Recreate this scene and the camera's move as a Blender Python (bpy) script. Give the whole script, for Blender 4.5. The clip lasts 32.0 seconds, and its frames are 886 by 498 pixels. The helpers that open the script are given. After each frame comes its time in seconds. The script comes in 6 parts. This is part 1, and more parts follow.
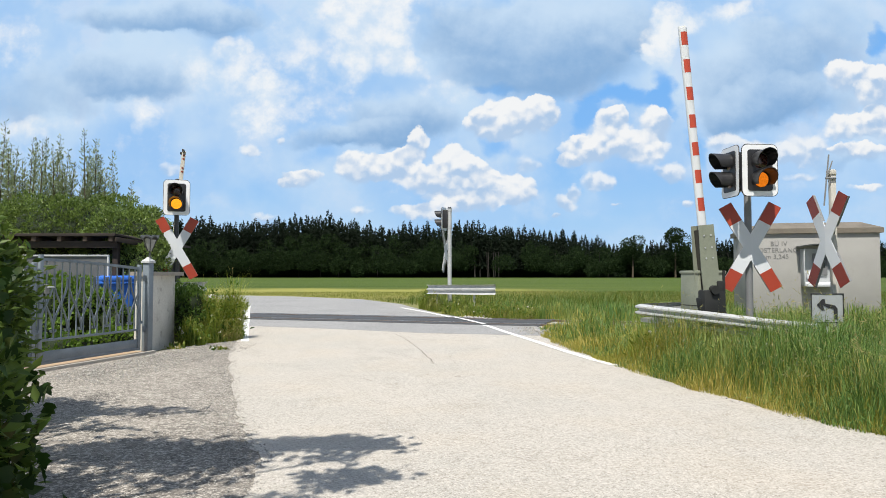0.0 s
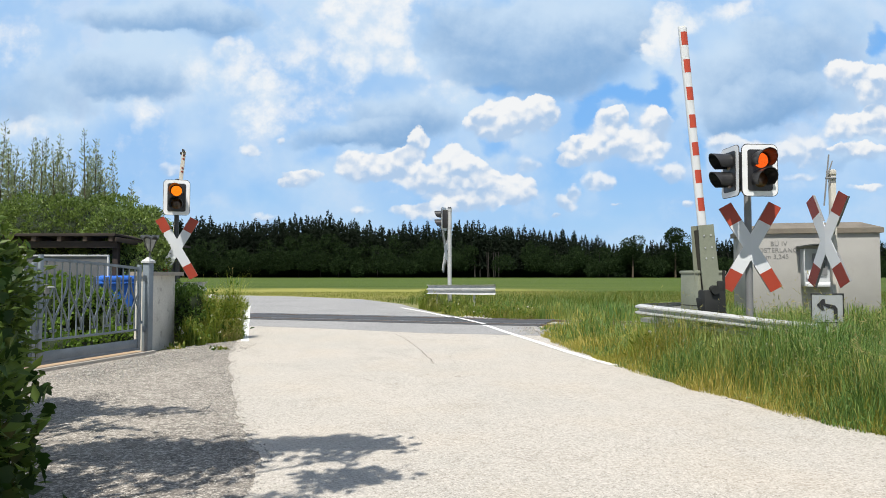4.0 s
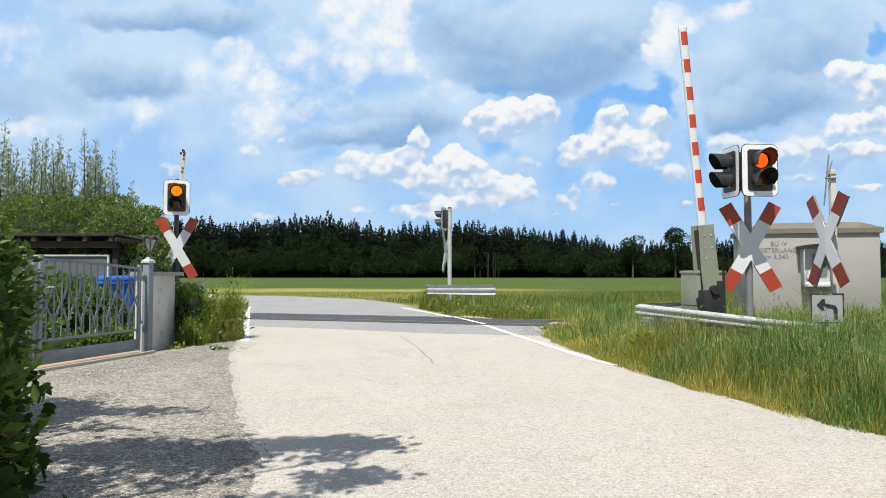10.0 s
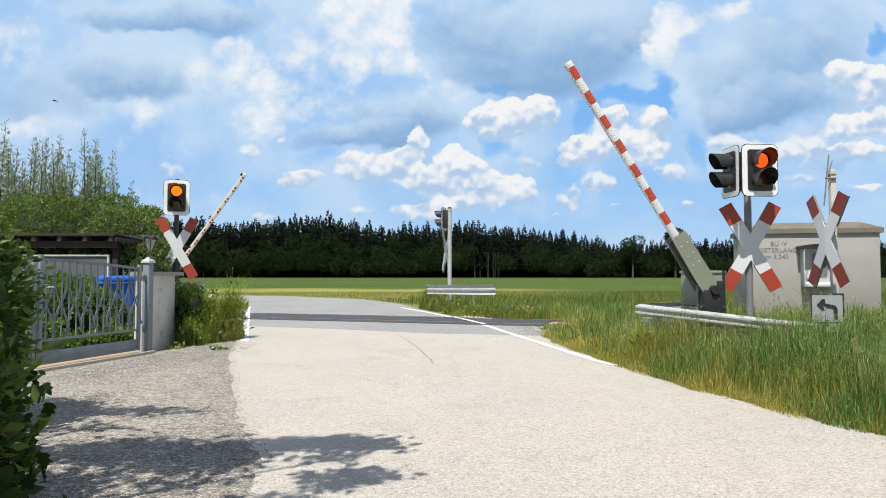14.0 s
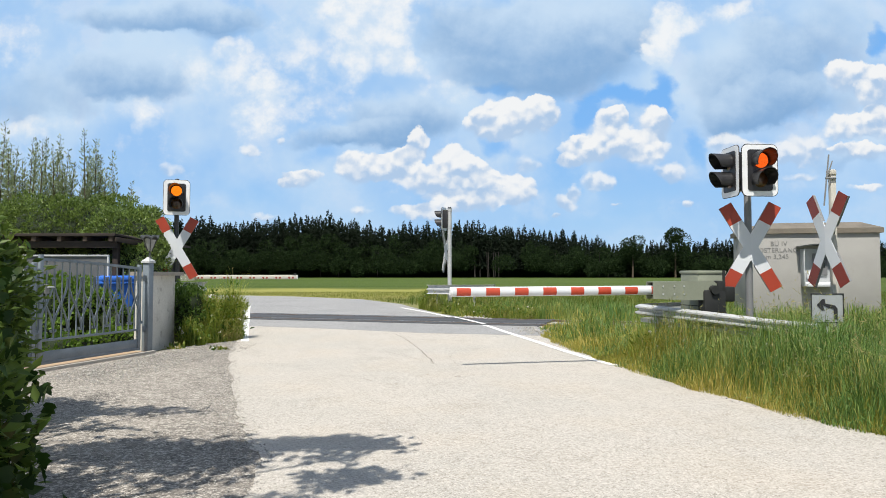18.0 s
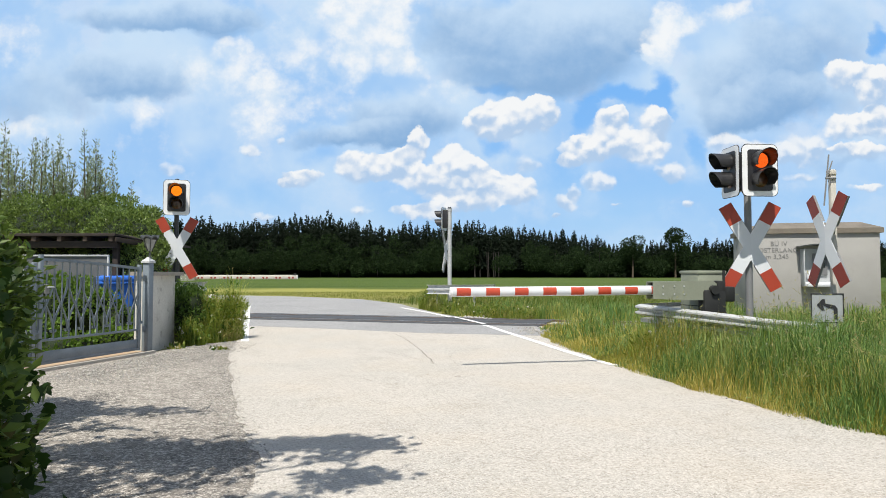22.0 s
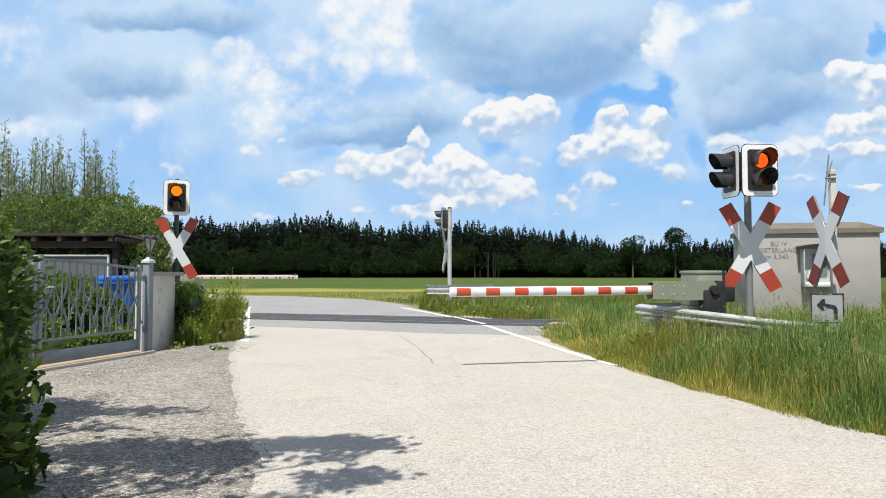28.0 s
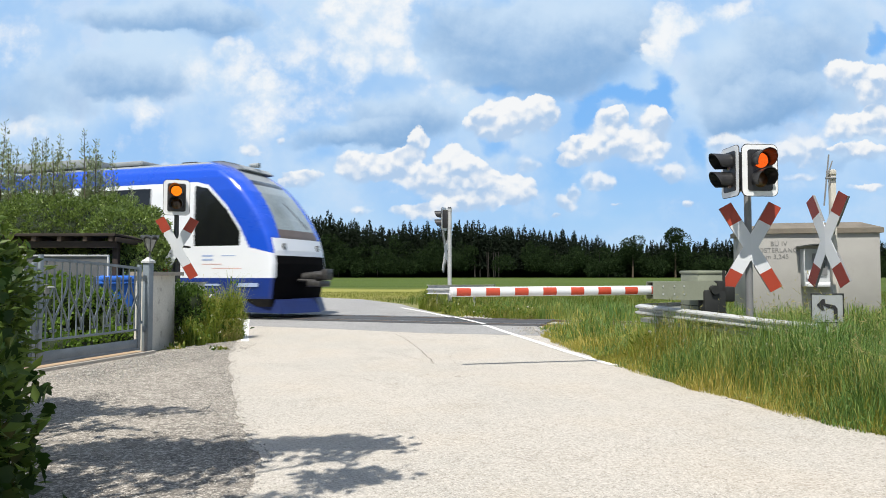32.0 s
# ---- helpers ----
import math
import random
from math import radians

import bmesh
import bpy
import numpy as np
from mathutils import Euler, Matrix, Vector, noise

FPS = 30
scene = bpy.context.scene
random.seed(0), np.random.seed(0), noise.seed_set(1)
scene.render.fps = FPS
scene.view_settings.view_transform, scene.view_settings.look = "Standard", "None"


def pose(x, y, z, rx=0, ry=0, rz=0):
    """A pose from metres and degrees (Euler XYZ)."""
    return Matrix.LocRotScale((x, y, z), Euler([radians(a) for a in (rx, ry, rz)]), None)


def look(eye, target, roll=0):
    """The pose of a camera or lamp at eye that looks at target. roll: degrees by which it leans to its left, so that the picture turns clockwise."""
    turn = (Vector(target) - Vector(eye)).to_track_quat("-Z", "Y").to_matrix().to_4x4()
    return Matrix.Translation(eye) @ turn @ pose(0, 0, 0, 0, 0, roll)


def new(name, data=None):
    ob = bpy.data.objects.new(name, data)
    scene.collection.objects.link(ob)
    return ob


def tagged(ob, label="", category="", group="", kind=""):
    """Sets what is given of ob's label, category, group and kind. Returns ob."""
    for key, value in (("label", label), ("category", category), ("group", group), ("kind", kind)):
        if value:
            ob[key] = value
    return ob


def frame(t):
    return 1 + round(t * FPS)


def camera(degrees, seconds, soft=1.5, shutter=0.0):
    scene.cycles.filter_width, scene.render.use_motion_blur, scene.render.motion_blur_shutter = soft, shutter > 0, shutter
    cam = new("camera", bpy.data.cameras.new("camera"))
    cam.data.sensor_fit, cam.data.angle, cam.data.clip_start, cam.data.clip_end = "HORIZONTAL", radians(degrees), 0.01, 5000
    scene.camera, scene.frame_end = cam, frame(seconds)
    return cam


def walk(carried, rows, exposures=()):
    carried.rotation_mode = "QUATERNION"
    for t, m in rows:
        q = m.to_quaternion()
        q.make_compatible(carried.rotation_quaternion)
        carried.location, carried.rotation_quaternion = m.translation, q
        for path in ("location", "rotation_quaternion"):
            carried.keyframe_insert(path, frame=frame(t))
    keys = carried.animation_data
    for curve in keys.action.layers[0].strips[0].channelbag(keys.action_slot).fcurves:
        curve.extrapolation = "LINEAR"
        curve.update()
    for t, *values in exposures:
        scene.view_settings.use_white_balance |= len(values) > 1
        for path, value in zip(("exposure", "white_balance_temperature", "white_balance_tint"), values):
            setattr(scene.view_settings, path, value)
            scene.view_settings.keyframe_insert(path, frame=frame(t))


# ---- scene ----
cam = camera(66.3, 32.0, soft=0.9, shutter=0.08)
EYE = (0.0, 0.0, 1.15)
VIEW = look(EYE, (0.0, 10.0, 1.15 + 10 * 46 / 1200))
walk(cam, [(0.0, VIEW), (32.0, VIEW)], [(0.0, 0.26), (3.0, 0.26), (9.0, 0.29), (12.0, 0.27), (14.0, 0.25), (17.0, 0.25), (20.0, 0.27), (25.0, 0.29), (32.0, 0.29)])

# ---------------------------------------------------------------- light
SUN_EL, SUN_AZ = radians(60), radians(19)          # light travels towards +y, slightly to +x
sun = new("sun", bpy.data.lights.new("sun", "SUN"))
sun.data.energy, sun.data.angle, sun.data.color = 4.85, radians(0.55), (1.0, 0.95, 0.865)
to = Vector((math.sin(SUN_AZ) * math.cos(SUN_EL), math.cos(SUN_AZ) * math.cos(SUN_EL), -math.sin(SUN_EL)))
sun.rotation_euler = to.to_track_quat("-Z", "Y").to_euler()


class Nodes:
    """Short hand for node trees."""

    def __init__(self, tree):
        self.t = tree
        tree.nodes.clear()

    def n(self, kind, **kw):
        node = self.t.nodes.new(kind)
        for k, v in kw.items():
            if k == "op":
                node.operation = v
            elif k == "kind_of":
                node.data_type = v
            elif k == "blend":
                node.blend_type = v
        return node

    def put(self, sock, v):
        if isinstance(v, bpy.types.NodeSocket):
            self.t.links.new(v, sock)
        elif v is not None:
            sock.default_value = v

    def m(self, op, a, b=None, c=None, clamp=False):
        node = self.n("ShaderNodeMath", op=op)
        node.use_clamp = clamp
        self.put(node.inputs[0], a), self.put(node.inputs[1], b), self.put(node.inputs[2], c)
        return node.outputs[0]

    def v(self, op, a, b=None):
        node = self.n("ShaderNodeVectorMath", op=op)
        self.put(node.inputs[0], a), self.put(node.inputs[1], b)
        return node.outputs["Value"] if op in ("LENGTH", "DOT_PRODUCT") else node.outputs[0]

    def noise(self, vec, scale, detail=4, rough=0.55, dist=0.0):
        node = self.n("ShaderNodeTexNoise")
        self.put(node.inputs["Vector"], vec)
        node.inputs["Scale"].default_value, node.inputs["Detail"].default_value = scale, detail
        node.inputs["Roughness"].default_value, node.inputs["Distortion"].default_value = rough, dist
        return node.outputs["Fac"]

    def mix(self, f, a, b, blend="MIX"):
        node = self.n("ShaderNodeMix", kind_of="RGBA", blend=blend)
        self.put(node.inputs[0], f)
        for s, c in ((node.inputs[6], a), (node.inputs[7], b)):
            self.put(s, (*c, 1) if isinstance(c, tuple) else c)
        return node.outputs[2]

    def step(self, x, lo, hi):
        node = self.n("ShaderNodeMapRange")
        node.interpolation_type = "SMOOTHSTEP"
        self.put(node.inputs["Value"], x)
        node.inputs["From Min"].default_value, node.inputs["From Max"].default_value = lo, hi
        return node.outputs["Result"]

    def xyz(self, vec):
        node = self.n("ShaderNodeSeparateXYZ")
        self.put(node.inputs[0], vec)
        return node.outputs

    def vec(self, x, y, z):
        node = self.n("ShaderNodeCombineXYZ")
        for s, c in zip(node.inputs, (x, y, z)):
            self.put(s, c)
        return node.outputs[0]


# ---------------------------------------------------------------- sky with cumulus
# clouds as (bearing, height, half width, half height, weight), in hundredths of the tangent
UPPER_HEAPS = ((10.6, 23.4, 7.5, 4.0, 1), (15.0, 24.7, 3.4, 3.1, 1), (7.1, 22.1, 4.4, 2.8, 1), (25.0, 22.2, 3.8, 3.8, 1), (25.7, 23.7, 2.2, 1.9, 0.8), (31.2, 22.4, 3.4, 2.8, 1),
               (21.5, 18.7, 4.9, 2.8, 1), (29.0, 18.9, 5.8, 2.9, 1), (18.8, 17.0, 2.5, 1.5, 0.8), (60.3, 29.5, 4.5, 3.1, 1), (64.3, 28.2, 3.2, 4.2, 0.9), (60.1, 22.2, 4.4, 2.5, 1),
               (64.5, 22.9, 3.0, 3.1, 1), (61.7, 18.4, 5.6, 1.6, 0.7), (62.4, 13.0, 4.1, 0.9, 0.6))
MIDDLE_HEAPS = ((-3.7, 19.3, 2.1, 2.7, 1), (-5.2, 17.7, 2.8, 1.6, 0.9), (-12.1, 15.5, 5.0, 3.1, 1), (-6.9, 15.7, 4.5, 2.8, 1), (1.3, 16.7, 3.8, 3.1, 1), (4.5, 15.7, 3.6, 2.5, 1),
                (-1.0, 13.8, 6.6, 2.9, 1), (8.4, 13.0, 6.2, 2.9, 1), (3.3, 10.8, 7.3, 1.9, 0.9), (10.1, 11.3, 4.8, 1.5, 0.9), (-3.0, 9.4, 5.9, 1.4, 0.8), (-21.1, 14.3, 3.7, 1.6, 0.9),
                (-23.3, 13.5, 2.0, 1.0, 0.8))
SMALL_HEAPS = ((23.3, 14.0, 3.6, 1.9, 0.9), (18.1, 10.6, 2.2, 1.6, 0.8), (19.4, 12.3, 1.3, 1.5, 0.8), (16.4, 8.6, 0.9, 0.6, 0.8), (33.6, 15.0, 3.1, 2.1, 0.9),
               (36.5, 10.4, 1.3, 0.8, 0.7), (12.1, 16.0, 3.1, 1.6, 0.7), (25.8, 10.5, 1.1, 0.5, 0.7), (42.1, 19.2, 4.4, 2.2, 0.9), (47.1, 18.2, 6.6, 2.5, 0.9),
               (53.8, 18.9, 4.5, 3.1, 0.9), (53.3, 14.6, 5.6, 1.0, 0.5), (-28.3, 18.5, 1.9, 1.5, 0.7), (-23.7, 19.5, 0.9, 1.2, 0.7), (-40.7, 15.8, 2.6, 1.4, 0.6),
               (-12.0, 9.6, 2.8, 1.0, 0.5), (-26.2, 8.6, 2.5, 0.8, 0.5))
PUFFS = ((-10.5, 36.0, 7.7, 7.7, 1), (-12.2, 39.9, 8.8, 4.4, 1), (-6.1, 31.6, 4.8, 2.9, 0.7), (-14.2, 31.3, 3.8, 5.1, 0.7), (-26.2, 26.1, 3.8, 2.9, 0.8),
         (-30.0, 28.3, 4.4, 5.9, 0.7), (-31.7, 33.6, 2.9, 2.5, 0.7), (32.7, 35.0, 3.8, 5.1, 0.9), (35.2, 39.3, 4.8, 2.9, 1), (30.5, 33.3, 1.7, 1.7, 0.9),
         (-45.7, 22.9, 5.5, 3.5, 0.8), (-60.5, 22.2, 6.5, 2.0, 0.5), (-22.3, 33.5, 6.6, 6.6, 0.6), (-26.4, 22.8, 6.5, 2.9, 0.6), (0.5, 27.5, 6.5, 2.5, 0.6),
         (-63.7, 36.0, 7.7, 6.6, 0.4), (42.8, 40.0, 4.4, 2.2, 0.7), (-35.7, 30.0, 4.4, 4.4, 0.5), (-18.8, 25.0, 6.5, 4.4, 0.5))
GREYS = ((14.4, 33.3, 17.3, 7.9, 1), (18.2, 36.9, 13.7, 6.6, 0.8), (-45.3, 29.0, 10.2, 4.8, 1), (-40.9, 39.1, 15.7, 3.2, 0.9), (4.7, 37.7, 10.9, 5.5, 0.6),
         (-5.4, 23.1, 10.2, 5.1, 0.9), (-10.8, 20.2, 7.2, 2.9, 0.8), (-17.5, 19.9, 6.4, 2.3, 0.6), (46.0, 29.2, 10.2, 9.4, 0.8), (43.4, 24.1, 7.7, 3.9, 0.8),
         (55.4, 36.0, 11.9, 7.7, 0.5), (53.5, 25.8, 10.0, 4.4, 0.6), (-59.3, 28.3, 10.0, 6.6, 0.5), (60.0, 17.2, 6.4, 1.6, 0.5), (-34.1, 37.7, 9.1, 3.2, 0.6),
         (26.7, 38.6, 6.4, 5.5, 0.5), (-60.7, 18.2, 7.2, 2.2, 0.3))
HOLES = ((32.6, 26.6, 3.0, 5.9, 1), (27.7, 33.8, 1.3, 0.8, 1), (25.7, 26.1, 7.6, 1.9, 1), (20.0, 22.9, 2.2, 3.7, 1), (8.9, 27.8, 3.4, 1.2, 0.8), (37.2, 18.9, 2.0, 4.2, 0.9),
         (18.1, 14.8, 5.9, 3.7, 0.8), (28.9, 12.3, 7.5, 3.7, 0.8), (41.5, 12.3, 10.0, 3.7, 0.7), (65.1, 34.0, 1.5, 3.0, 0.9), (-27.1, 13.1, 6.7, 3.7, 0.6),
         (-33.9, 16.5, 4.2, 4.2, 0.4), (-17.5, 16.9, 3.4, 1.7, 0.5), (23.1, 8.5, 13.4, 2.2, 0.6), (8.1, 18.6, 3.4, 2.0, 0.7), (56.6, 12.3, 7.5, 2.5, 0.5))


def build_world():
    world = bpy.data.worlds.new("sky")
    scene.world, world.use_nodes = world, True
    g = Nodes(world.node_tree)
    way = g.n("ShaderNodeTexCoord").outputs["Generated"]
    x, y, z = g.xyz(way)
    front = g.m("MULTIPLY", g.step(y, 0.45, 0.68), g.step(z, 0.62, 0.45))
    yy = g.m("MAXIMUM", y, 0.12)
    flat = g.vec(g.m("DIVIDE", x, yy), g.m("DIVIDE", z, yy), 0.0)

    def warp(scale, detail, size, rough=0.6):
        node = g.n("ShaderNodeTexNoise")
        g.put(node.inputs["Vector"], flat)
        node.inputs["Scale"].default_value, node.inputs["Detail"].default_value, node.inputs["Roughness"].default_value = scale, detail, rough
        out = g.v("SCALE", g.v("SUBTRACT", node.outputs["Color"], (0.5, 0.5, 0.5)))
        out.node.inputs["Scale"].default_value = size
        return out

    def billow(vec, scale):
        """Rounded lumps, 1 at their middles."""
        vor = g.n("ShaderNodeTexVoronoi")
        vor.feature = "SMOOTH_F1"
        g.put(vor.inputs["Vector"], vec)
        vor.inputs["Scale"].default_value, vor.inputs["Smoothness"].default_value = scale, 0.35
        return g.m("SUBTRACT", 1.0, vor.outputs["Distance"])

    def heap(blobs, vec):
        """The clouds' thickness, and how high in its cloud a place lies (-1 to 1)."""
        total = lift = None
        for bx, by, rx, ry, w in blobs:
            q = g.v("MULTIPLY", g.v("SUBTRACT", vec, (bx / 100, by / 100, 0)), (100 / rx, 100 / ry, 0))
            d = g.m("MAXIMUM", g.m("MULTIPLY_ADD", g.v("DOT_PRODUCT", q, q), -w, w), 0.0)
            h = g.m("MULTIPLY", d, g.v("DOT_PRODUCT", q, (0.0, 1.0, 0.0)))
            total, lift = (d, h) if total is None else (g.m("ADD", total, d), g.m("ADD", lift, h))
        return total, g.m("DIVIDE", lift, g.m("MAXIMUM", total, 0.001))

    bent = g.v("ADD", flat, g.v("ADD", warp(38, 5, 0.022), warp(9, 2, 0.022)))
    loose = g.v("ADD", flat, g.v("ADD", warp(5, 4, 0.11, 0.5), warp(20, 5, 0.04)))
    lumps = g.m("MULTIPLY_ADD", billow(bent, 26), 0.6, g.m("MULTIPLY", billow(bent, 58), 0.4))
    wisps, broad_n = g.noise(flat, 16, 7, 0.6), g.noise(flat, 5.5, 4, 0.5)
    # relief: the lumps compared with those a little higher up
    up = g.v("ADD", bent, (-0.003, 0.009, 0.0))
    relief = g.m("SUBTRACT", lumps, g.m("MULTIPLY_ADD", billow(up, 26), 0.6, g.m("MULTIPLY", billow(up, 58), 0.4)))
    soft_relief = g.m("SUBTRACT", wisps, g.noise(g.v("ADD", flat, (-0.006, 0.018, 0.0)), 16, 7, 0.6))

    sky = g.n("ShaderNodeTexSky")
    sky.sky_type, sky.sun_disc = "NISHITA", False
    sky.sun_elevation, sky.sun_rotation = SUN_EL, radians(180) + SUN_AZ
    sky.air_density, sky.dust_density, sky.ozone_density = 1.0, 0.6, 2.0
    blue = g.v("SCALE", sky.outputs[0])
    blue.node.inputs["Scale"].default_value = 0.115
    haze = g.mix(g.step(z, 0.02, 0.28), (0.40, 0.66, 0.97), (0.205, 0.50, 0.98))
    blue = g.mix(0.92, blue, haze)
    # thin high cloud, torn open over the holes and thinning to the horizon
    veil = g.mix(g.step(broad_n, 0.36, 0.66), (0.36, 0.60, 0.94), (0.60, 0.77, 0.955))
    veil = g.mix(g.m("MULTIPLY", g.step(wisps, 0.48, 0.70), 0.5), veil, (0.83, 0.89, 0.96))
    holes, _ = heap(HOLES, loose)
    open_sky = g.step(g.m("ADD", holes, g.m("MULTIPLY_ADD", wisps, 1.3, -0.68)), -0.05, 0.85)
    low_sky = g.step(g.m("MULTIPLY_ADD", wisps, 0.10, z), 0.24, 0.12)
    thin = g.m("MULTIPLY", g.m("SUBTRACT", 1.0, open_sky), g.m("MULTIPLY_ADD", low_sky, -0.55, 1.0))
    seen = g.mix(thin, blue, veil)
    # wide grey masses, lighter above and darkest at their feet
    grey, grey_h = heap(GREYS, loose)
    cover = g.step(g.m("ADD", grey, g.m("MULTIPLY_ADD", wisps, 0.8, -0.40)), 0.0, 0.70)
    tone = g.m("ADD", g.m("MULTIPLY_ADD", grey_h, 0.75, 0.42), g.m("MULTIPLY_ADD", broad_n, 0.5, -0.25))
    grey_c = g.mix(g.step(g.m("MULTIPLY_ADD", soft_relief, 0.7, tone), -0.15, 1.0), (0.245, 0.435, 0.71), (0.60, 0.765, 0.95))
    seen = g.mix(g.m("MULTIPLY", cover, 0.92), seen, grey_c)
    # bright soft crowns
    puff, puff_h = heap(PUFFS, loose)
    cover = g.m("MULTIPLY", g.step(puff, 0.0, 0.25), g.step(g.m("ADD", puff, g.m("MULTIPLY_ADD", wisps, 1.7, -0.85)), 0.0, 1.0))
    puff_c = g.mix(g.step(g.m("ADD", g.m("MULTIPLY", soft_relief, 2.2), g.m("MULTIPLY_ADD", puff_h, 0.3, 0.5)), 0.1, 0.8), (0.68, 0.81, 0.95), (0.97, 0.98, 0.98))
    seen = g.mix(g.m("MULTIPLY", cover, 0.88), seen, puff_c)
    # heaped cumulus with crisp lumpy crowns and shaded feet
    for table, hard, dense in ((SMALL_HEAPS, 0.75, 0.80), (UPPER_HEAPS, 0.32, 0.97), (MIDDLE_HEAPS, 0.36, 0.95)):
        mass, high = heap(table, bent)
        edge = g.step(g.m("MULTIPLY_ADD", high, 0.8, 0.4), 0.0, 1.0)
        body = g.m("ADD", g.m("MULTIPLY", mass, 1.25), g.m("MULTIPLY_ADD", lumps, 1.0, -0.66))
        cover = g.mix(edge, g.step(body, 0.0, 0.65), g.step(body, 0.02, hard))
        cover = g.m("MULTIPLY", cover, g.step(mass, 0.0, 0.12))
        foot = g.step(high, -0.95, -0.1)
        tone = g.m("ADD", g.m("MULTIPLY_ADD", high, 0.85, 0.46), g.m("ADD", g.m("MULTIPLY", relief, 2.4), g.m("MULTIPLY_ADD", wisps, 1.2, -0.60)))
        heap_c = g.mix(g.step(tone, -0.10, 0.95), (0.46, 0.62, 0.84), (0.95, 0.96, 0.965))
        seen = g.mix(g.m("MULTIPLY", cover, g.m("MULTIPLY_ADD", foot, dense * 0.20, dense * 0.80)), seen, heap_c)
    # beyond the view the same broken cloud goes on
    cover_a = g.m("MULTIPLY", g.step(g.noise(way, 3.2, 6, 0.58), 0.45, 0.62), 0.9)
    deep = g.mix(g.step(z, 0.0, 0.5), (0.48, 0.62, 0.82), (0.17, 0.26, 0.44))
    rest = g.mix(cover_a, deep, (0.84, 0.88, 0.93))
    out = g.n("ShaderNodeOutputWorld")
    back = g.n("ShaderNodeBackground")
    g.put(back.inputs["Color"], g.mix(front, rest, seen))
    back.inputs["Strength"].default_value = 0.8
    g.put(out.inputs[0], back.outputs[0])


build_world()


# ---------------------------------------------------------------- materials
def mat(name, col, col2=None, rough=0.6, metal=0.0, scale=6.0, fine=80.0, bump=0.15, amount=1.0, spread=(0.35, 0.7), stain=None, coat=0.0, spec=0.5):
    """Two tones mixed by a coarse and a fine noise, with relief from the fine one."""
    m = bpy.data.materials.new(name)
    m.use_nodes = True
    g = Nodes(m.node_tree)
    pos = g.n("ShaderNodeTexCoord").outputs["Object"]
    a, b = g.noise(pos, scale, 5, 0.6), g.noise(pos, fine, 3, 0.6)
    col2 = col2 or tuple(c * 0.75 for c in col)
    c = g.mix(g.m("MULTIPLY", g.step(g.m("MULTIPLY_ADD", b, 0.5, g.m("MULTIPLY", a, 0.5)), *spread), amount), col, col2)
    if stain:
        c = g.mix(g.m("MULTIPLY", g.step(g.noise(pos, scale * 2.3, 6, 0.7), 0.56, 0.72), 0.6), c, stain)
    s = g.n("ShaderNodeBsdfPrincipled")
    g.put(s.inputs["Base Color"], c)
    g.put(s.inputs["Roughness"], g.m("MULTIPLY_ADD", a, 0.25, rough - 0.12, clamp=True))
    s.inputs["Metallic"].default_value, s.inputs["Coat Weight"].default_value, s.inputs["Specular IOR Level"].default_value = metal, coat, spec
    if bump:
        bp = g.n("ShaderNodeBump")
        bp.inputs["Strength"].default_value, bp.inputs["Distance"].default_value = bump, 0.01
        g.put(bp.inputs["Height"], b)
        g.put(s.inputs["Normal"], bp.outputs[0])
    g.put(g.n("ShaderNodeOutputMaterial").inputs[0], s.outputs[0])
    return m


def leafy(name, dark, light, dry=None, through_it=0.35, patch=0.8, rough=0.5, sheen=0.3):
    """Leaves or blades: each island takes its own tone, and lets some light through."""
    m = bpy.data.materials.new(name)
    m.use_nodes = True
    g = Nodes(m.node_tree)
    own = g.n("ShaderNodeNewGeometry").outputs["Random Per Island"]
    pos = g.n("ShaderNodeTexCoord").outputs["Object"]
    c = g.mix(own, dark, light)
    if dry:
        c = g.mix(g.step(g.m("MULTIPLY_ADD", own, 0.35, g.noise(pos, patch, 3)), 0.62, 0.92), c, dry)
    s = g.n("ShaderNodeBsdfPrincipled")
    g.put(s.inputs["Base Color"], c)
    s.inputs["Roughness"].default_value, s.inputs["Specular IOR Level"].default_value = rough, sheen
    tr = g.n("ShaderNodeBsdfTranslucent")
    g.put(tr.inputs[0], g.mix(0.5, c, (light[0] * 1.3, light[1] * 1.2, light[2] * 0.6)))
    mx = g.n("ShaderNodeMixShader")
    mx.inputs[0].default_value = through_it
    g.put(mx.inputs[1], s.outputs[0]), g.put(mx.inputs[2], tr.outputs[0])
    g.put(g.n("ShaderNodeOutputMaterial").inputs[0], mx.outputs[0])
    return m


def glow(name, col, strength):
    m = bpy.data.materials.new(name)
    m.use_nodes = True
    g = Nodes(m.node_tree)
    pos = g.n("ShaderNodeTexCoord").outputs["Object"]
    e = g.n("ShaderNodeEmission")
    g.put(e.inputs[0], g.mix(g.noise(pos, 45, 2), tuple(c * 0.35 for c in col), col))
    e.inputs[1].default_value = strength
    g.put(g.n("ShaderNodeOutputMaterial").inputs[0], e.outputs[0])
    return m


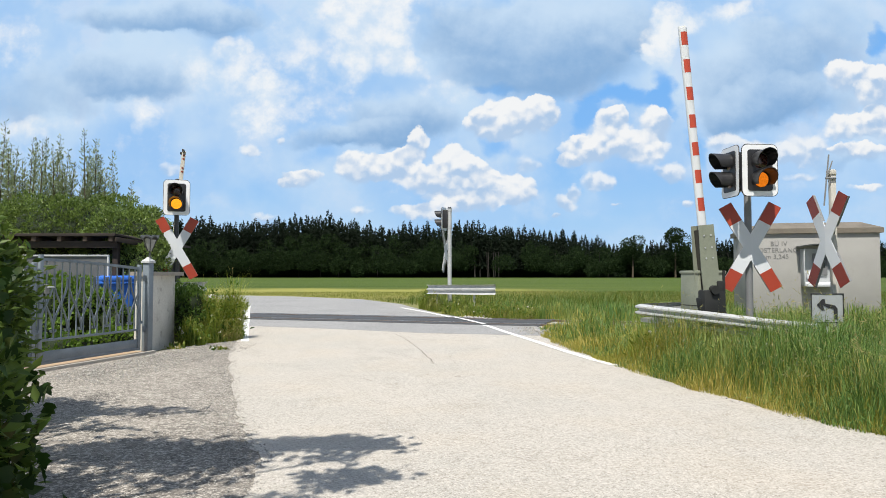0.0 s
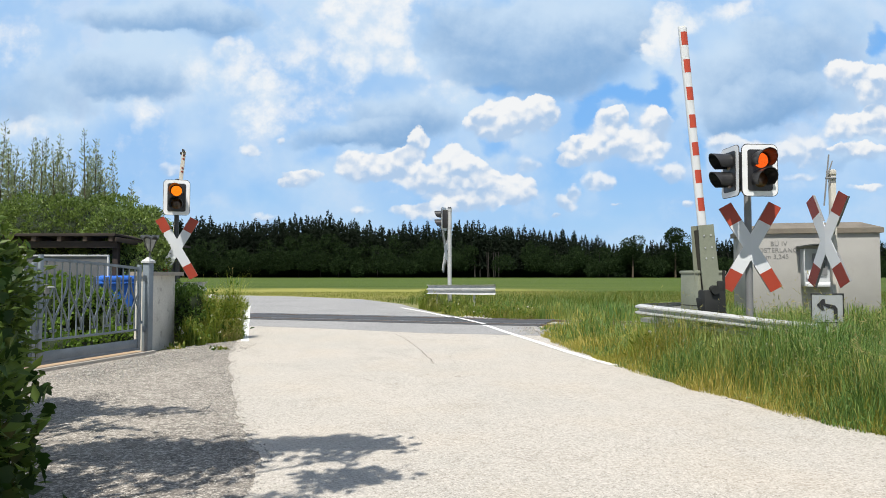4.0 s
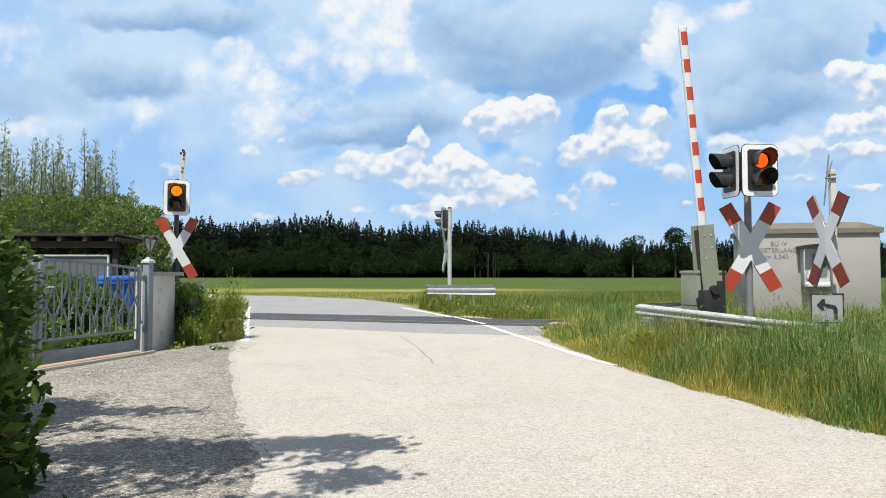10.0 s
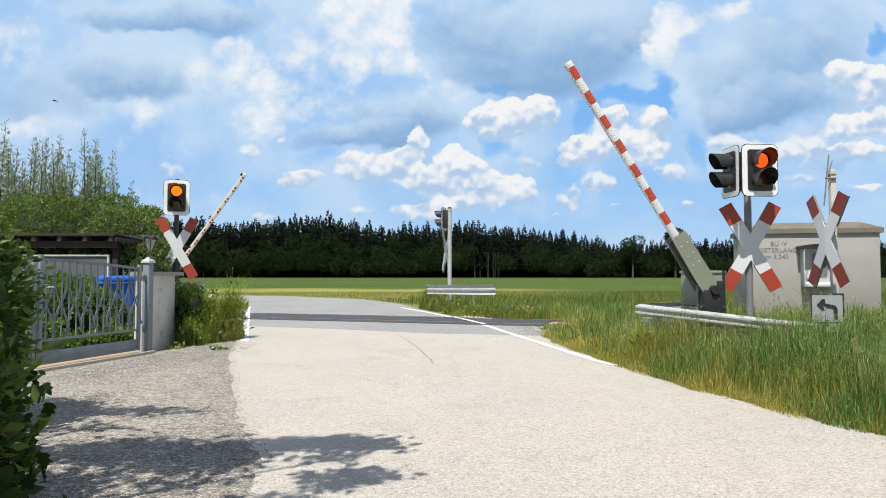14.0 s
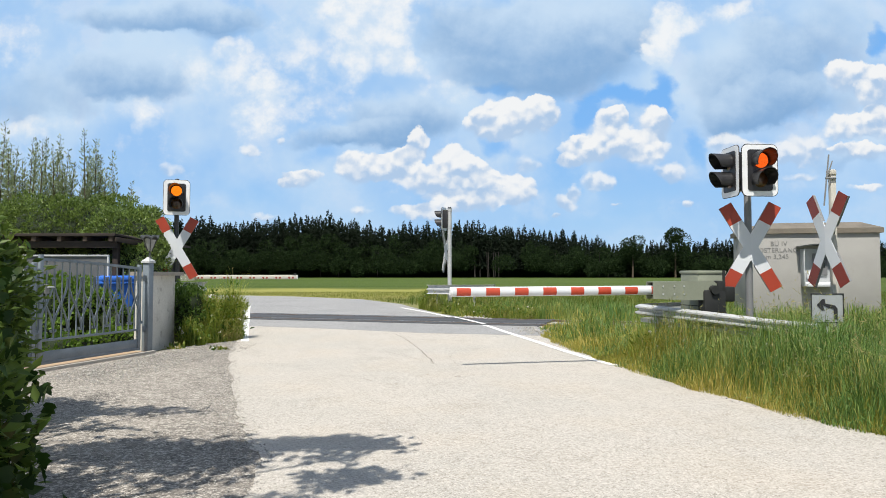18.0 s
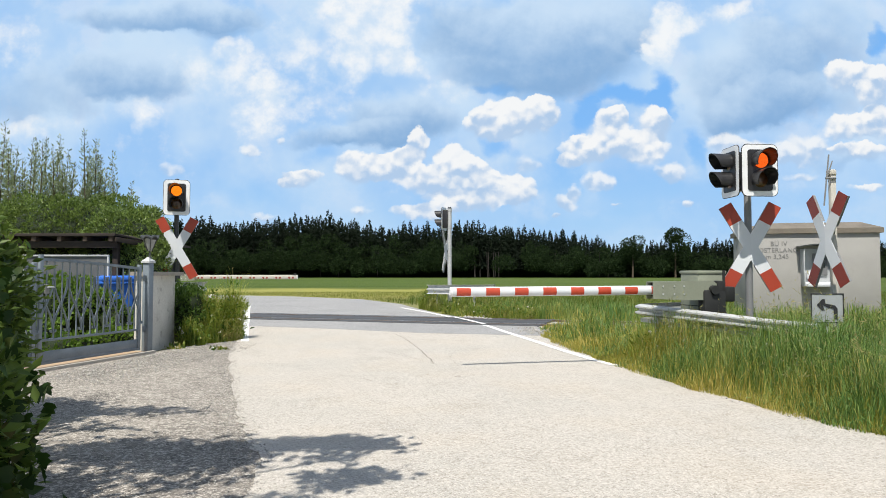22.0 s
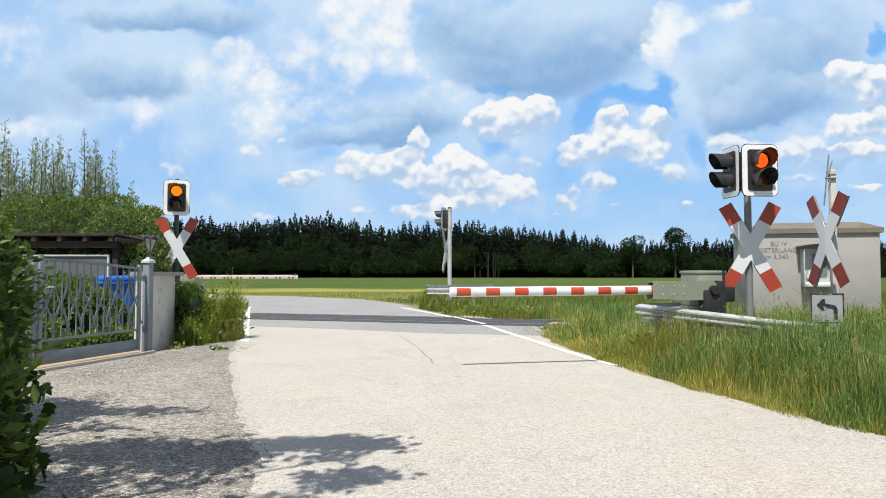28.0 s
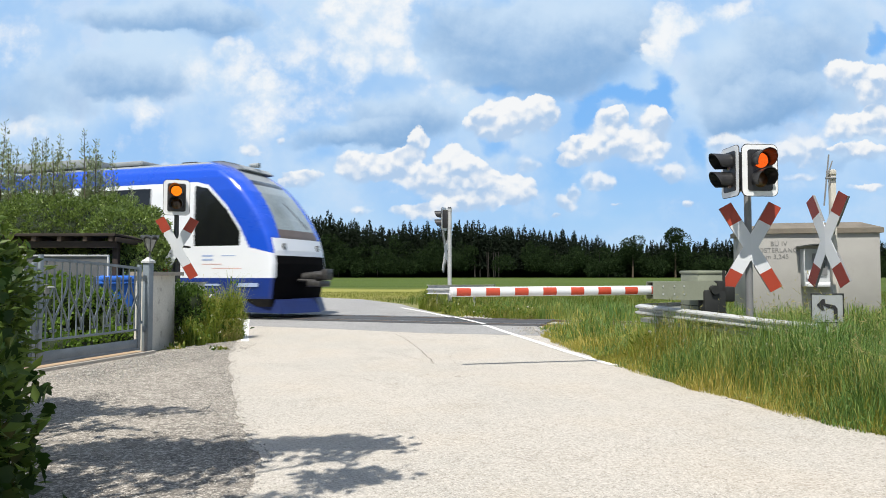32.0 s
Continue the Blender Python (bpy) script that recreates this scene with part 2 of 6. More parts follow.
def ground_mat():
    m = bpy.data.materials.new("meadow_ground")
    m.use_nodes = True
    g = Nodes(m.node_tree)
    pos = g.n("ShaderNodeTexCoord").outputs["Object"]
    x, y, z = g.xyz(pos)
    coarse, mid, fine = g.noise(pos, 0.05, 5), g.noise(pos, 0.9, 5), g.noise(pos, 22, 4)
    soil = g.mix(fine, (0.24, 0.20, 0.10), (0.14, 0.18, 0.045))
    rows = g.noise(g.v("MULTIPLY", pos, (0.16, 1.0, 1.0)), 0.12, 7, 0.7)
    crop = g.mix(g.step(rows, 0.35, 0.68), (0.046, 0.080, 0.010), (0.090, 0.124, 0.020))
    crop = g.mix(g.m("MULTIPLY", fine, 0.4), crop, (0.07, 0.098, 0.02))
    straw = g.mix(mid, (0.21, 0.225, 0.05), (0.31, 0.285, 0.08))
    edge = g.m("ADD", y, g.m("MULTIPLY_ADD", g.noise(pos, 0.12, 4), 16, -8))
    straw = g.mix(g.step(g.m("MULTIPLY_ADD", mid, 6.0, x), 4, 16), straw, crop)
    c = g.mix(g.step(edge, 30, 38), soil, straw)
    c = g.mix(g.step(edge, 54, 62), c, crop)
    s = g.n("ShaderNodeBsdfPrincipled")
    g.put(s.inputs["Base Color"], c)
    s.inputs["Roughness"].default_value = 0.9
    s.inputs["Specular IOR Level"].default_value = 0.15
    bp = g.n("ShaderNodeBump")
    bp.inputs["Strength"].default_value, bp.inputs["Distance"].default_value = 0.6, 0.05
    g.put(bp.inputs["Height"], fine), g.put(s.inputs["Normal"], bp.outputs[0])
    g.put(g.n("ShaderNodeOutputMaterial").inputs[0], s.outputs[0])
    return m


def asphalt_mat(name, col, col2, chip, stain, size=90.0, bump=0.5, patch=0.5, ochre=None):
    """Chippings in a binder, with pits, and wide worn patches."""
    m = bpy.data.materials.new(name)
    m.use_nodes = True
    g = Nodes(m.node_tree)
    pos = g.n("ShaderNodeTexCoord").outputs["Object"]
    def cells(scale):
        vor = g.n("ShaderNodeTexVoronoi")
        g.put(vor.inputs["Vector"], pos)
        vor.inputs["Scale"].default_value = scale
        return g.xyz(vor.outputs["Color"])[0], vor.outputs["Distance"]

    (tone, dist), (tone2, dist2) = cells(size * 1.25), cells(size * 0.6)
    speck = g.m("MULTIPLY_ADD", tone, 0.6, g.m("MULTIPLY", tone2, 0.4))
    grit = g.noise(pos, size * 0.31, 4, 0.7)
    wide, mid, low = g.noise(pos, 0.45, 5), g.noise(pos, 4.0, 6, 0.7), g.noise(pos, 1.3, 5, 0.65)
    c = g.mix(g.step(wide, 0.35, 0.65), col, col2)
    c = g.mix(g.m("MULTIPLY", g.step(mid, 0.48, 0.75), patch), c, stain)
    c = g.mix(g.m("MULTIPLY", g.step(low, 0.52, 0.70), patch * 0.8), c, tuple(v * 0.8 for v in stain))
    c = g.mix(g.m("MULTIPLY", g.step(speck, 0.50, 0.85), 0.9), c, chip)
    c = g.mix(g.m("MULTIPLY", g.step(grit, 0.44, 0.30), 0.6), c, tuple(v * 0.6 for v in stain))
    c = g.mix(g.m("MULTIPLY", g.step(speck, 0.34, 0.10), 0.6), c, tuple(v * 0.45 for v in stain))
    if ochre:
        # faint sandy tint in wide patches, and a few small rusty spots
        c = g.mix(g.m("MULTIPLY", g.step(g.noise(pos, 0.8, 3), 0.46, 0.66), 0.07), c, ochre)
        c = g.mix(g.m("MULTIPLY", g.step(g.noise(pos, 2.6, 2), 0.73, 0.80), 0.5), c, ochre)
    s = g.n("ShaderNodeBsdfPrincipled")
    g.put(s.inputs["Base Color"], c)
    s.inputs["Roughness"].default_value = 0.85
    s.inputs["Specular IOR Level"].default_value = 0.3
    bp = g.n("ShaderNodeBump")
    bp.inputs["Strength"].default_value, bp.inputs["Distance"].default_value = bump, 0.008
    g.put(bp.inputs["Height"], g.m("MULTIPLY_ADD", dist, -0.5, g.noise(pos, size * 1.6, 3, 0.75)))
    g.put(s.inputs["Normal"], bp.outputs[0])
    g.put(g.n("ShaderNodeOutputMaterial").inputs[0], s.outputs[0])
    return m


M = {
    "ground": ground_mat(),
    "road": asphalt_mat("pale_road", (0.445, 0.41, 0.36), (0.405, 0.382, 0.342), (0.60, 0.565, 0.51), (0.29, 0.255, 0.21), 125, 0.4, 0.34, ochre=(0.50, 0.36, 0.19)),
    "crossing": asphalt_mat("grey_asphalt", (0.305, 0.303, 0.298), (0.265, 0.264, 0.262), (0.37, 0.365, 0.36), (0.23, 0.225, 0.22), 120, 0.4, 0.4),
    "drive": asphalt_mat("driveway_asphalt", (0.20, 0.18, 0.158), (0.285, 0.258, 0.222), (0.54, 0.50, 0.44), (0.105, 0.096, 0.082), 70, 0.6, 1.0),
    "panel": mat("rubber_panel", (0.045, 0.047, 0.052), (0.075, 0.077, 0.08), rough=0.75, scale=3, fine=60),
    "paint": mat("road_paint", (0.78, 0.78, 0.76), (0.55, 0.54, 0.50), rough=0.7, scale=3, fine=45, spread=(0.5, 0.85)),
    "steel": mat("rail_steel", (0.17, 0.12, 0.09), (0.10, 0.07, 0.05), rough=0.6, metal=0.4, fine=40),
    "railtop": mat("rail_top", (0.5, 0.5, 0.5), (0.4, 0.38, 0.36), rough=0.3, metal=1.0),
    "ballast": mat("ballast", (0.46, 0.44, 0.40), (0.26, 0.25, 0.23), rough=0.9, fine=25, bump=0.9, spread=(0.3, 0.75)),
    "sleeper": mat("sleeper", (0.22, 0.20, 0.18), (0.15, 0.13, 0.11), rough=0.9),
    "galv": mat("galvanised_steel", (0.56, 0.57, 0.57), (0.40, 0.41, 0.41), rough=0.5, metal=0.25, scale=5, fine=35, bump=0.05),
    "greypost": mat("grey_paint", (0.22, 0.225, 0.23), (0.17, 0.175, 0.18), rough=0.5, scale=4),
    "darkpost": mat("dark_paint", (0.055, 0.06, 0.06), (0.03, 0.033, 0.033), rough=0.45, scale=4),
    "concrete_post": mat("pale_post", (0.52, 0.50, 0.45), (0.42, 0.40, 0.35), rough=0.8),
    "white": mat("white_enamel", (0.76, 0.775, 0.79), (0.68, 0.69, 0.71), rough=0.35, scale=5, bump=0.02, spread=(0.45, 0.9)),
    "signwhite": mat("sign_film", (0.62, 0.645, 0.67), (0.56, 0.585, 0.61), rough=0.4, scale=5, bump=0.02, spread=(0.45, 0.9)),
    "signred": mat("sign_red_film", (0.36, 0.046, 0.020), (0.31, 0.04, 0.018), rough=0.4, scale=5, bump=0.02),
    "plate": mat("dim_lit_sign_plate", (0.33, 0.355, 0.36), (0.28, 0.30, 0.305), rough=0.5, scale=6, bump=0.03),
    "red": mat("red_film", (0.46, 0.062, 0.028), (0.39, 0.052, 0.024), rough=0.4, scale=5, bump=0.02),
    "oldred": mat("faded_red_film", (0.24, 0.042, 0.028), (0.19, 0.034, 0.025), rough=0.45, scale=5, bump=0.02),
    "black": mat("black_plastic", (0.018, 0.018, 0.02), (0.03, 0.03, 0.032), rough=0.4, scale=10, bump=0.03),
    "grease": mat("greasy_iron", (0.010, 0.011, 0.011), (0.018, 0.020, 0.019), rough=0.7, scale=14),
    "housing": mat("green_grey_paint", (0.235, 0.255, 0.195), (0.19, 0.205, 0.155), rough=0.6, scale=5, stain=(0.14, 0.14, 0.105)),
    "inside": mat("joint_and_shade_dark", (0.045, 0.042, 0.032), (0.03, 0.028, 0.022), rough=0.8),
    "lens": mat("dark_lens", (0.05, 0.014, 0.01), (0.03, 0.01, 0.008), rough=0.2, coat=0.5),
    "lens_y": mat("dark_yellow_lens", (0.08, 0.03, 0.008), (0.05, 0.018, 0.006), rough=0.2, coat=0.5),
    "glow_red": glow("red_light", (1.0, 0.13, 0.015), 1.35),
    "glow_amber": glow("amber_light", (1.0, 0.22, 0.01), 1.6),
    "glow_dull": glow("dull_amber_light", (1.0, 0.25, 0.015), 0.95),
    "glow_yellow": glow("yellow_light", (1.0, 0.36, 0.02), 1.7),
    "hut": mat("rendered_concrete", (0.35, 0.343, 0.325), (0.30, 0.294, 0.28), rough=0.9, scale=1.2, fine=60, stain=(0.27, 0.26, 0.24)),
    "hutroof": mat("weathered_roof_slab", (0.20, 0.175, 0.14), (0.12, 0.105, 0.085), rough=0.95, scale=2, stain=(0.10, 0.16, 0.12)),
    "letter": mat("faded_lettering", (0.17, 0.17, 0.17), (0.24, 0.235, 0.23), rough=0.9),
    "cabinet": mat("pale_cabinet", (0.47, 0.49, 0.50), (0.38, 0.40, 0.41), rough=0.5),
    "wall": mat("garden_wall_concrete", (0.62, 0.60, 0.54), (0.46, 0.44, 0.39), rough=0.95, scale=2, fine=50, bump=0.4, stain=(0.17, 0.16, 0.13)),
    "cap": mat("coping_concrete", (0.33, 0.30, 0.26), (0.24, 0.22, 0.19), rough=0.95),
    "gate": mat("gate_paint", (0.195, 0.23, 0.26), (0.15, 0.18, 0.205), rough=0.45, scale=5, bump=0.05),
    "panelgrey": mat("dull_grey_sheet", (0.13, 0.135, 0.14), (0.09, 0.095, 0.10), rough=0.5),
    "wood": mat("dark_stained_wood", (0.035, 0.024, 0.018), (0.02, 0.014, 0.011), rough=0.7, scale=4, fine=30),
    "rafter": mat("weathered_rafter", (0.11, 0.08, 0.06), (0.06, 0.043, 0.033), rough=0.85, scale=6, fine=40),
    "felt": mat("roofing_felt", (0.036, 0.027, 0.023), (0.02, 0.016, 0.014), rough=0.9),
    "blue_bin": mat("blue_plastic", (0.045, 0.19, 0.72), (0.035, 0.15, 0.60), rough=0.4, scale=3, bump=0.03),
    "trunk": mat("spruce_bark", (0.035, 0.030, 0.027), (0.022, 0.019, 0.017), rough=0.9, scale=2),
    "bark": mat("bark", (0.10, 0.075, 0.05), (0.06, 0.045, 0.03), rough=0.9, scale=8, bump=0.5),
    "stone": mat("kerb_stone", (0.46, 0.43, 0.38), (0.36, 0.33, 0.28), rough=0.9),
    "brickred": mat("clay_paving", (0.45, 0.32, 0.21), (0.36, 0.26, 0.17), rough=0.9),
    "lampglass": mat("milky_lamp_glass", (0.30, 0.31, 0.31), (0.22, 0.23, 0.23), rough=0.25),
    "hedge": leafy("hedge_leaf", (0.014, 0.045, 0.010), (0.235, 0.33, 0.072), through_it=0.18, rough=0.38, sheen=0.5),
    "shoot": leafy("shoot_leaf", (0.06, 0.10, 0.035), (0.32, 0.38, 0.21), through_it=0.3, rough=0.4, sheen=0.5),
    "near": leafy("near_hedge_leaf", (0.022, 0.056, 0.011), (0.165, 0.24, 0.05), through_it=0.3),
    "creeper": leafy("creeper_leaf", (0.012, 0.036, 0.007), (0.036, 0.075, 0.014), dry=(0.09, 0.085, 0.02), through_it=0.35, patch=3),
    "grass": leafy("grass_blade", (0.028, 0.085, 0.020), (0.185, 0.31, 0.075), dry=(0.25, 0.29, 0.07), through_it=0.30),
    "drygrass": leafy("dry_grass", (0.17, 0.20, 0.03), (0.42, 0.38, 0.085), dry=(0.50, 0.40, 0.11), through_it=0.45),
    "seed": leafy("seed_head", (0.20, 0.22, 0.07), (0.36, 0.33, 0.14), through_it=0.3),
    "weed": leafy("weed_leaf", (0.035, 0.085, 0.010), (0.17, 0.26, 0.035), dry=(0.30, 0.26, 0.08), through_it=0.35, patch=1.6),
    "petal": mat("pale_blossom", (0.75, 0.74, 0.66), (0.65, 0.64, 0.55), rough=0.8),
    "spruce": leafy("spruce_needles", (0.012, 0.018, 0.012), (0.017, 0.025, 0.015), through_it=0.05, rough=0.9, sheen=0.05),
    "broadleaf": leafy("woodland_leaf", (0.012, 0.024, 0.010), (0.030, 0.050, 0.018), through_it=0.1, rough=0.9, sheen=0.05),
    "tblue": mat("train_blue", (0.012, 0.085, 0.62), (0.012, 0.075, 0.55), rough=0.25, scale=1, bump=0.0, coat=0.6),
    "tblack": mat("recess_shade_black", (0.003, 0.003, 0.004), (0.007, 0.006, 0.006), rough=0.9, spec=0.08, bump=0.0),
    "tcoupler": mat("coupler_steel", (0.10, 0.097, 0.095), (0.025, 0.024, 0.023), rough=0.4, metal=0.5, scale=9),
    "twhite": mat("train_white", (0.79, 0.82, 0.87), (0.74, 0.77, 0.82), rough=0.3, scale=1, bump=0.0, coat=0.5),
    "tdark": mat("train_dark_blue", (0.015, 0.045, 0.26), (0.012, 0.035, 0.20), rough=0.35, scale=2, bump=0.0, coat=0.3),
    "plough": mat("plough_blue", (0.010, 0.025, 0.12), (0.008, 0.018, 0.09), rough=0.45, scale=2, bump=0.0),
    "tgrey": mat("train_roof_grey", (0.30, 0.33, 0.35), (0.22, 0.24, 0.26), rough=0.5, scale=2, stain=(0.14, 0.14, 0.14)),
    "tunder": mat("underframe", (0.010, 0.010, 0.012), (0.022, 0.020, 0.018), rough=0.9, spec=0.15),
    "tglass": mat("tinted_glass", (0.006, 0.007, 0.008), (0.01, 0.011, 0.012), rough=0.1, bump=0.0, coat=0.3),
    "shield": mat("windscreen_glass", (0.34, 0.38, 0.38), (0.14, 0.17, 0.17), rough=0.12, scale=1.1, bump=0.0, coat=1.0),
    "display": mat("destination_display", (0.13, 0.10, 0.085), (0.10, 0.08, 0.07), rough=0.4, bump=0.0),
    "headlamp": mat("headlamp_glass", (0.55, 0.58, 0.60), (0.40, 0.42, 0.44), rough=0.15, bump=0.0),
    "script_blue": mat("lettering_blue", (0.34, 0.43, 0.66), (0.40, 0.48, 0.68), rough=0.4, bump=0.0),
    "script_red": mat("lettering_red", (0.68, 0.40, 0.38), (0.66, 0.44, 0.42), rough=0.4, bump=0.0),
}


# ---------------------------------------------------------------- mesh helpers
def mesh_of(name, bm, material, sharp=38):
    me = bpy.data.meshes.new(name)
    bm.normal_update()
    bm.to_mesh(me)
    bm.free()
    me.materials.append(material)
    me.polygons.foreach_set("use_smooth", [True] * len(me.polygons))
    me.set_sharp_from_angle(angle=radians(sharp))
    return me


def part(name, bm, material, parent=None, label="", m=None, sharp=38):
    """Links a bmesh as one mesh object under a thing or a part."""
    ob = new(name, mesh_of(name, bm, material, sharp))
    if parent is not None:
        ob.parent = parent
    if m is not None:
        ob.matrix_basis = m
    if label:
        tagged(ob, label)
    return ob


def again(name, me, parent, m):
    """One more piece on a shared mesh."""
    ob = new(name, me)
    ob.parent = parent
    ob.matrix_basis = m
    return ob


def thing(name, label, category, m=None, group="", kind=""):
    ob = new(name)
    ob.empty_display_size = 0.2
    if m is not None:
        ob.matrix_basis = m
    return tagged(ob, label, category, group, kind)


def box(bm, c, s, bev=0.0, m=None):
    mm = Matrix.Translation(c) @ Matrix.Diagonal((*s, 1))
    made = bmesh.ops.create_cube(bm, size=1.0, matrix=(m @ mm) if m is not None else mm)
    if bev:
        edges = list({e for v in made["verts"] for e in v.link_edges})
        bmesh.ops.bevel(bm, geom=edges, offset=bev, segments=2, affect="EDGES", profile=0.5)
    return bm


def rod(bm, p0, p1, r0, r1=None, n=12):
    p0, p1 = Vector(p0), Vector(p1)
    d = p1 - p0
    q = d.to_track_quat("Z", "Y").to_matrix().to_4x4()
    bmesh.ops.create_cone(bm, cap_ends=True, segments=n, radius1=r0, radius2=r0 if r1 is None else r1, depth=d.length,
                          matrix=Matrix.Translation((p0 + p1) / 2) @ q)
    return bm


def slab(bm, pts, up):
    """A flat outline raised by the vector up."""
    up = Vector(up)
    lo = [bm.verts.new(p) for p in pts]
    hi = [bm.verts.new(Vector(p) + up) for p in pts]
    bm.faces.new(lo[::-1]), bm.faces.new(hi)
    n = len(pts)
    for i in range(n):
        bm.faces.new((lo[i], lo[(i + 1) % n], hi[(i + 1) % n], hi[i]))
    bmesh.ops.recalc_face_normals(bm, faces=bm.faces[:])
    return bm


def rounded(w, h, r, n=5):
    """A rounded rectangle about the origin, in x and z."""
    out = []
    for cx, cz, a0 in ((w / 2 - r, h / 2 - r, 0), (-w / 2 + r, h / 2 - r, 90), (-w / 2 + r, -h / 2 + r, 180), (w / 2 - r, -h / 2 + r, 270)):
        for i in range(n + 1):
            a = radians(a0 + 90 * i / n)
            out.append((cx + r * math.cos(a), cz + r * math.sin(a)))
    return out


def sheet(name, verts, faces, material):
    """A mesh from arrays of corners and of triangles or quads."""
    verts, faces = np.asarray(verts, dtype=np.float32), np.asarray(faces, dtype=np.int32)
    me = bpy.data.meshes.new(name)
    k = faces.shape[1]
    me.vertices.add(len(verts)), me.loops.add(faces.size), me.polygons.add(len(faces))
    me.vertices.foreach_set("co", verts.ravel())
    me.loops.foreach_set("vertex_index", faces.ravel())
    me.polygons.foreach_set("loop_start", np.arange(0, faces.size, k, dtype=np.int32))
    me.update(calc_edges=True)
    me.validate()
    me.materials.append(material)
    return me


rng = np.random.default_rng(7)


def kites(pos, way, size, width=0.45, fold=0.25):
    """Leaves: at each place a folded kite that points along way."""
    n = len(pos)
    way = way / (np.linalg.norm(way, axis=1, keepdims=True) + 1e-9)
    side = np.cross(way, rng.normal(size=(n, 3)))
    side /= np.linalg.norm(side, axis=1, keepdims=True) + 1e-9
    up = np.cross(side, way)
    s = np.asarray(size).reshape(-1, 1) * np.ones((n, 1))
    mid = pos + way * s * 0.45
    v = np.stack([pos, mid + side * s * width / 2 + up * s * fold / 2, pos + way * s, mid - side * s * width / 2 + up * s * fold / 2], axis=1).reshape(-1, 3)
    b = np.arange(n)[:, None] * 4
    f = np.concatenate([b + [0, 1, 2], b + [0, 2, 3]], axis=1).reshape(-1, 3)
    return v, f


def blades(pos, height, lean, width, curl=0.6):
    """Grass blades of three joints, each bent over its own way."""
    n = len(pos)
    a = rng.uniform(0, 2 * np.pi, n)
    h = np.asarray(height) * rng.uniform(0.55, 1.15, n)
    d = np.stack([np.cos(a), np.sin(a), 0 * a], axis=1) * (lean * rng.uniform(0.2, 1.4, n) * h)[:, None]
    b = a + np.pi / 2 + rng.normal(0, 0.5, n)
    w = np.stack([np.cos(b), np.sin(b), 0 * a], axis=1) * (np.asarray(width) * rng.uniform(0.6, 1.3, n) / 2)[:, None]
    up = np.zeros((n, 3))
    up[:, 2] = h
    p1, p2 = pos + up * 0.5 + d * 0.22, pos + up * 0.85 + d * 0.6
    p3 = pos + up * (1.0 - 0.12 * curl) + d * (1.0 + 0.2 * curl)
    v = np.stack([pos - w, pos + w, p1 - w * 0.9, p1 + w * 0.9, p2 - w * 0.55, p2 + w * 0.55, p3], axis=1).reshape(-1, 3)
    i = np.arange(n)[:, None] * 7
    f = np.concatenate([i + [0, 1, 3], i + [0, 3, 2], i + [2, 3, 5], i + [2, 5, 4], i + [4, 5, 6]], axis=1).reshape(-1, 3)
    return v, f


def join(*lots):
    vs, fs, off = [], [], 0
    for v, f in lots:
        vs.append(v), fs.append(f + off)
        off += len(v)
    return np.concatenate(vs), np.concatenate(fs)


# ---------------------------------------------------------------- ground, road, crossing
ALONG, ACROSS = Vector((0.945, -0.327, 0)), Vector((-0.327, -0.945, 0))   # the line, and from it towards the viewer
LINE = Vector((0, 17.2, 0))
TRACK = Matrix.Translation(LINE) @ Matrix.Rotation(math.atan2(-0.327, 0.945), 4, "Z")


def flat_piece(name, pts, z, thick, material, label):
    bm = slab(bmesh.new(), [(x, y, z - thick) for x, y in pts], (0, 0, thick))
    return tagged(part(name, bm, material), label, kind="structure")


def smooth_line(pts, per=6):
    """A Catmull-Rom line through the points."""
    out = []
    p = [pts[0]] + list(pts) + [pts[-1]]
    for i in range(1, len(p) - 2):
        for k in range(per):
            t = k / per
            out.append(tuple(0.5 * (2 * p[i][j] + (p[i + 1][j] - p[i - 1][j]) * t + (2 * p[i - 1][j] - 5 * p[i][j] + 4 * p[i + 1][j] - p[i + 2][j]) * t * t
                                    + (3 * p[i][j] - p[i - 1][j] - 3 * p[i + 1][j] + p[i + 2][j]) * t ** 3) for j in range(len(pts[0]))))
    out.append(pts[-1])
    return out


def ragged(line, amount):
    return [(x + random.uniform(-amount, amount), y + random.uniform(-amount, amount)) for x, y in line]


RIGHT_EDGE = ragged(smooth_line([(12, -6), (7.0, 0), (4.6, 2.6), (3.2, 4.88), (2.9, 5.61), (2.6, 6.8), (2.4, 7.8), (2.22, 8.9), (2.06, 10.2), (1.96, 11.4), (1.95, 12.9)], 12), 0.022)
LEFT_EDGE = ragged(smooth_line([(-1.2, -8), (-0.95, 0), (-1.0, 3.5), (-1.5, 5.1), (-2.1, 6.85), (-3.25, 10.4), (-3.62, 12.06), (-4.5, 15.45)], 10), 0.035)


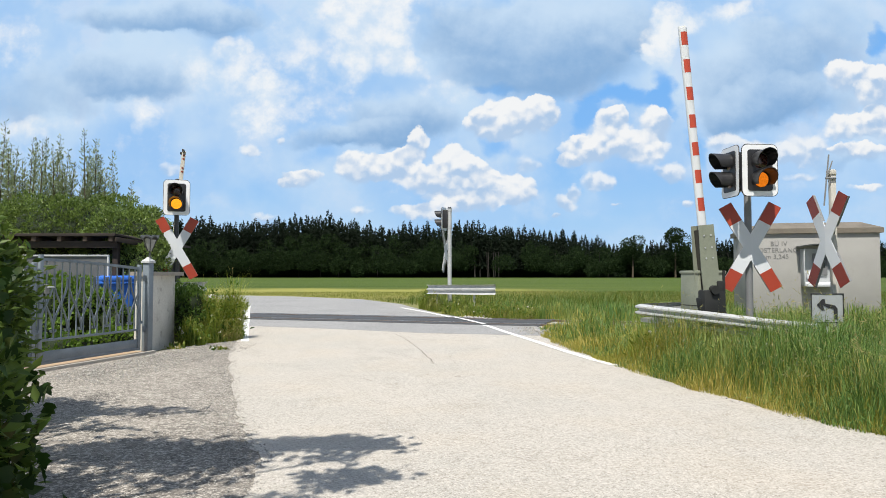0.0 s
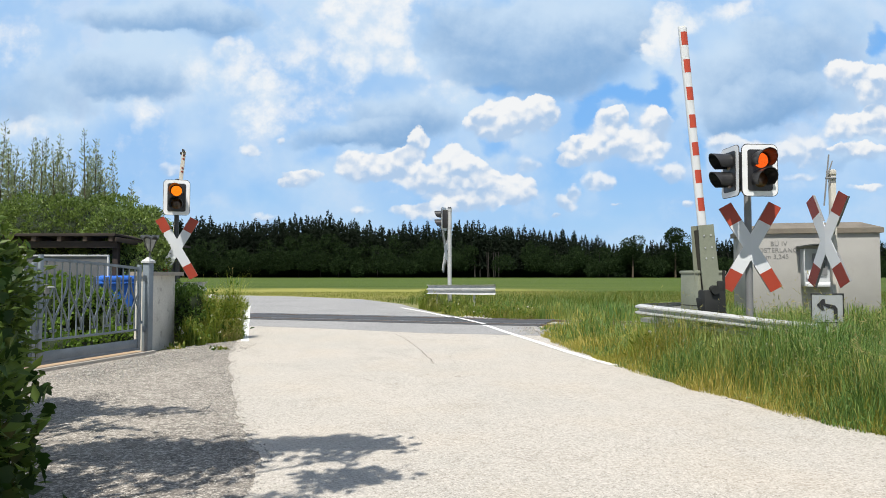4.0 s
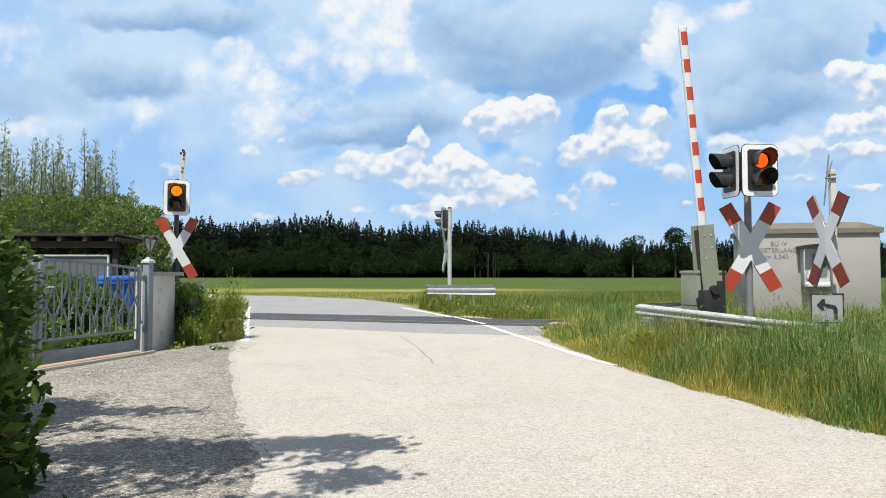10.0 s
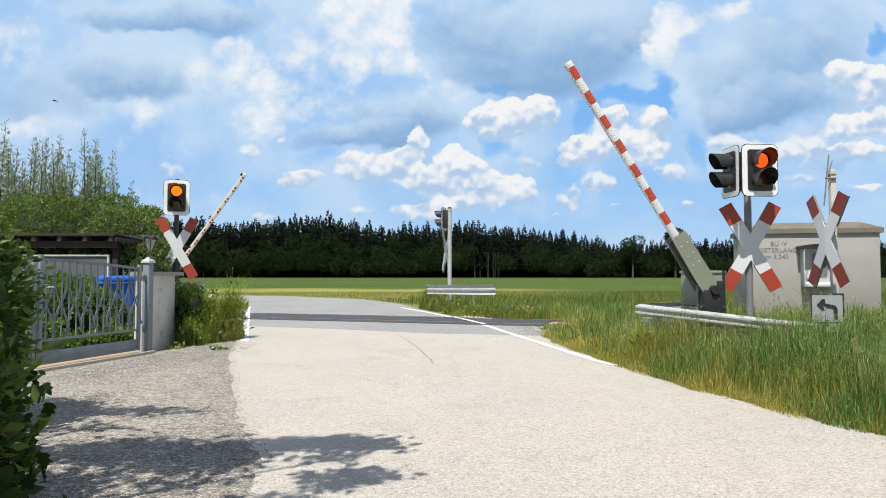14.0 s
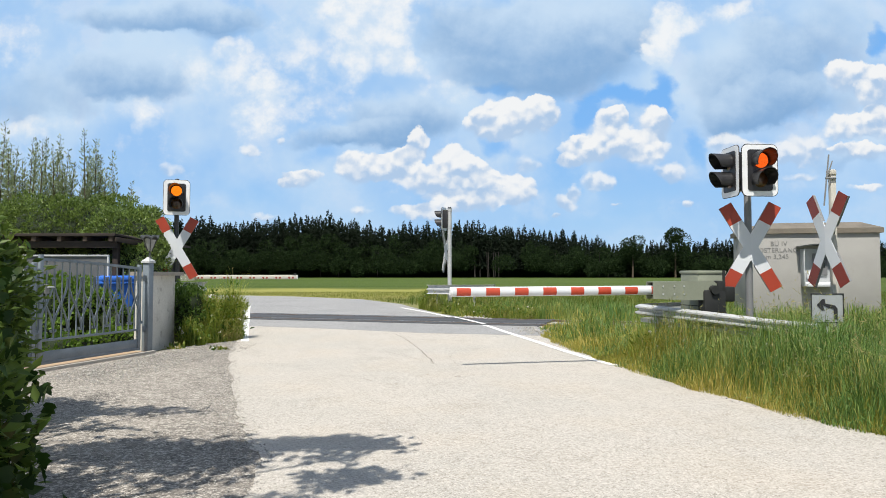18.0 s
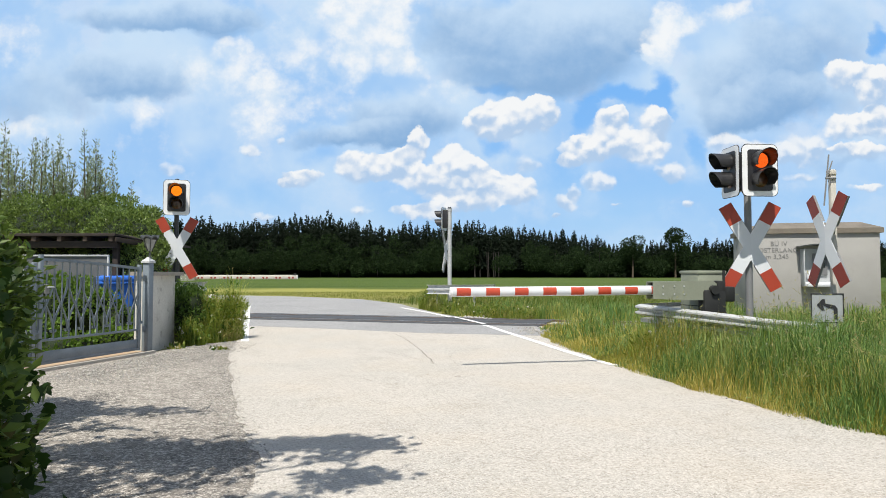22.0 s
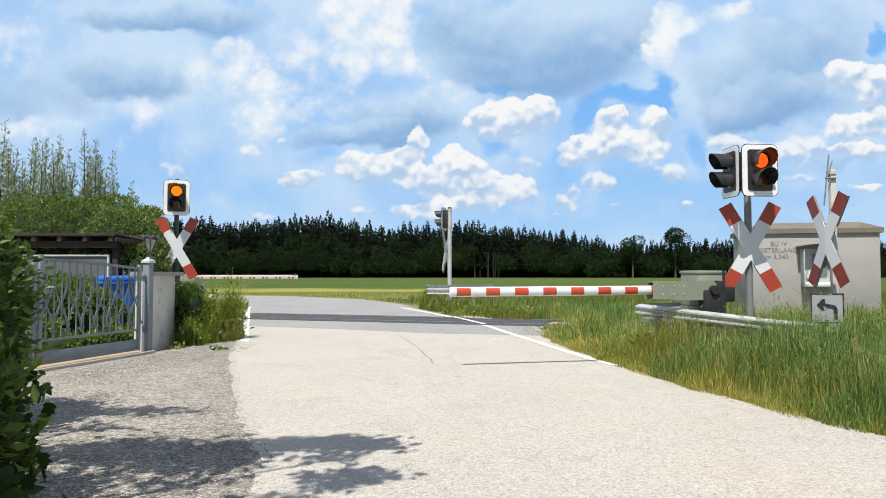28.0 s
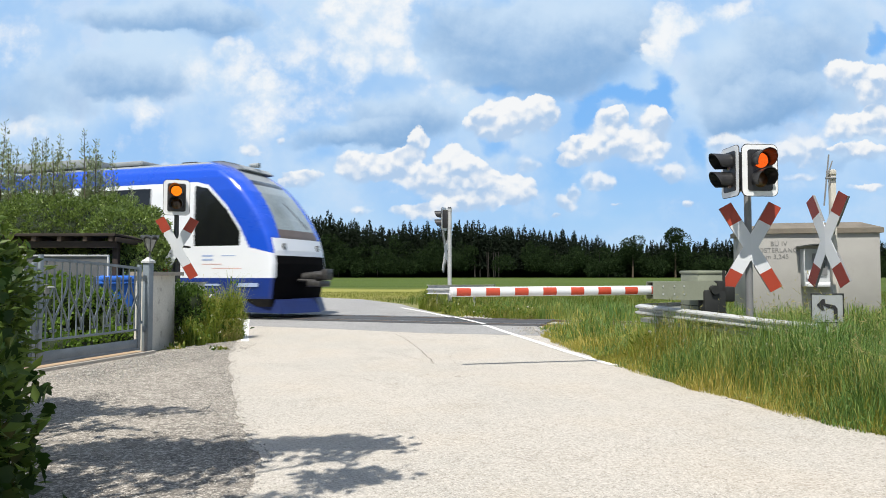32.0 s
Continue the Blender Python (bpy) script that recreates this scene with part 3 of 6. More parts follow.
def build_ground():
    bm = bmesh.new()
    xs = [-3000, -700, -200, -60, -20, 0, 20, 60, 200, 700, 3000]
    ys = [-600, -100, -20, 0, 10, 20, 30, 45, 60, 90, 130, 200, 320, 700, 3000]
    grid = [[bm.verts.new((x, y, -0.03)) for x in xs] for y in ys]
    for j in range(len(ys) - 1):
        for i in range(len(xs) - 1):
            bm.faces.new((grid[j][i], grid[j][i + 1], grid[j + 1][i + 1], grid[j + 1][i]))
    tagged(part("ground", bm, M["ground"]), "flat meadow and green crop field reaching the woods", kind="structure")

    flat_piece("road", RIGHT_EDGE + LEFT_EDGE[::-1], 0.0, 0.06, M["road"], "pale worn country road with fine chippings")
    far = [(1.95, 12.9), (2.0, 14.0), (2.15, 15.0), (1.5, 16.6), (0.7, 18.0), (-0.1, 20.2), (-1.05, 24), (-1.65, 26.8), (-3.85, 32.2), (-8, 36.4), (-11.9, 38.4), (-26, 44), (-60, 56),
           (-60, 46), (-26, 35), (-13, 30), (-8.0, 25.6), (-5.45, 17.8), (-4.5, 15.45), (-2.2, 14.45), (-0.38, 13.5)]
    flat_piece("road_crossing", far, 0.003, 0.06, M["crossing"], "smoother grey asphalt over the level crossing, curving away")
    drive = LEFT_EDGE[8:62] + [(-3.75, 11.9), (-4.3, 10.9), (-4.35, 10.0), (-4.85, 7.9), (-4.5, 5.6), (-3.6, 3.4), (-3.4, -4)]
    flat_piece("driveway", drive, -0.008, 0.05, M["drive"], "patched dark grey driveway asphalt before the gate")


build_ground()


def paint_line(name, pts, width, label, z=0.006):
    bm = bmesh.new()
    side = []
    for i, p in enumerate(pts):
        a, b = Vector(pts[max(i - 1, 0)]), Vector(pts[min(i + 1, len(pts) - 1)])
        d = (b - a).normalized()
        n = Vector((-d.y, d.x)) * width / 2 * random.uniform(0.93, 1.05)
        side.append((Vector(p) + n, Vector(p) - n))
    rows = [(bm.verts.new((a.x, a.y, z)), bm.verts.new((b.x, b.y, z))) for a, b in side]
    for (a, b), (c, d) in zip(rows, rows[1:]):
        bm.faces.new((a, b, d, c))
    tagged(part(name, bm, M["paint"]), label, kind="structure")


paint_line("road_marking_1", smooth_line([(-1.47, 23.9), (-0.23, 20.1), (0.87, 15.95), (1.3, 13.5), (1.61, 11.7), (1.84, 10.3), (2.04, 9.27), (2.2, 8.65)], 4), 0.12,
           "worn white edge line along the verge")
over = [p for p in smooth_line([(-1.47, 23.9), (-0.23, 20.1), (0.87, 15.95), (1.3, 13.5), (1.61, 11.7), (1.84, 10.3), (2.04, 9.27), (2.2, 8.65)], 30) if abs((p[0] - LINE.x) * ACROSS.x + (p[1] - LINE.y) * ACROSS.y) < 1.19]
paint_line("road_marking_3", over, 0.12, "white edge line painted over the crossing panels", 0.031)
LEFT_LINE = [(-7.2, 25.2), (-5.98, 20.8), (-5.14, 17.85), (-4.18, 14.4), (-3.42, 11.75)]
paint_line("road_marking_2", smooth_line(LEFT_LINE, 4), 0.14, "white edge line beside the bushes")
over = [p for p in smooth_line(LEFT_LINE, 30) if abs((p[0] - LINE.x) * ACROSS.x + (p[1] - LINE.y) * ACROSS.y) < 1.19]
paint_line("road_marking_4", over, 0.14, "white edge line painted over the crossing panels", 0.031)


def crack(pts, width):
    """A narrow dark joint in the surface."""
    bm = bmesh.new()
    rows = []
    for k, (x, y) in enumerate(smooth_line(pts, 7)):
        x, y = x + random.uniform(-0.02, 0.02), y + random.uniform(-0.02, 0.02)
        w = width * random.uniform(0.3, 1.0)
        rows.append((bm.verts.new((x - w, y, 0.003)), bm.verts.new((x + w, y + w * 0.5, 0.003))))
    for (a, b), (c, d) in zip(rows, rows[1:]):
        bm.faces.new((a, b, d, c))
    tagged(part("road_crack", bm, M["tar"]), "thin dark crack in the road", kind="structure")


M["tar"] = mat("crack_dirt", (0.19, 0.172, 0.148), (0.27, 0.245, 0.21), rough=0.95)
crack([(-0.92, 13.2), (-0.64, 12.06), (-0.33, 10.3), (-0.1, 8.8)], 0.012)
crack([(0.18, 7.68), (0.63, 7.94), (1.48, 8.27), (2.2, 8.4)], 0.010)
crack([(-0.93, 7.62), (-0.84, 7.52), (-0.76, 7.4)], 0.012)
crack([(0.14, 7.72), (0.20, 7.66)], 0.02)
crack([(-2.2, 10.3), (-1.6, 10.0), (-0.9, 10.2), (-0.1, 8.8)], 0.006)
crack([(0.25, 10.6), (0.1, 9.6), (0.2, 8.6)], 0.005)


def build_track():
    track = thing("railway_track", "single railway line crossing the road at an angle", "railway track", TRACK)
    bm = bmesh.new()
    for s in (-1, 1):
        slab(bm, [(-60, s * 0.2 - 1.5 * (s < 0), -0.03), (60, s * 0.2 - 1.5 * (s < 0), -0.03), (60, s * 0.2 + 1.5 * (s > 0), -0.03), (-60, s * 0.2 + 1.5 * (s > 0), -0.03)], (0, 0, 0.005))
    part("ballast_bed", box(bmesh.new(), (0, 0, -0.04), (160, 3.4, 0.03)), M["ballast"], track, "grey crushed stone bed")
    for s in (-1, 1):
        bm = box(bmesh.new(), (0, s * 0.7525, 0.005), (160, 0.066, 0.04), 0.006)
        rail = part("rail", bm, M["steel"], track, "rusty steel rail")
        part("running_surface", box(bmesh.new(), (0, s * 0.7525, 0.027), (160, 0.05, 0.006)), M["railtop"], rail, "polished rail head")
    # panels between and beside the rails where the road crosses
    w = 1.0
    me = mesh_of("crossing_panel", box(bmesh.new(), (0, 0, 0), (w - 0.008, 1.36, 0.05), 0.006), M["panel"])
    for i in range(9):
        again("crossing_panel", me, track, pose(-6.35 + i * w + 0.5, 0, -0.005))
    me = mesh_of("side_panel", box(bmesh.new(), (0, 0, 0), (w - 0.008, 0.38, 0.05), 0.006), M["panel"])
    for s in (-1, 1):
        for i in range(9):
            again("side_panel", me, track, pose(-6.35 + i * w + 0.5, s * 1.0, -0.006))
    me = mesh_of("sleeper", box(bmesh.new(), (0, 0, 0), (0.24, 2.5, 0.06), 0.01), M["sleeper"])
    for i in range(24):
        again("sleeper", me, track, pose(3.4 + i * 0.62, 0, -0.035))
        again("sleeper", me, track, pose(-7.0 - i * 0.62, 0, -0.035))
    return track


build_track()


def build_gravel():
    """Loose stones by the crossing's edge and along the verge."""
    pos = []
    for _ in range(170):
        pos.append((rng.normal(1.95, 0.22), rng.normal(14.1, 0.5), rng.uniform(0.010, 0.028)))
    for _ in range(120):
        k = rng.random()
        pos.append((0.55 + 0.65 * k + rng.normal(0, 0.06), 18.5 - 0.85 * k + rng.normal(0, 0.1), rng.uniform(0.012, 0.04)))
    for x, y in RIGHT_EDGE[40:124:2]:
        for _ in range(14):
            pos.append((x + rng.normal(0.05, 0.07), y + rng.normal(0, 0.12), rng.uniform(0.003, 0.011)))
    for x, y in LEFT_EDGE[14:60]:
        for _ in range(56):
            pos.append((x - abs(rng.normal(0.0, 0.20)) + 0.05, y + rng.normal(0, 0.11), rng.uniform(0.0025, 0.0085)))
    for _ in range(2600):
        k = rng.random()
        pos.append((-4.5 + 0.5 * k + 1.0 * rng.random() ** 1.4, 7.4 + 3.6 * k + rng.normal(0, 0.3), rng.uniform(0.003, 0.014)))
    vs, fs = [], []
    for i, (x, y, r) in enumerate(pos):
        p = np.array([[1, 0, 0], [-1, 0, 0], [0, 1, 0], [0, -1, 0], [0, 0, 1], [0, 0, -0.6]]) * r * rng.uniform(0.6, 1.3, (6, 3)) + (x, y, r * 0.4)
        vs.append(p)
        fs.append(np.array([[0, 2, 4], [2, 1, 4], [1, 3, 4], [3, 0, 4], [2, 0, 5], [1, 2, 5], [3, 1, 5], [0, 3, 5]]) + i * 6)
    ob = new("gravel", sheet("gravel", np.concatenate(vs), np.concatenate(fs), M["ballast"]))
    tagged(ob, "pale loose stones along the road edge", "gravel", kind="stuff")


build_gravel()


# ---------------------------------------------------------------- signals and crosses
MOVERS = []          # (object, rows) for the keyed parts


def signal_head(parent, m, lit=None, tone="glow_red", tone2="glow_yellow"):
    """A two-light head with a white-edged screen; it faces -y of its own space."""
    head = part("signal_head", box(bmesh.new(), (0, 0.06, 0), (0.27, 0.15, 0.52), 0.02), M["black"], parent, "black two-lens signal head", m)
    w, h = 0.47, 0.67
    part("screen", slab(bmesh.new(), [(x, -0.006, z) for x, z in rounded(w, h, 0.07)], (0, 0.016, 0)), M["white"], head, "white signal screen")
    part("screen_edge", slab(bmesh.new(), [(x, -0.003, z) for x, z in rounded(w + 0.016, h + 0.016, 0.078)], (0, 0.01, 0)), M["black"], head, "thin black rim")
    part("mask", slab(bmesh.new(), [(x, -0.016, z) for x, z in rounded(0.33, 0.54, 0.035)], (0, 0.02, 0)), M["black"], head, "black field behind the lenses")
    for z, lens in ((0.125, "lens"), (-0.125, "lens_y")):
        bm = bmesh.new()
        bmesh.ops.create_uvsphere(bm, u_segments=20, v_segments=10, radius=0.105, matrix=Matrix.Translation((0, -0.01, z)) @ Matrix.Diagonal((1, 0.2, 1, 1)))
        part("lens", bm, M[lens], head, "dark unlit lens")
        # hood: a tube cut away below
        bm = bmesh.new()
        n, ring = 22, []
        for i in range(n + 1):
            a = radians(-35 + 250 * i / n)
            reach = 0.09 + 0.17 * (0.5 + 0.5 * math.sin(a)) ** 0.7
            c, s = math.cos(a), math.sin(a)
            ring.append([bm.verts.new((r * c, y, z + r * s)) for r, y in ((0.122, -0.015), (0.128, -0.015 - reach), (0.120, -0.015 - reach), (0.114, -0.015))])
        for a, b in zip(ring, ring[1:]):
            for k in range(4):
                bm.faces.new((a[k], b[k], b[(k + 1) % 4], a[(k + 1) % 4]))
        bm.faces.new(ring[0]), bm.faces.new(ring[-1][::-1])
        bmesh.ops.recalc_face_normals(bm, faces=bm.faces[:])
        part("hood", bm, M["black"], head, "black sun hood")
    if lit:
        for z, mt, rows in ((0.125, tone, [(0, 0.05), (2.70, 0.05), (2.80, -0.034), (32, -0.034)]), (-0.125, tone2, [(0, -0.034), (2.55, -0.034), (2.68, 0.05), (32, 0.05)])):
            bm = bmesh.new()
            bmesh.ops.create_uvsphere(bm, u_segments=20, v_segments=10, radius=0.098, matrix=Matrix.Diagonal((1, 0.14, 1, 1)))
            disc = part("light", bm, M[mt], head, "glowing red light" if z > 0 else "glowing yellow light", pose(0, rows[0][1], z))
            MOVERS.append((disc, [(t, pose(0, y, z)) for t, y in rows]))
    return head


def cross_sign(parent, m, red="red", bend=4.0):
    """A St Andrew's cross of two sheet halves that meet in a vertical fold; it faces -y."""
    L, W, a = 1.31, 0.172, radians(29.3)
    w, white = W / 2, L / 2 - 0.278
    sa, ca = math.sin(a), math.cos(a)
    made = []
    for side in (-1, 1):
        turn = m @ Matrix.Rotation(radians(side * bend), 4, "Z")
        # outline of a half: up along one arm, in to the waist, and down along the other
        corner = [(0.0, w / sa), (white * sa - w * ca, white * ca + w * sa), (white * sa + w * ca, white * ca - w * sa), (w / ca, 0.0)]
        ring = corner + [(x, -z) for x, z in corner[2::-1]]
        half = part("cross_half", slab(bmesh.new(), [(side * x, 0, z) for x, z in ring], (0, 0.008, 0)), M["signwhite"], parent, "white enamelled half of the cross", turn, sharp=20)
        made.append(half)
        for e in (-1, 1):
            arm = Matrix.Rotation(side * e * a, 4, "Y")
            part("arm_end", box(bmesh.new(), (0, 0.0035, e * (L / 2 - 0.139)), (W, 0.008, 0.278), 0.0, arm), M[red], half, "red reflective arm end")
            bm = bmesh.new()
            for q in (-1, 1):
                box(bm, (q * (w + 0.002), 0.017, e * (L / 4 + 0.12)), (0.004, 0.03, L / 2 - 0.24), 0.0, arm)
            part("rim", bm, M["greypost"], half)
    return made[0]


def clamp_band(bm, z, r):
    rod(bm, (0, 0, z - 0.025), (0, 0, z + 0.025), r)


def crossing_signal(name, label, base, height, post, heads, crosses, radius=0.055, group="crossing signals", tone="glow_red", size=1.0):
    th = thing(name, label, "crossing signal", pose(*base) @ Matrix.Scale(size, 4), group)
    part("post", rod(bmesh.new(), (0, 0, -0.05), (0, 0, height), radius, n=18), M[post], th, "round steel post")
    part("post_cap", rod(bmesh.new(), (0, 0, height), (0, 0, height + 0.035), radius * 1.12, radius * 0.7, n=18), M["black"], th)
    for x, y, z, yaw, lit in heads:
        for dz in (-0.24, 0.24):
            bm = rod(bmesh.new(), (0, 0, z + dz), (x * 0.9, y * 0.9 + 0.05, z + dz), 0.014, n=8)
            clamp_band(bm, z + dz, radius * 1.18)
            part("bracket", bm, M["galv"], th, "clamped steel bracket")
        signal_head(th, pose(x, y, z, 0, 0, yaw), lit, tone, "glow_yellow" if tone == "glow_amber" else "glow_dull")
    for x, y, z, yaw, red in crosses:
        for dz in (-0.12, 0.12):
            bm = bmesh.new()
            box(bm, (x / 2, y / 2 + 0.025, z + dz), (0.05, max(abs(y) - 0.06, 0.02), 0.04), 0.004)
            clamp_band(bm, z + dz, radius * 1.18)
            part("cross_bracket", bm, M["galv"], th)
        cross_sign(th, pose(x, y, z, 0, 0, yaw), red)
    return th


crossing_signal("crossing_signal", "grey post with two signal heads and a red-white cross", (4.19, 9.3, 0), 2.92, "greypost",
                [(-0.06, -0.50, 2.515, 3, True), (-0.30, -0.16, 2.54, -86, False)], [(-0.01, -0.10, 1.53, -12, "signred")], radius=0.048)
crossing_signal("crossing_signal", "dark post with one signal head and a red-white cross", (-5.22, 13.26, 0), 3.0, "darkpost",
                [(0.093, -0.25, 2.64, 15, True)], [(0.05, -0.10, 1.67, 18, "signred")], radius=0.045, tone="glow_amber")
crossing_signal("crossing_signal", "galvanised far post with signal head and cross turned away", (0.215, 22.0, 0), 2.96, "galv",
                [(-0.17, 0.05, 2.65, -108, False)], [(-0.12, 0.02, 1.71, -110, "galv")], radius=0.06, size=1.12)


def second_cross():
    th = thing("crossing_cross", "pale square post with a weathered red-white cross turned aside", "crossing sign", pose(5.08, 8.85, 0))
    part("post", box(bmesh.new(), (0.02, 0, 1.24), (0.07, 0.07, 2.58), 0.008), M["concrete_post"], th, "pale square post")
    part("post_cap", box(bmesh.new(), (0.01, 0, 2.49), (0.09, 0.09, 0.06), 0.004), M["concrete_post"], th)
    bm = rod(bmesh.new(), (-0.12, -0.05, 2.05), (-0.045, -0.05, 2.72), 0.011, n=6)
    rod(bm, (-0.075, -0.05, 2.42), (0.0, -0.05, 2.64), 0.009, n=6)
    part("aerial", bm, M["greypost"], th, "thin tilted aerial rods")
    part("aerial_mount", rod(bmesh.new(), (-0.09, -0.05, 2.41), (0.04, -0.05, 2.41), 0.016, n=8), M["greypost"], th)
    bm = bmesh.new()
    for z in (1.48, 1.7):
        box(bm, (-0.05, -0.05, z), (0.10, 0.05, 0.04), 0.004)
    part("cross_bracket", bm, M["darkpost"], th)
    cross_sign(th, pose(-0.13, -0.07, 1.6, 0, 0, -83), "oldred")


second_cross()


def arrow_plate():
    th = thing("arrow_sign", "small white square plate with a black left-turn arrow", "road sign", pose(4.86, 8.6, -0.03, 0, 0, -14))
    part("post", rod(bmesh.new(), (0, 0.03, -0.05), (0, 0.03, 0.93), 0.025, n=10), M["galv"], th)
    # the white plate's colour is darkened for the weaker light on its face
    part("plate", slab(bmesh.new(), [(x, 0, 0.76 + z) for x, z in rounded(0.38, 0.38, 0.03)], (0, 0.006, 0)), M["plate"], th, "white sheet plate, darkened for weak light")
    bm = bmesh.new()
    for x, z, sx, sz in ((0, 0.181, 0.38, 0.014), (0, -0.181, 0.38, 0.014), (0.183, 0, 0.014, 0.35), (-0.183, 0, 0.014, 0.35)):
        box(bm, (x, -0.004, 0.76 + z), (sx, 0.004, sz))
    part("border", bm, M["black"], th, "black border line")
    bm = slab(bmesh.new(), [(x, -0.007, 0.76 + z) for x, z in ((0.07, -0.14), (0.115, -0.14), (0.115, 0.0), (0.09, 0.035), (-0.02, 0.06), (-0.02, 0.018), (0.07, -0.01))], (0, 0.004, 0))
    slab(bm, [(x, -0.007, 0.76 + z) for x, z in ((-0.02, 0.065), (-0.03, 0.115), (-0.06, 0.115), (-0.12, 0.04), (-0.065, -0.03), (-0.03, -0.03), (-0.055, 0.04), (-0.02, 0.02))], (0, 0.004, 0))
    part("arrow", bm, M["black"], th, "bent black arrow")


arrow_plate()

# ---------------------------------------------------------------- barriers
SWING = [(0, 84.5), (11.5, 84.5), (11.72, 84.3), (12.0, 82.0), (12.5, 76.2), (13.0, 69.2), (13.5, 62.5), (14.0, 55.8), (14.5, 48.8), (15.0, 41.3),
         (15.5, 33.0), (16.0, 23.6), (16.5, 13.7), (17.0, 4.2), (17.3, 0.3), (17.5, -0.2), (18.0, -0.2), (32.0, -0.2)]

FAR_SWING = [(0, 84.5), (11.6, 84.5), (11.8, 84.2), (12.0, 82.5), (12.5, 75.0), (13.0, 67.5), (13.5, 61.0), (14.0, 54.5), (14.5, 47.8), (15.0, 41.0),
             (15.5, 34.0), (16.0, 26.5), (16.5, 18.4), (17.0, 10.0), (17.5, 2.8), (17.8, 0.3), (18.0, 0.0), (18.5, 0.0), (32.0, 0.0)]


def barrier(name, label, pivot, yaw, length, fields, far=False, s=1):
    """A half barrier: a fixed drive, and a beam with its holder that swings about the pivot. The beam points along +x of its own space."""
    base = pose(pivot[0], pivot[1], 0, 0, 0, yaw)
    th = thing(name, label, "barrier", base, "half barriers")
    z0 = pivot[2]
    part("drive_housing", box(bmesh.new(), (-0.07, s * 0.24, 0.60), (0.42, 0.42, 1.14), 0.025), M["housing"], th, "green-grey drive housing")
    part("housing_lid", box(bmesh.new(), (-0.07, s * 0.24, 1.185), (0.44, 0.45, 0.05), 0.02), M["housing"], th, "slightly raised lid")
    part("lid_joint", box(bmesh.new(), (-0.07, s * 0.24, 0.74), (0.424, 0.424, 0.012)), M["inside"], th)
    part("foot", box(bmesh.new(), (-0.05, s * 0.15, 0.02), (0.62, 0.72, 0.08), 0.01), M["greypost"], th, "concrete foot")
    part("shaft", rod(bmesh.new(), (0, s * 0.10, z0), (0, s * -0.16, z0), 0.06, n=14), M["grease"], th, "greasy pivot shaft")
    bm = box(bmesh.new(), (-0.02, s * -0.04, z0 - 0.26), (0.32, 0.17, 0.52), 0.03)
    box(bm, (-0.12, s * -0.06, z0 + 0.02), (0.12, 0.12, 0.20), 0.02)
    rod(bm, (-0.16, s * -0.10, z0 - 0.1), (-0.16, s * -0.10, z0 + 0.26), 0.018, n=8)
    rod(bm, (-0.1, s * -0.13, z0 - 0.36), (-0.1, s * 0.06, z0 - 0.36), 0.1, n=16)
    part("spring_case", bm, M["grease"], th, "black spring gear")
    # holder: a channel of two cheeks and a back
    bm = bmesh.new()
    for y, t in ((-0.085, 0.012), (0.085, 0.012)):
        slab(bm, [(-0.10, y - t / 2, -0.13), (0.30, y - t / 2, -0.135), (0.86, y - t / 2, -0.11), (0.86, y - t / 2, 0.11), (0.0, y - t / 2, 0.12), (-0.10, y - t / 2, 0.06)], (0, t, 0))
    box(bm, (0.42, 0, 0.108), (0.86, 0.17, 0.012), 0.0)
    beam = part("holder", bm, M["housing"], th, "green-grey channel holding the striped beam")
    # a dark filling stands in for the shade inside the open channel
    part("holder_inside", box(bmesh.new(), (0.40, 0, 0.01), (0.80, 0.155, 0.18)), M["inside"], beam, "dark filling that stands for the shade inside the channel")
    bm = bmesh.new()
    for x in (0.42, 0.56, 0.72):
        for z in (-0.05, 0.05):
            rod(bm, (x, s * -0.10, z), (x, s * -0.088, z), 0.012, n=8)
    part("bolts", bm, M["galv"], beam)
    part("counterweight", box(bmesh.new(), (-0.22, 0, -0.06), (0.26, 0.15, 0.20), 0.02), M["grease"], beam, "black counterweight")
    step, first = fields
    x0, x1 = 0.78, length
    x = first
    cut = []
    while x < x1:
        cut.append((x, min(x + step, x1)))
        x += step
    for i, (a, b) in enumerate([(x0, first)] + cut):
        mt = ("white" if i % 2 else "red") if not far else "concrete_post"
        r0 = 0.060 if not far else 0.07
        bm = bmesh.new()
        half = 0.018 if far else 0.044
        oval = [(half * math.cos(k * math.pi / 12), r0 * math.sin(k * math.pi / 12)) for k in range(24)]
        slab(bm, [(a, y, z) for y, z in oval], (b - a, 0, 0))
        field = part("beam_field", bm, M["signwhite" if not far else mt], beam, "white tube")
        if mt == "red":
            # red film with a white margin, on both faces
            for side in (-1, 1):
                bm = bmesh.new()
                line = []
                for k in range(9):
                    z = (k / 4 - 1) * r0 * 0.80
                    y = side * (half * math.sqrt(1 - (z / r0) ** 2) + 0.0015)
                    line.append((bm.verts.new((a + 0.004, y, z)), bm.verts.new((b - 0.004, y, z))))
                for (q0, q1), (q2, q3) in zip(line, line[1:]):
                    bm.faces.new((q0, q1, q3, q2) if side < 0 else (q0, q2, q3, q1))
                part("red_film", bm, M["red"], field, "red reflective film")
    part("beam_tip", slab(bmesh.new(), [(x1, y * 0.98, z * 0.98) for y, z in oval], (0.03, 0, 0)), M["white"], beam)
    if far:
        me = mesh_of("reflector", rod(bmesh.new(), (0, s * -0.016, 0), (0, s * -0.03, 0), 0.034, n=10), M["oldred"])
        k = 0.95
        while k < x1 - 0.1:
            again("reflector", me, beam, pose(k, 0, -0.02)), again("reflector", me, beam, pose(k + 0.12, 0, -0.02))
            k += 0.43
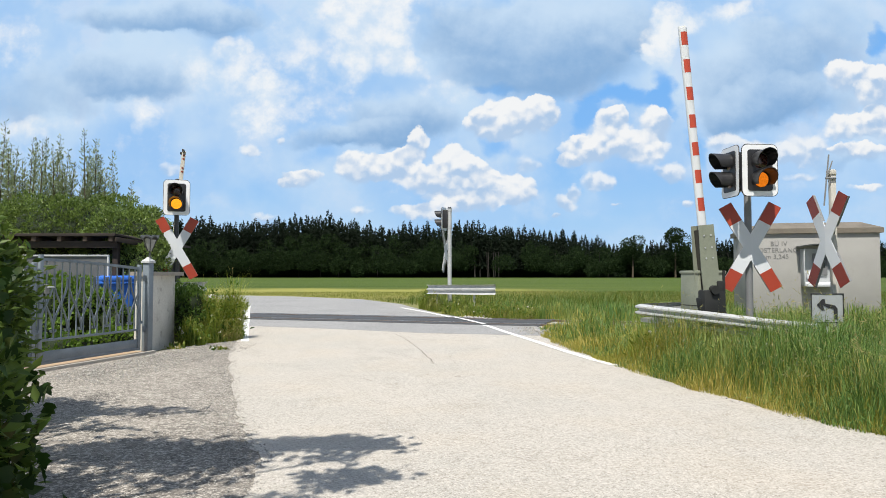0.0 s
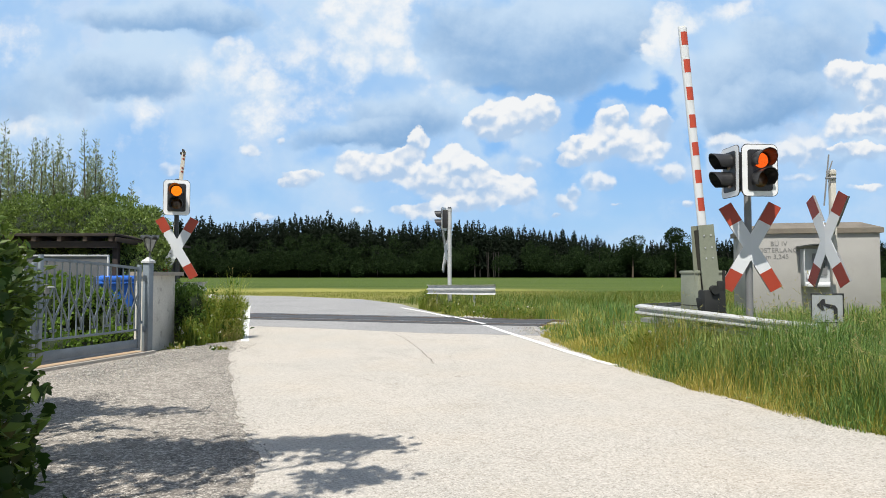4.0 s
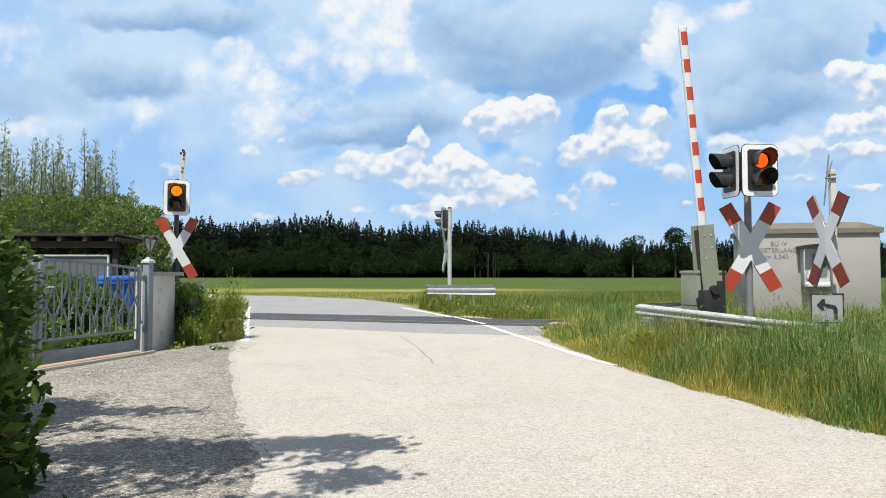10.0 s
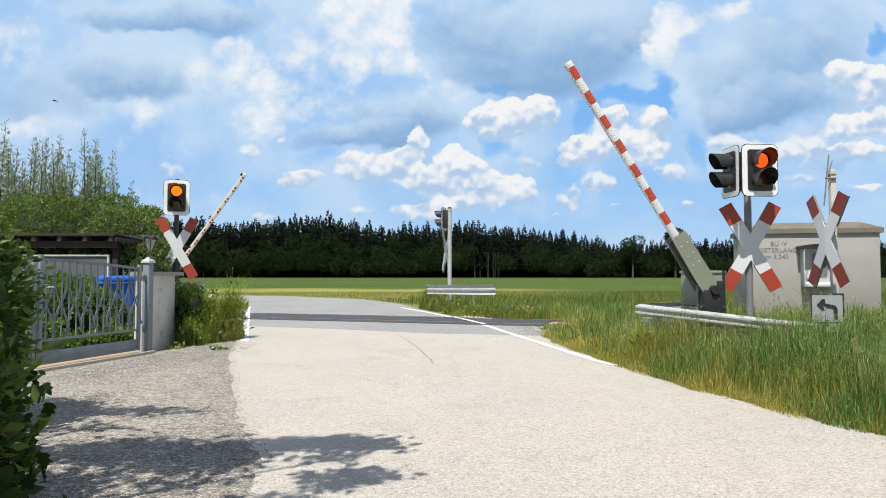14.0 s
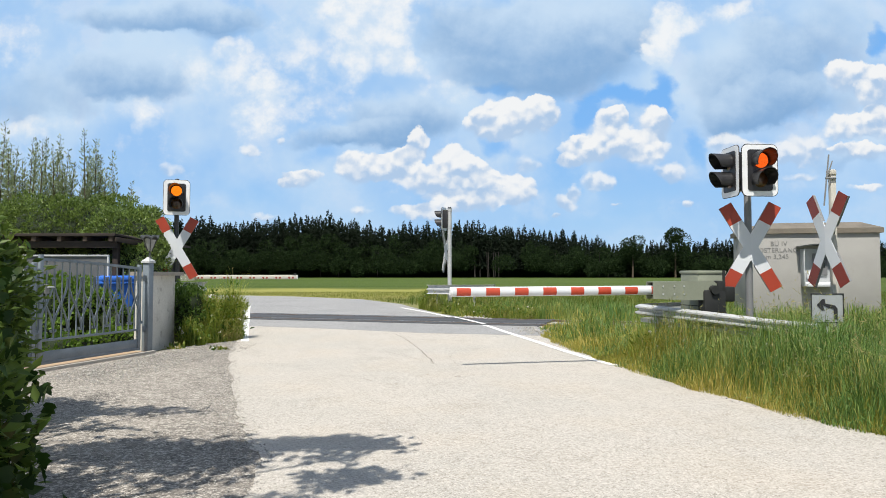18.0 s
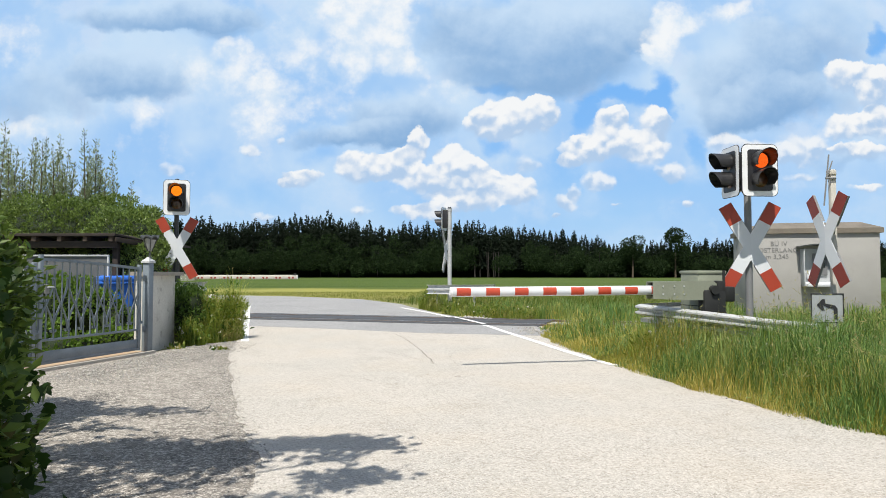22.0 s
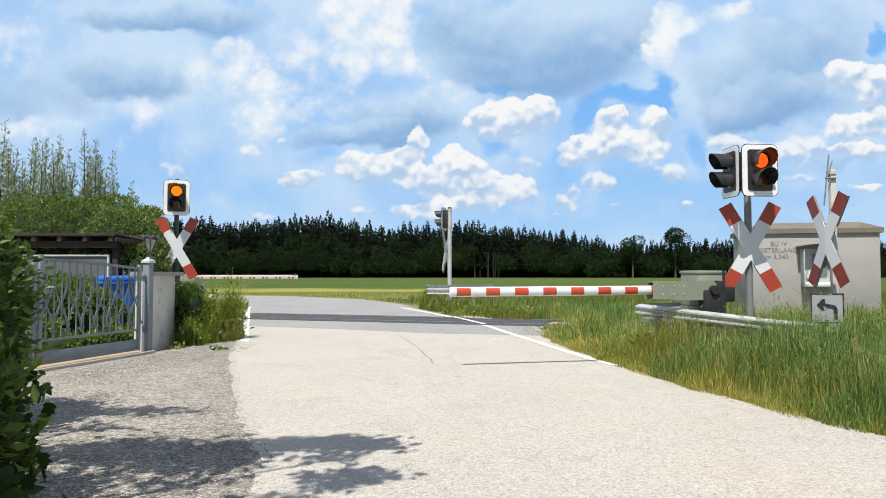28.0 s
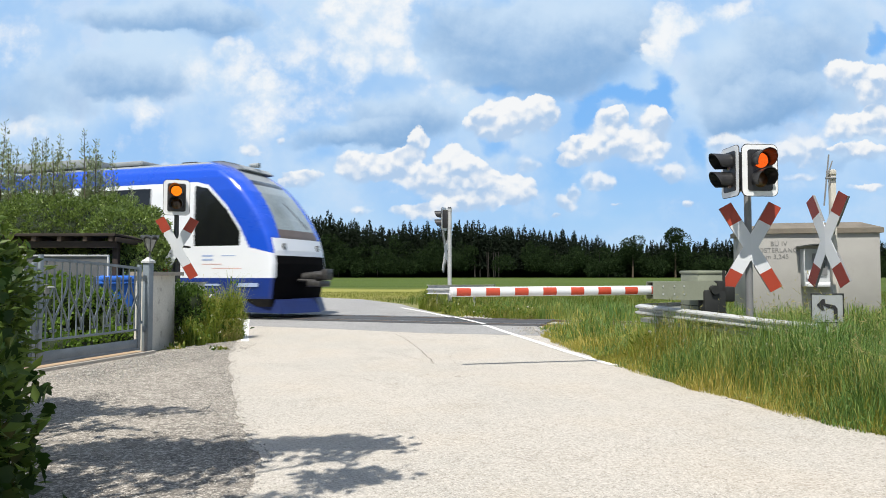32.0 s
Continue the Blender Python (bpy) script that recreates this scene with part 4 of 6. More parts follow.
        part("tip_lamp", box(bmesh.new(), (x1 - 0.06, 0, 0.09), (0.09, 0.05, 0.06), 0.01), M["black"], beam)
    rows = [(t, Matrix.Translation((0, -0.0, z0)) @ Matrix.Rotation(-radians(a), 4, "Y")) for t, a in (FAR_SWING if far else SWING)]
    beam.matrix_basis = rows[0][1]
    MOVERS.append((beam, rows))
    return th


barrier("barrier", "half barrier with a red and white striped beam and green-grey drive", (3.53, 9.03, 0.955), math.degrees(math.atan2(-0.215, -0.976)), 3.50, (0.1855, 0.86), s=-1)
barrier("barrier", "far half barrier with a pale beam and round reflectors", (-9.05, 22.5, 1.08), 0, 4.2, (0.2, 0.95), far=True)


# ---------------------------------------------------------------- guard rails
def guard_rail(label, line, posts, tall=0.31, lower=0.0):
    """A W-beam on posts along a plan line of (x, y, top)."""
    th = thing("guard_rail", label, "guard rail", pose(0, 0, 0), "guard rails")
    prof = ((0.0, 0.0), (0.025, -0.05), (0.075, -0.18), (0.075, -0.31), (0.02, -0.43), (0.02, -0.57), (0.075, -0.69), (0.075, -0.82), (0.025, -0.95), (0.0, -1.0))
    bm = bmesh.new()
    rows = []
    for i, p in enumerate(line):
        a, b = Vector(line[max(i - 1, 0)][:2]), Vector(line[min(i + 1, len(line) - 1)][:2])
        d = (b - a).normalized()
        n = Vector((-d.y, d.x))
        rows.append([bm.verts.new((p[0] + n.x * o, p[1] + n.y * o, p[2] + z * tall)) for o, z in prof]
                    + [bm.verts.new((p[0] + n.x * (o - 0.006), p[1] + n.y * (o - 0.006), p[2] + z * tall)) for o, z in prof[::-1]])
    k = len(rows[0])
    for a, b in zip(rows, rows[1:]):
        for j in range(k):
            bm.faces.new((a[j], a[(j + 1) % k], b[(j + 1) % k], b[j]))
    bm.faces.new(rows[0][::-1]), bm.faces.new(rows[-1])
    bmesh.ops.recalc_face_normals(bm, faces=bm.faces[:])
    part("beam", bm, M["galv"], th, "galvanised W-beam", sharp=50)
    if lower:
        for p, q in zip(line, line[1:]):
            bm = slab(bmesh.new(), [(*p[:2], p[2] - lower), (*q[:2], q[2] - lower), (*q[:2], q[2] - lower - 0.045), (*p[:2], p[2] - lower - 0.045)], (0.0, 0.012, 0.004))
            part("lower_strip", bm, M["galv"], th, "narrow lower strip")
    for x, y, top in posts:
        part("post", box(bmesh.new(), (x, y, top / 2 - 0.04), (0.06, 0.10, top + 0.02), 0.005), M["galv"], th)
    return th


guard_rail("galvanised guard rail bent round the barrier drive in tall grass",
           smooth_line([(4.6, 8.35, 0.56), (4.1, 8.42, 0.60), (3.6, 8.62, 0.66), (3.12, 8.95, 0.71), (2.80, 9.28, 0.745), (2.74, 9.42, 0.75), (2.84, 9.56, 0.75), (3.2, 9.85, 0.75), (3.75, 10.1, 0.75)], 6),
           [(3.3, 9.86, 0.7), (2.92, 9.25, 0.7), (3.66, 8.72, 0.6), (4.4, 8.5, 0.5)], 0.155, 0.20)
guard_rail("far galvanised guard rail beside the signal post", smooth_line([(-0.42, 22.95, 0.82), (-0.53, 22.7, 0.82), (0.2, 21.55, 0.84), (1.05, 20.3, 0.86), (1.55, 20.1, 0.87)], 4), [(0.95, 20.65, 0.8), (-0.2, 22.35, 0.8)], 0.30)
guard_rail("end of a galvanised guard rail behind the bushes", smooth_line([(-5.6, 12.85, 1.02), (-5.0, 12.72, 1.02), (-4.62, 12.78, 1.02), (-4.52, 13.05, 1.02)], 4), [(-5.3, 12.9, 0.95)])


# ---------------------------------------------------------------- relay hut
def build_hut():
    yaw = math.degrees(math.atan2(-0.2, 0.98))
    th = thing("relay_hut", "pale rendered concrete relay hut with a flat weathered roof slab", "hut", pose(8.22, 18.0, 0, 0, 0, yaw))
    w, d, h = 3.06, 2.3, 2.24
    part("wall", box(bmesh.new(), (w / 2, d / 2, h / 2), (w, d, h), 0.012), M["hut"], th, "pale rendered wall")
    bm = bmesh.new()
    o = 0.07
    lo = [(-o, -o, h), (w + o, -o, h), (w + o, d + o, h), (-o, d + o, h)]
    mid = [(x, y, h + 0.13) for x, y, z in lo]
    hi = [(0.34, 0.3, h + 0.30), (w - 0.34, 0.3, h + 0.30), (w - 0.34, d - 0.3, h + 0.30), (0.34, d - 0.3, h + 0.30)]
    rings = [[bm.verts.new(p) for p in r] for r in (lo, mid, hi)]
    for a, b in zip(rings, rings[1:]):
        for i in range(4):
            bm.faces.new((a[i], a[(i + 1) % 4], b[(i + 1) % 4], b[i]))
    bm.faces.new(rings[0][::-1]), bm.faces.new(rings[-1])
    part("roof", bm, M["hutroof"], th, "weathered brown roof slab with chamfered edges")
    for text, x, z, size in (("BÜ IV", 0.44, 1.92, 0.165), ("OSTERLANG", 0.14, 1.75, 0.165), ("km 3,245", 0.24, 1.58, 0.165)):
        cu = bpy.data.curves.new("lettering", "FONT")
        cu.body, cu.size, cu.extrude, cu.space_character = text, size, 0.004, 1.05
        cu.materials.append(M["letter"])
        ob = new("lettering", cu)
        ob.parent = th
        ob.matrix_basis = pose(x, -0.006, z, 90)
        tagged(ob, "faded grey stencilled lettering")
    return th


build_hut()


def build_phone_cabinet():
    yaw = math.degrees(math.atan2(-0.2, 0.98))
    at = Matrix.Translation((8.22, 18.0, 0)) @ Matrix.Rotation(radians(yaw), 4, "Z")
    th = thing("telephone_cabinet", "open grey wall cabinet with a hood and a white handset inside", "cabinet", at @ pose(1.16, 0, 0.85))
    w, h, d = 0.72, 0.98, 0.30
    part("back", box(bmesh.new(), (w / 2, -0.012, h / 2), (w, 0.02, h)), M["cabinet"], th)
    for x in (0.01, w - 0.01):
        part("side_panel", box(bmesh.new(), (x, -d / 2 - 0.02, h / 2), (0.02, d, h), 0.004), M["cabinet"], th)
    part("shelf", box(bmesh.new(), (w / 2, -d / 2 - 0.02, 0.02), (w, d, 0.04), 0.004), M["cabinet"], th)
    bm = bmesh.new()
    n = 10
    rows = [(x, z) for x, z in ((-0.10 + (w + 0.16) * i / n, h + 0.02 + 0.10 * math.sin(math.pi * (0.15 + 0.7 * i / n))) for i in range(n + 1))]
    slab(bm, [(x, -d - 0.08, z) for x, z in rows] + [(x, -d - 0.08, z - 0.03) for x, z in rows[::-1]], (0, d + 0.08, 0))
    part("hood", bm, M["darkpost"], th, "dark curved overhanging hood")
    part("inner_door", box(bmesh.new(), (0.46, -0.05, 0.58), (0.34, 0.05, 0.56), 0.01), M["greypost"], th, "grey inner panel")
    part("window", box(bmesh.new(), (0.50, -0.08, 0.64), (0.14, 0.01, 0.30)), M["tglass"], th)
    bm = box(bmesh.new(), (0.17, -0.09, 0.28), (0.09, 0.10, 0.16), 0.02)
    rod(bm, (0.17, -0.13, 0.18), (0.17, -0.13, 0.42), 0.022, n=10)
    part("handset", bm, M["white"], th, "white telephone handset")
    part("ledge", box(bmesh.new(), (0.36, -0.15, 0.08), (0.62, 0.22, 0.08), 0.02), M["white"], th, "pale tray")


build_phone_cabinet()


# ---------------------------------------------------------------- gate, wall, shelter, bins
GA, GB = Vector((-4.94, 8.29, 0)), Vector((-4.48, 10.06, 0))


def build_gate():
    d = (GB - GA)
    L = d.length
    yaw = math.degrees(math.atan2(d.y, d.x))

    def leaf(m, label):
        th = thing("gate", label, "gate", m, "garden gate leaves")
        def top(x):
            return 1.36 - 0.10 * (x / L) ** 1.5
        for x in (0.03, L - 0.03):
            part("stile", box(bmesh.new(), (x, 0, (top(x) + 0.06) / 2 + 0.03), (0.055, 0.04, top(x) - 0.04), 0.006), M["gate"], th, "square grey-blue stile")
        bm = bmesh.new()
        n = 10
        up = [(L * i / n, -0.018, top(L * i / n)) for i in range(n + 1)]
        slab(bm, up + [(x, y, z - 0.035) for x, y, z in up[::-1]], (0, 0.036, 0))
        part("top_rail", bm, M["gate"], th)
        part("lower_rail", box(bmesh.new(), (L / 2, 0, 0.345), (L, 0.03, 0.03), 0.004), M["gate"], th)
        part("kick_plate", box(bmesh.new(), (L / 2, 0, 0.135), (L - 0.06, 0.012, 0.15), 0.003), M["gate"], th, "solid sheet along the foot")
        part("bottom_rail", box(bmesh.new(), (L / 2, 0, 0.065), (L, 0.035, 0.035), 0.004), M["gate"], th)
        count = 15
        for i in range(1, count):
            x = L * i / count
            part("bar", box(bmesh.new(), (x, 0, (top(x) + 0.34) / 2), (0.014, 0.014, top(x) - 0.35)), M["gate"], th)
        # wrought flats that cross at half height and curl outwards at both ends
        units = 8
        for i in range(units):
            x = L * (i + 0.5) / units
            for s in (-1, 1):
                bm = bmesh.new()
                prev = None
                path = [(0.15, 0.47), (0.146, 0.44), (0.128, 0.43), (0.112, 0.45)]
                path += [(0.108 * math.cos(math.pi * k / 14), 0.47 + 0.60 * k / 14) for k in range(15)]
                path += [(-0.114, 1.10), (-0.13, 1.12), (-0.148, 1.10)]
                for off, z in path:
                    v = [bm.verts.new((x + s * off + dx, dy - 0.004 * s, z)) for dx, dy in ((-0.008, -0.016), (0.008, -0.016), (0.008, 0.004), (-0.008, 0.004))]
                    if prev:
                        for j in range(4):
                            bm.faces.new((prev[j], prev[(j + 1) % 4], v[(j + 1) % 4], v[j]))
                    prev = v
                bmesh.ops.recalc_face_normals(bm, faces=bm.faces[:])
                part("scroll_bar", bm, M["gate"], th)
        return th

    first = leaf(Matrix.Translation(GA) @ Matrix.Rotation(radians(yaw), 4, "Z"), "closed grey-blue wrought iron gate leaf with bowed bars")
    part("lock_case", box(bmesh.new(), (0.09, -0.03, 0.98), (0.07, 0.04, 0.12), 0.008), M["greypost"], first, "small lock case")
    part("door_handle", rod(bmesh.new(), (0.07, -0.07, 1.0), (0.17, -0.07, 1.0), 0.009, n=8), M["galv"], first)
    back = GA - d * 1.02
    copy = leaf(Matrix.Translation(back) @ Matrix.Rotation(radians(yaw), 4, "Z"), "second gate leaf, half hidden by the hedge")
    post = thing("gate_post", "grey-blue square steel gate post with a pointed cap", "gate post", pose(-4.44, 10.22, 0, 0, 0, yaw))
    part("shaft", box(bmesh.new(), (0, 0, 0.66), (0.11, 0.11, 1.36), 0.006), M["gate"], post)
    bm = box(bmesh.new(), (0, 0, 1.345), (0.15, 0.15, 0.03), 0.004)
    bmesh.ops.create_cone(bm, cap_ends=True, segments=4, radius1=0.10, radius2=0.012, depth=0.06, matrix=Matrix.Translation((0, 0, 1.39)) @ Matrix.Rotation(radians(45), 4, "Z"))
    part("cap", bm, M["galv"], post, "pointed metal cap", sharp=20)
    for z in (0.35, 1.1):
        part("hinge", box(bmesh.new(), (-0.07, 0, z), (0.05, 0.03, 0.09), 0.005), M["gate"], post)
    # threshold
    n = Vector((d.y, -d.x, 0)).normalized()
    a, b = GA - d * 1.0 - n * 0.02, GB + d * 0.06 - n * 0.02
    bm = slab(bmesh.new(), [(*(a + n * 0.16).xy, -0.04), (*(b + n * 0.16).xy, -0.04), (*(b + n * 0.22).xy, -0.04), (*(a + n * 0.22).xy, -0.04)], (0, 0, 0.07))
    tagged(part("threshold", bm, M["stone"]), "pale stone edging below the gate", kind="structure")
    bm = slab(bmesh.new(), [(*(a - n * 0.25).xy, -0.04), (*(b - n * 0.25).xy, -0.04), (*(b + n * 0.16).xy, -0.04), (*(a + n * 0.16).xy, -0.04)], (0, 0, 0.055))
    tagged(part("gate_paving", bm, M["brickred"]), "strip of clay paving under the gate", kind="structure")


build_gate()


def build_wall():
    th = thing("garden_wall", "weathered concrete garden wall with a thin coping slab beside the gate", "garden wall", pose(-4.36, 10.42, 0, 0, 0, 0))
    part("wall_body", slab(bmesh.new(), [(-0.08, -0.04, -0.05), (-0.14, 0.98, -0.05), (-0.42, 0.99, -0.05), (-0.36, -0.02, -0.05)], (0, 0, 1.19)), M["wall"], th, "stained concrete body", sharp=20)
    part("coping", slab(bmesh.new(), [(-0.04, -0.10, 1.14), (-0.02, 1.06, 1.14), (-0.48, 1.07, 1.14), (-0.42, -0.06, 1.14)], (0, 0, 0.06)), M["cap"], th, "thin coping slab", sharp=20)


build_wall()


def build_lantern():
    th = thing("garden_lantern", "dark tulip-shaped garden lantern on the gate post", "lantern", pose(-4.43, 10.24, 1.41) @ Matrix.Scale(0.82, 4))
    part("stem", rod(bmesh.new(), (0, 0, -0.01), (0, 0, 0.16), 0.018, 0.012, n=10), M["darkpost"], th)
    part("stem_foot", rod(bmesh.new(), (0, 0, -0.005), (0, 0, 0.02), 0.05, 0.035, n=12), M["darkpost"], th)
    # six glass petals between ribs, under a scalloped cap
    for i in range(6):
        a0, a1 = radians(60 * i), radians(60 * (i + 1))
        bm = bmesh.new()
        prof = ((0.035, 0.12), (0.062, 0.18), (0.105, 0.29), (0.128, 0.36))
        ring = [[bm.verts.new((r * math.cos(a0 + (a1 - a0) * k / 3), r * math.sin(a0 + (a1 - a0) * k / 3), z)) for k in range(4)] for r, z in prof]
        for p, q in zip(ring, ring[1:]):
            for k in range(3):
                bm.faces.new((p[k], p[k + 1], q[k + 1], q[k]))
        part("glass_panel", bm, M["lampglass"], th, "milky glass panel")
        bm = bmesh.new()
        for (r0, z0), (r1, z1) in zip(prof, prof[1:]):
            rod(bm, ((r0 + 0.004) * math.cos(a0), (r0 + 0.004) * math.sin(a0), z0), ((r1 + 0.004) * math.cos(a0), (r1 + 0.004) * math.sin(a0), z1), 0.008, n=6)
        part("rib", bm, M["darkpost"], th)
    bm = bmesh.new()
    n = 36
    rings = []
    for r, z, w in ((0.15, 0.33, 1), (0.145, 0.36, 1), (0.10, 0.385, 0.6), (0.03, 0.40, 0)):
        lobe = [abs(math.sin(3 * 2 * math.pi * i / n)) for i in range(n)]
        rings.append([bm.verts.new((r * (1 + 0.13 * w * (lobe[i] - 0.4)) * math.cos(2 * math.pi * i / n),
                                    r * (1 + 0.13 * w * (lobe[i] - 0.4)) * math.sin(2 * math.pi * i / n), z + 0.055 * w * lobe[i])) for i in range(n)])
    for p, q in zip(rings, rings[1:]):
        for k in range(n):
            bm.faces.new((p[k], p[(k + 1) % n], q[(k + 1) % n], q[k]))
    bm.faces.new(rings[-1])
    bm.faces.new(rings[0][::-1])
    part("cap", bm, M["darkpost"], th, "scalloped dark metal cap")
    part("finial", rod(bmesh.new(), (0, 0, 0.395), (0, 0, 0.43), 0.012, 0.004, n=8), M["darkpost"], th)


build_lantern()


def build_shelter():
    th = thing("bin_shelter", "low dark wooden shelter with an overhanging felt roof", "shelter", pose(-7.9, 12.3, 0))
    W, D = 2.05, 2.6
    part("roof", slab(bmesh.new(), [(-0.6, -0.2, 1.86), (W, -0.2, 1.86), (W + 0.30, 0.75, 1.74), (W + 0.3, D, 1.74), (-0.6, D, 1.9)], (0, 0, 0.035)), M["felt"], th, "dark felt roof")
    part("beam", box(bmesh.new(), (0.72, -0.06, 1.70), (2.62, 0.10, 0.12), 0.006), M["wood"], th, "dark stained beam under the rafters")
    part("roof_edge", box(bmesh.new(), (0.72, -0.205, 1.868), (2.66, 0.02, 0.05), 0.004), M["felt"], th, "felt-covered roof edge")
    d = Vector((0.30, 0.95, 0))
    m = Matrix.Translation((W, -0.2, 1.79)) @ Matrix.Rotation(math.atan2(d.y, d.x), 4, "Z") @ Matrix.Rotation(radians(5), 4, "Y")
    part("side_fascia", box(bmesh.new(), (0.5, 0, 0), (1.0, 0.03, 0.085), 0.004, m), M["wood"], th, "slanting fascia board")
    for i in range(6):
        part("rafter", box(bmesh.new(), (-0.35 + i * 0.46, 1.03, 1.80), (0.08, 2.42, 0.09), 0.006), M["rafter"], th, "weathered brown rafter")
    for x, y in ((-0.5, 0.05), (W - 0.1, 0.05), (W + 0.05, 2.4)):
        part("post", box(bmesh.new(), (x, y, 0.9), (0.10, 0.10, 1.82), 0.006), M["wood"], th, "dark wooden post")
    for i in range(22):
        part("board", box(bmesh.new(), (-0.5 + 0.125 * i, 2.45, 0.88), (0.118, 0.022, 1.76)), M["wood"], th)
    for i in range(14):
        part("side_board", box(bmesh.new(), (W + 0.12, 0.75 + 0.125 * i, 0.85), (0.022, 0.118, 1.7)), M["wood"], th)
    panel = thing("white_panel", "white framed panel standing under the shelter roof", "panel", pose(-7.35, 11.92, 0))
    part("sheet", box(bmesh.new(), (0.74, 0, 0.76), (1.44, 0.03, 1.46)), M["panelgrey"], panel, "grey sheet")
    for c, s in (((0.74, -0.02, 1.49), (1.51, 0.05, 0.03)), ((1.48, -0.02, 0.74), (0.03, 0.05, 1.47)), ((0.0, -0.02, 0.74), (0.03, 0.05, 1.47)), ((0.74, -0.02, 0.03), (1.45, 0.05, 0.06))):
        part("frame_bar", box(bmesh.new(), c, s, 0.004), M["cabinet"], panel, "white frame bar")


build_shelter()


def wheelie_bin(m, label):
    th = thing("wheelie_bin", label, "bin", m, "wheelie bins")
    bm = bmesh.new()
    lo, hi = [(-0.20, -0.24), (0.20, -0.24), (0.20, 0.22), (-0.20, 0.22)], [(-0.27, -0.33), (0.27, -0.33), (0.27, 0.30), (-0.27, 0.30)]
    a, b = [bm.verts.new((x, y, 0.06)) for x, y in lo], [bm.verts.new((x, y, 0.96)) for x, y in hi]
    for i in range(4):
        bm.faces.new((a[i], a[(i + 1) % 4], b[(i + 1) % 4], b[i]))
    bm.faces.new(a[::-1]), bm.faces.new(b)
    bmesh.ops.bevel(bm, geom=bm.edges[:], offset=0.02, segments=2, affect="EDGES")
    part("body", bm, M["blue_bin"], th, "blue plastic body")
    part("rim", box(bmesh.new(), (0, -0.015, 0.955), (0.60, 0.69, 0.05), 0.015), M["blue_bin"], th)
    lid = part("lid", box(bmesh.new(), (0, -0.01, 1.02), (0.60, 0.72, 0.09), 0.03), M["blue_bin"], th, "blue hinged lid")
    for i in range(5):
        part("lid_rib", box(bmesh.new(), (-0.22 + 0.11 * i, -0.01, 1.068), (0.05, 0.60, 0.016), 0.005), M["blue_bin"], lid)
    part("handle_bar", rod(bmesh.new(), (-0.22, 0.37, 0.98), (0.22, 0.37, 0.98), 0.015, n=8), M["blue_bin"], th)
    for s in (-1, 1):
        part("wheel", rod(bmesh.new(), (s * 0.21, 0.24, 0.10), (s * 0.26, 0.24, 0.10), 0.10, n=18), M["black"], th)
    return th


wheelie_bin(pose(-5.93, 12.2, 0, 0, 0, 42) @ Matrix.Scale(1.06, 4), "blue wheelie bin with a ribbed lid behind the gate")


# ---------------------------------------------------------------- hedges and bushes
def on_mound(n, c, r, low=-0.2, power=2.4):
    """Places and outward ways on a rounded mound about c with half axes r."""
    d = rng.normal(size=(n * 2, 3))
    d /= np.linalg.norm(d, axis=1, keepdims=True)
    d = d[d[:, 2] > low][:n]
    k = (np.abs(d) ** power).sum(axis=1) ** (-1 / power)
    lump = 1 + 0.10 * np.sin(d[:, 0] * 7 + 1) * np.sin(d[:, 2] * 6) + 0.07 * np.sin(d[:, 0] * 17) * np.cos(d[:, 2] * 13 + 2)
    p = d * k[:, None] * lump[:, None]
    return np.asarray(c) + p * r, d


def bush(name, label, mounds, size, count, material, category="hedge", inner=None, deep=0.16):
    """A clipped bush: woody stems, a dark solid for inner shade and an outer leaf coat."""
    base = Vector(mounds[0][0])
    th = thing(name, label, category, pose(base.x, base.y, 0))
    lots = []
    total = sum(r[0] * r[2] + r[1] * r[2] for c, r in mounds)
    for c, r in mounds:
        n = int(count * (r[0] * r[2] + r[1] * r[2]) / total)
        p, d = on_mound(n, np.asarray(c) - (base.x, base.y, 0), r)
        # sprigs: about nine leaves round each twig's tip, with gaps between the sprigs
        tips = len(p) // 9
        p, d = p[:tips], d[:tips]
        p = p - d * (rng.random((tips, 1)) ** 1.3) * deep * 1.7 + rng.normal(0, 0.012, (tips, 3))
        p, d = np.repeat(p, 9, axis=0), np.repeat(d, 9, axis=0)
        p = p + rng.normal(0, size * 0.55, p.shape)
        way = d * 0.9 + rng.normal(0, 0.55, p.shape) + (0, 0, 0.45)
        lots.append(kites(p, way, rng.uniform(0.65, 1.3, len(p)) * size, 0.6))
    v, f = join(*lots)
    leaves = new("foliage", sheet("foliage", v, f, material))
    leaves.parent = th
    for c, r in mounds:
        for _ in range(5):
            q = Vector((c[0] - base.x + random.uniform(-0.5, 0.5) * r[0], c[1] - base.y + random.uniform(-0.5, 0.5) * r[1], 0))
            part("stem", rod(bmesh.new(), q, (q.x, q.y, c[2] + r[2] * random.uniform(0.2, 0.6)), 0.03, 0.012, n=6), M["bark"], th)
    # inner mass for twigs and leaves, coloured as shade; keeps light from passing
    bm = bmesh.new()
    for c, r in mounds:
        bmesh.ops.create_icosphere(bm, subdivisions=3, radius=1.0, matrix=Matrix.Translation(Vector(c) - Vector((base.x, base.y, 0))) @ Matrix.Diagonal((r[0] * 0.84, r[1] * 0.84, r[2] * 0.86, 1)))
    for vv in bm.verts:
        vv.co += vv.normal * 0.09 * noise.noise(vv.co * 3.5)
    part("inner_mass", bm, inner or M["heart"], th, "dark solid standing in for the shade within the bush")
    return th


M["gardenleaf"] = leafy("garden_leaf", (0.035, 0.09, 0.012), (0.17, 0.28, 0.045), through_it=0.35, rough=0.4)
M["wallshrub"] = leafy("wall_shrub_leaf", (0.022, 0.06, 0.010), (0.10, 0.17, 0.03), through_it=0.25)
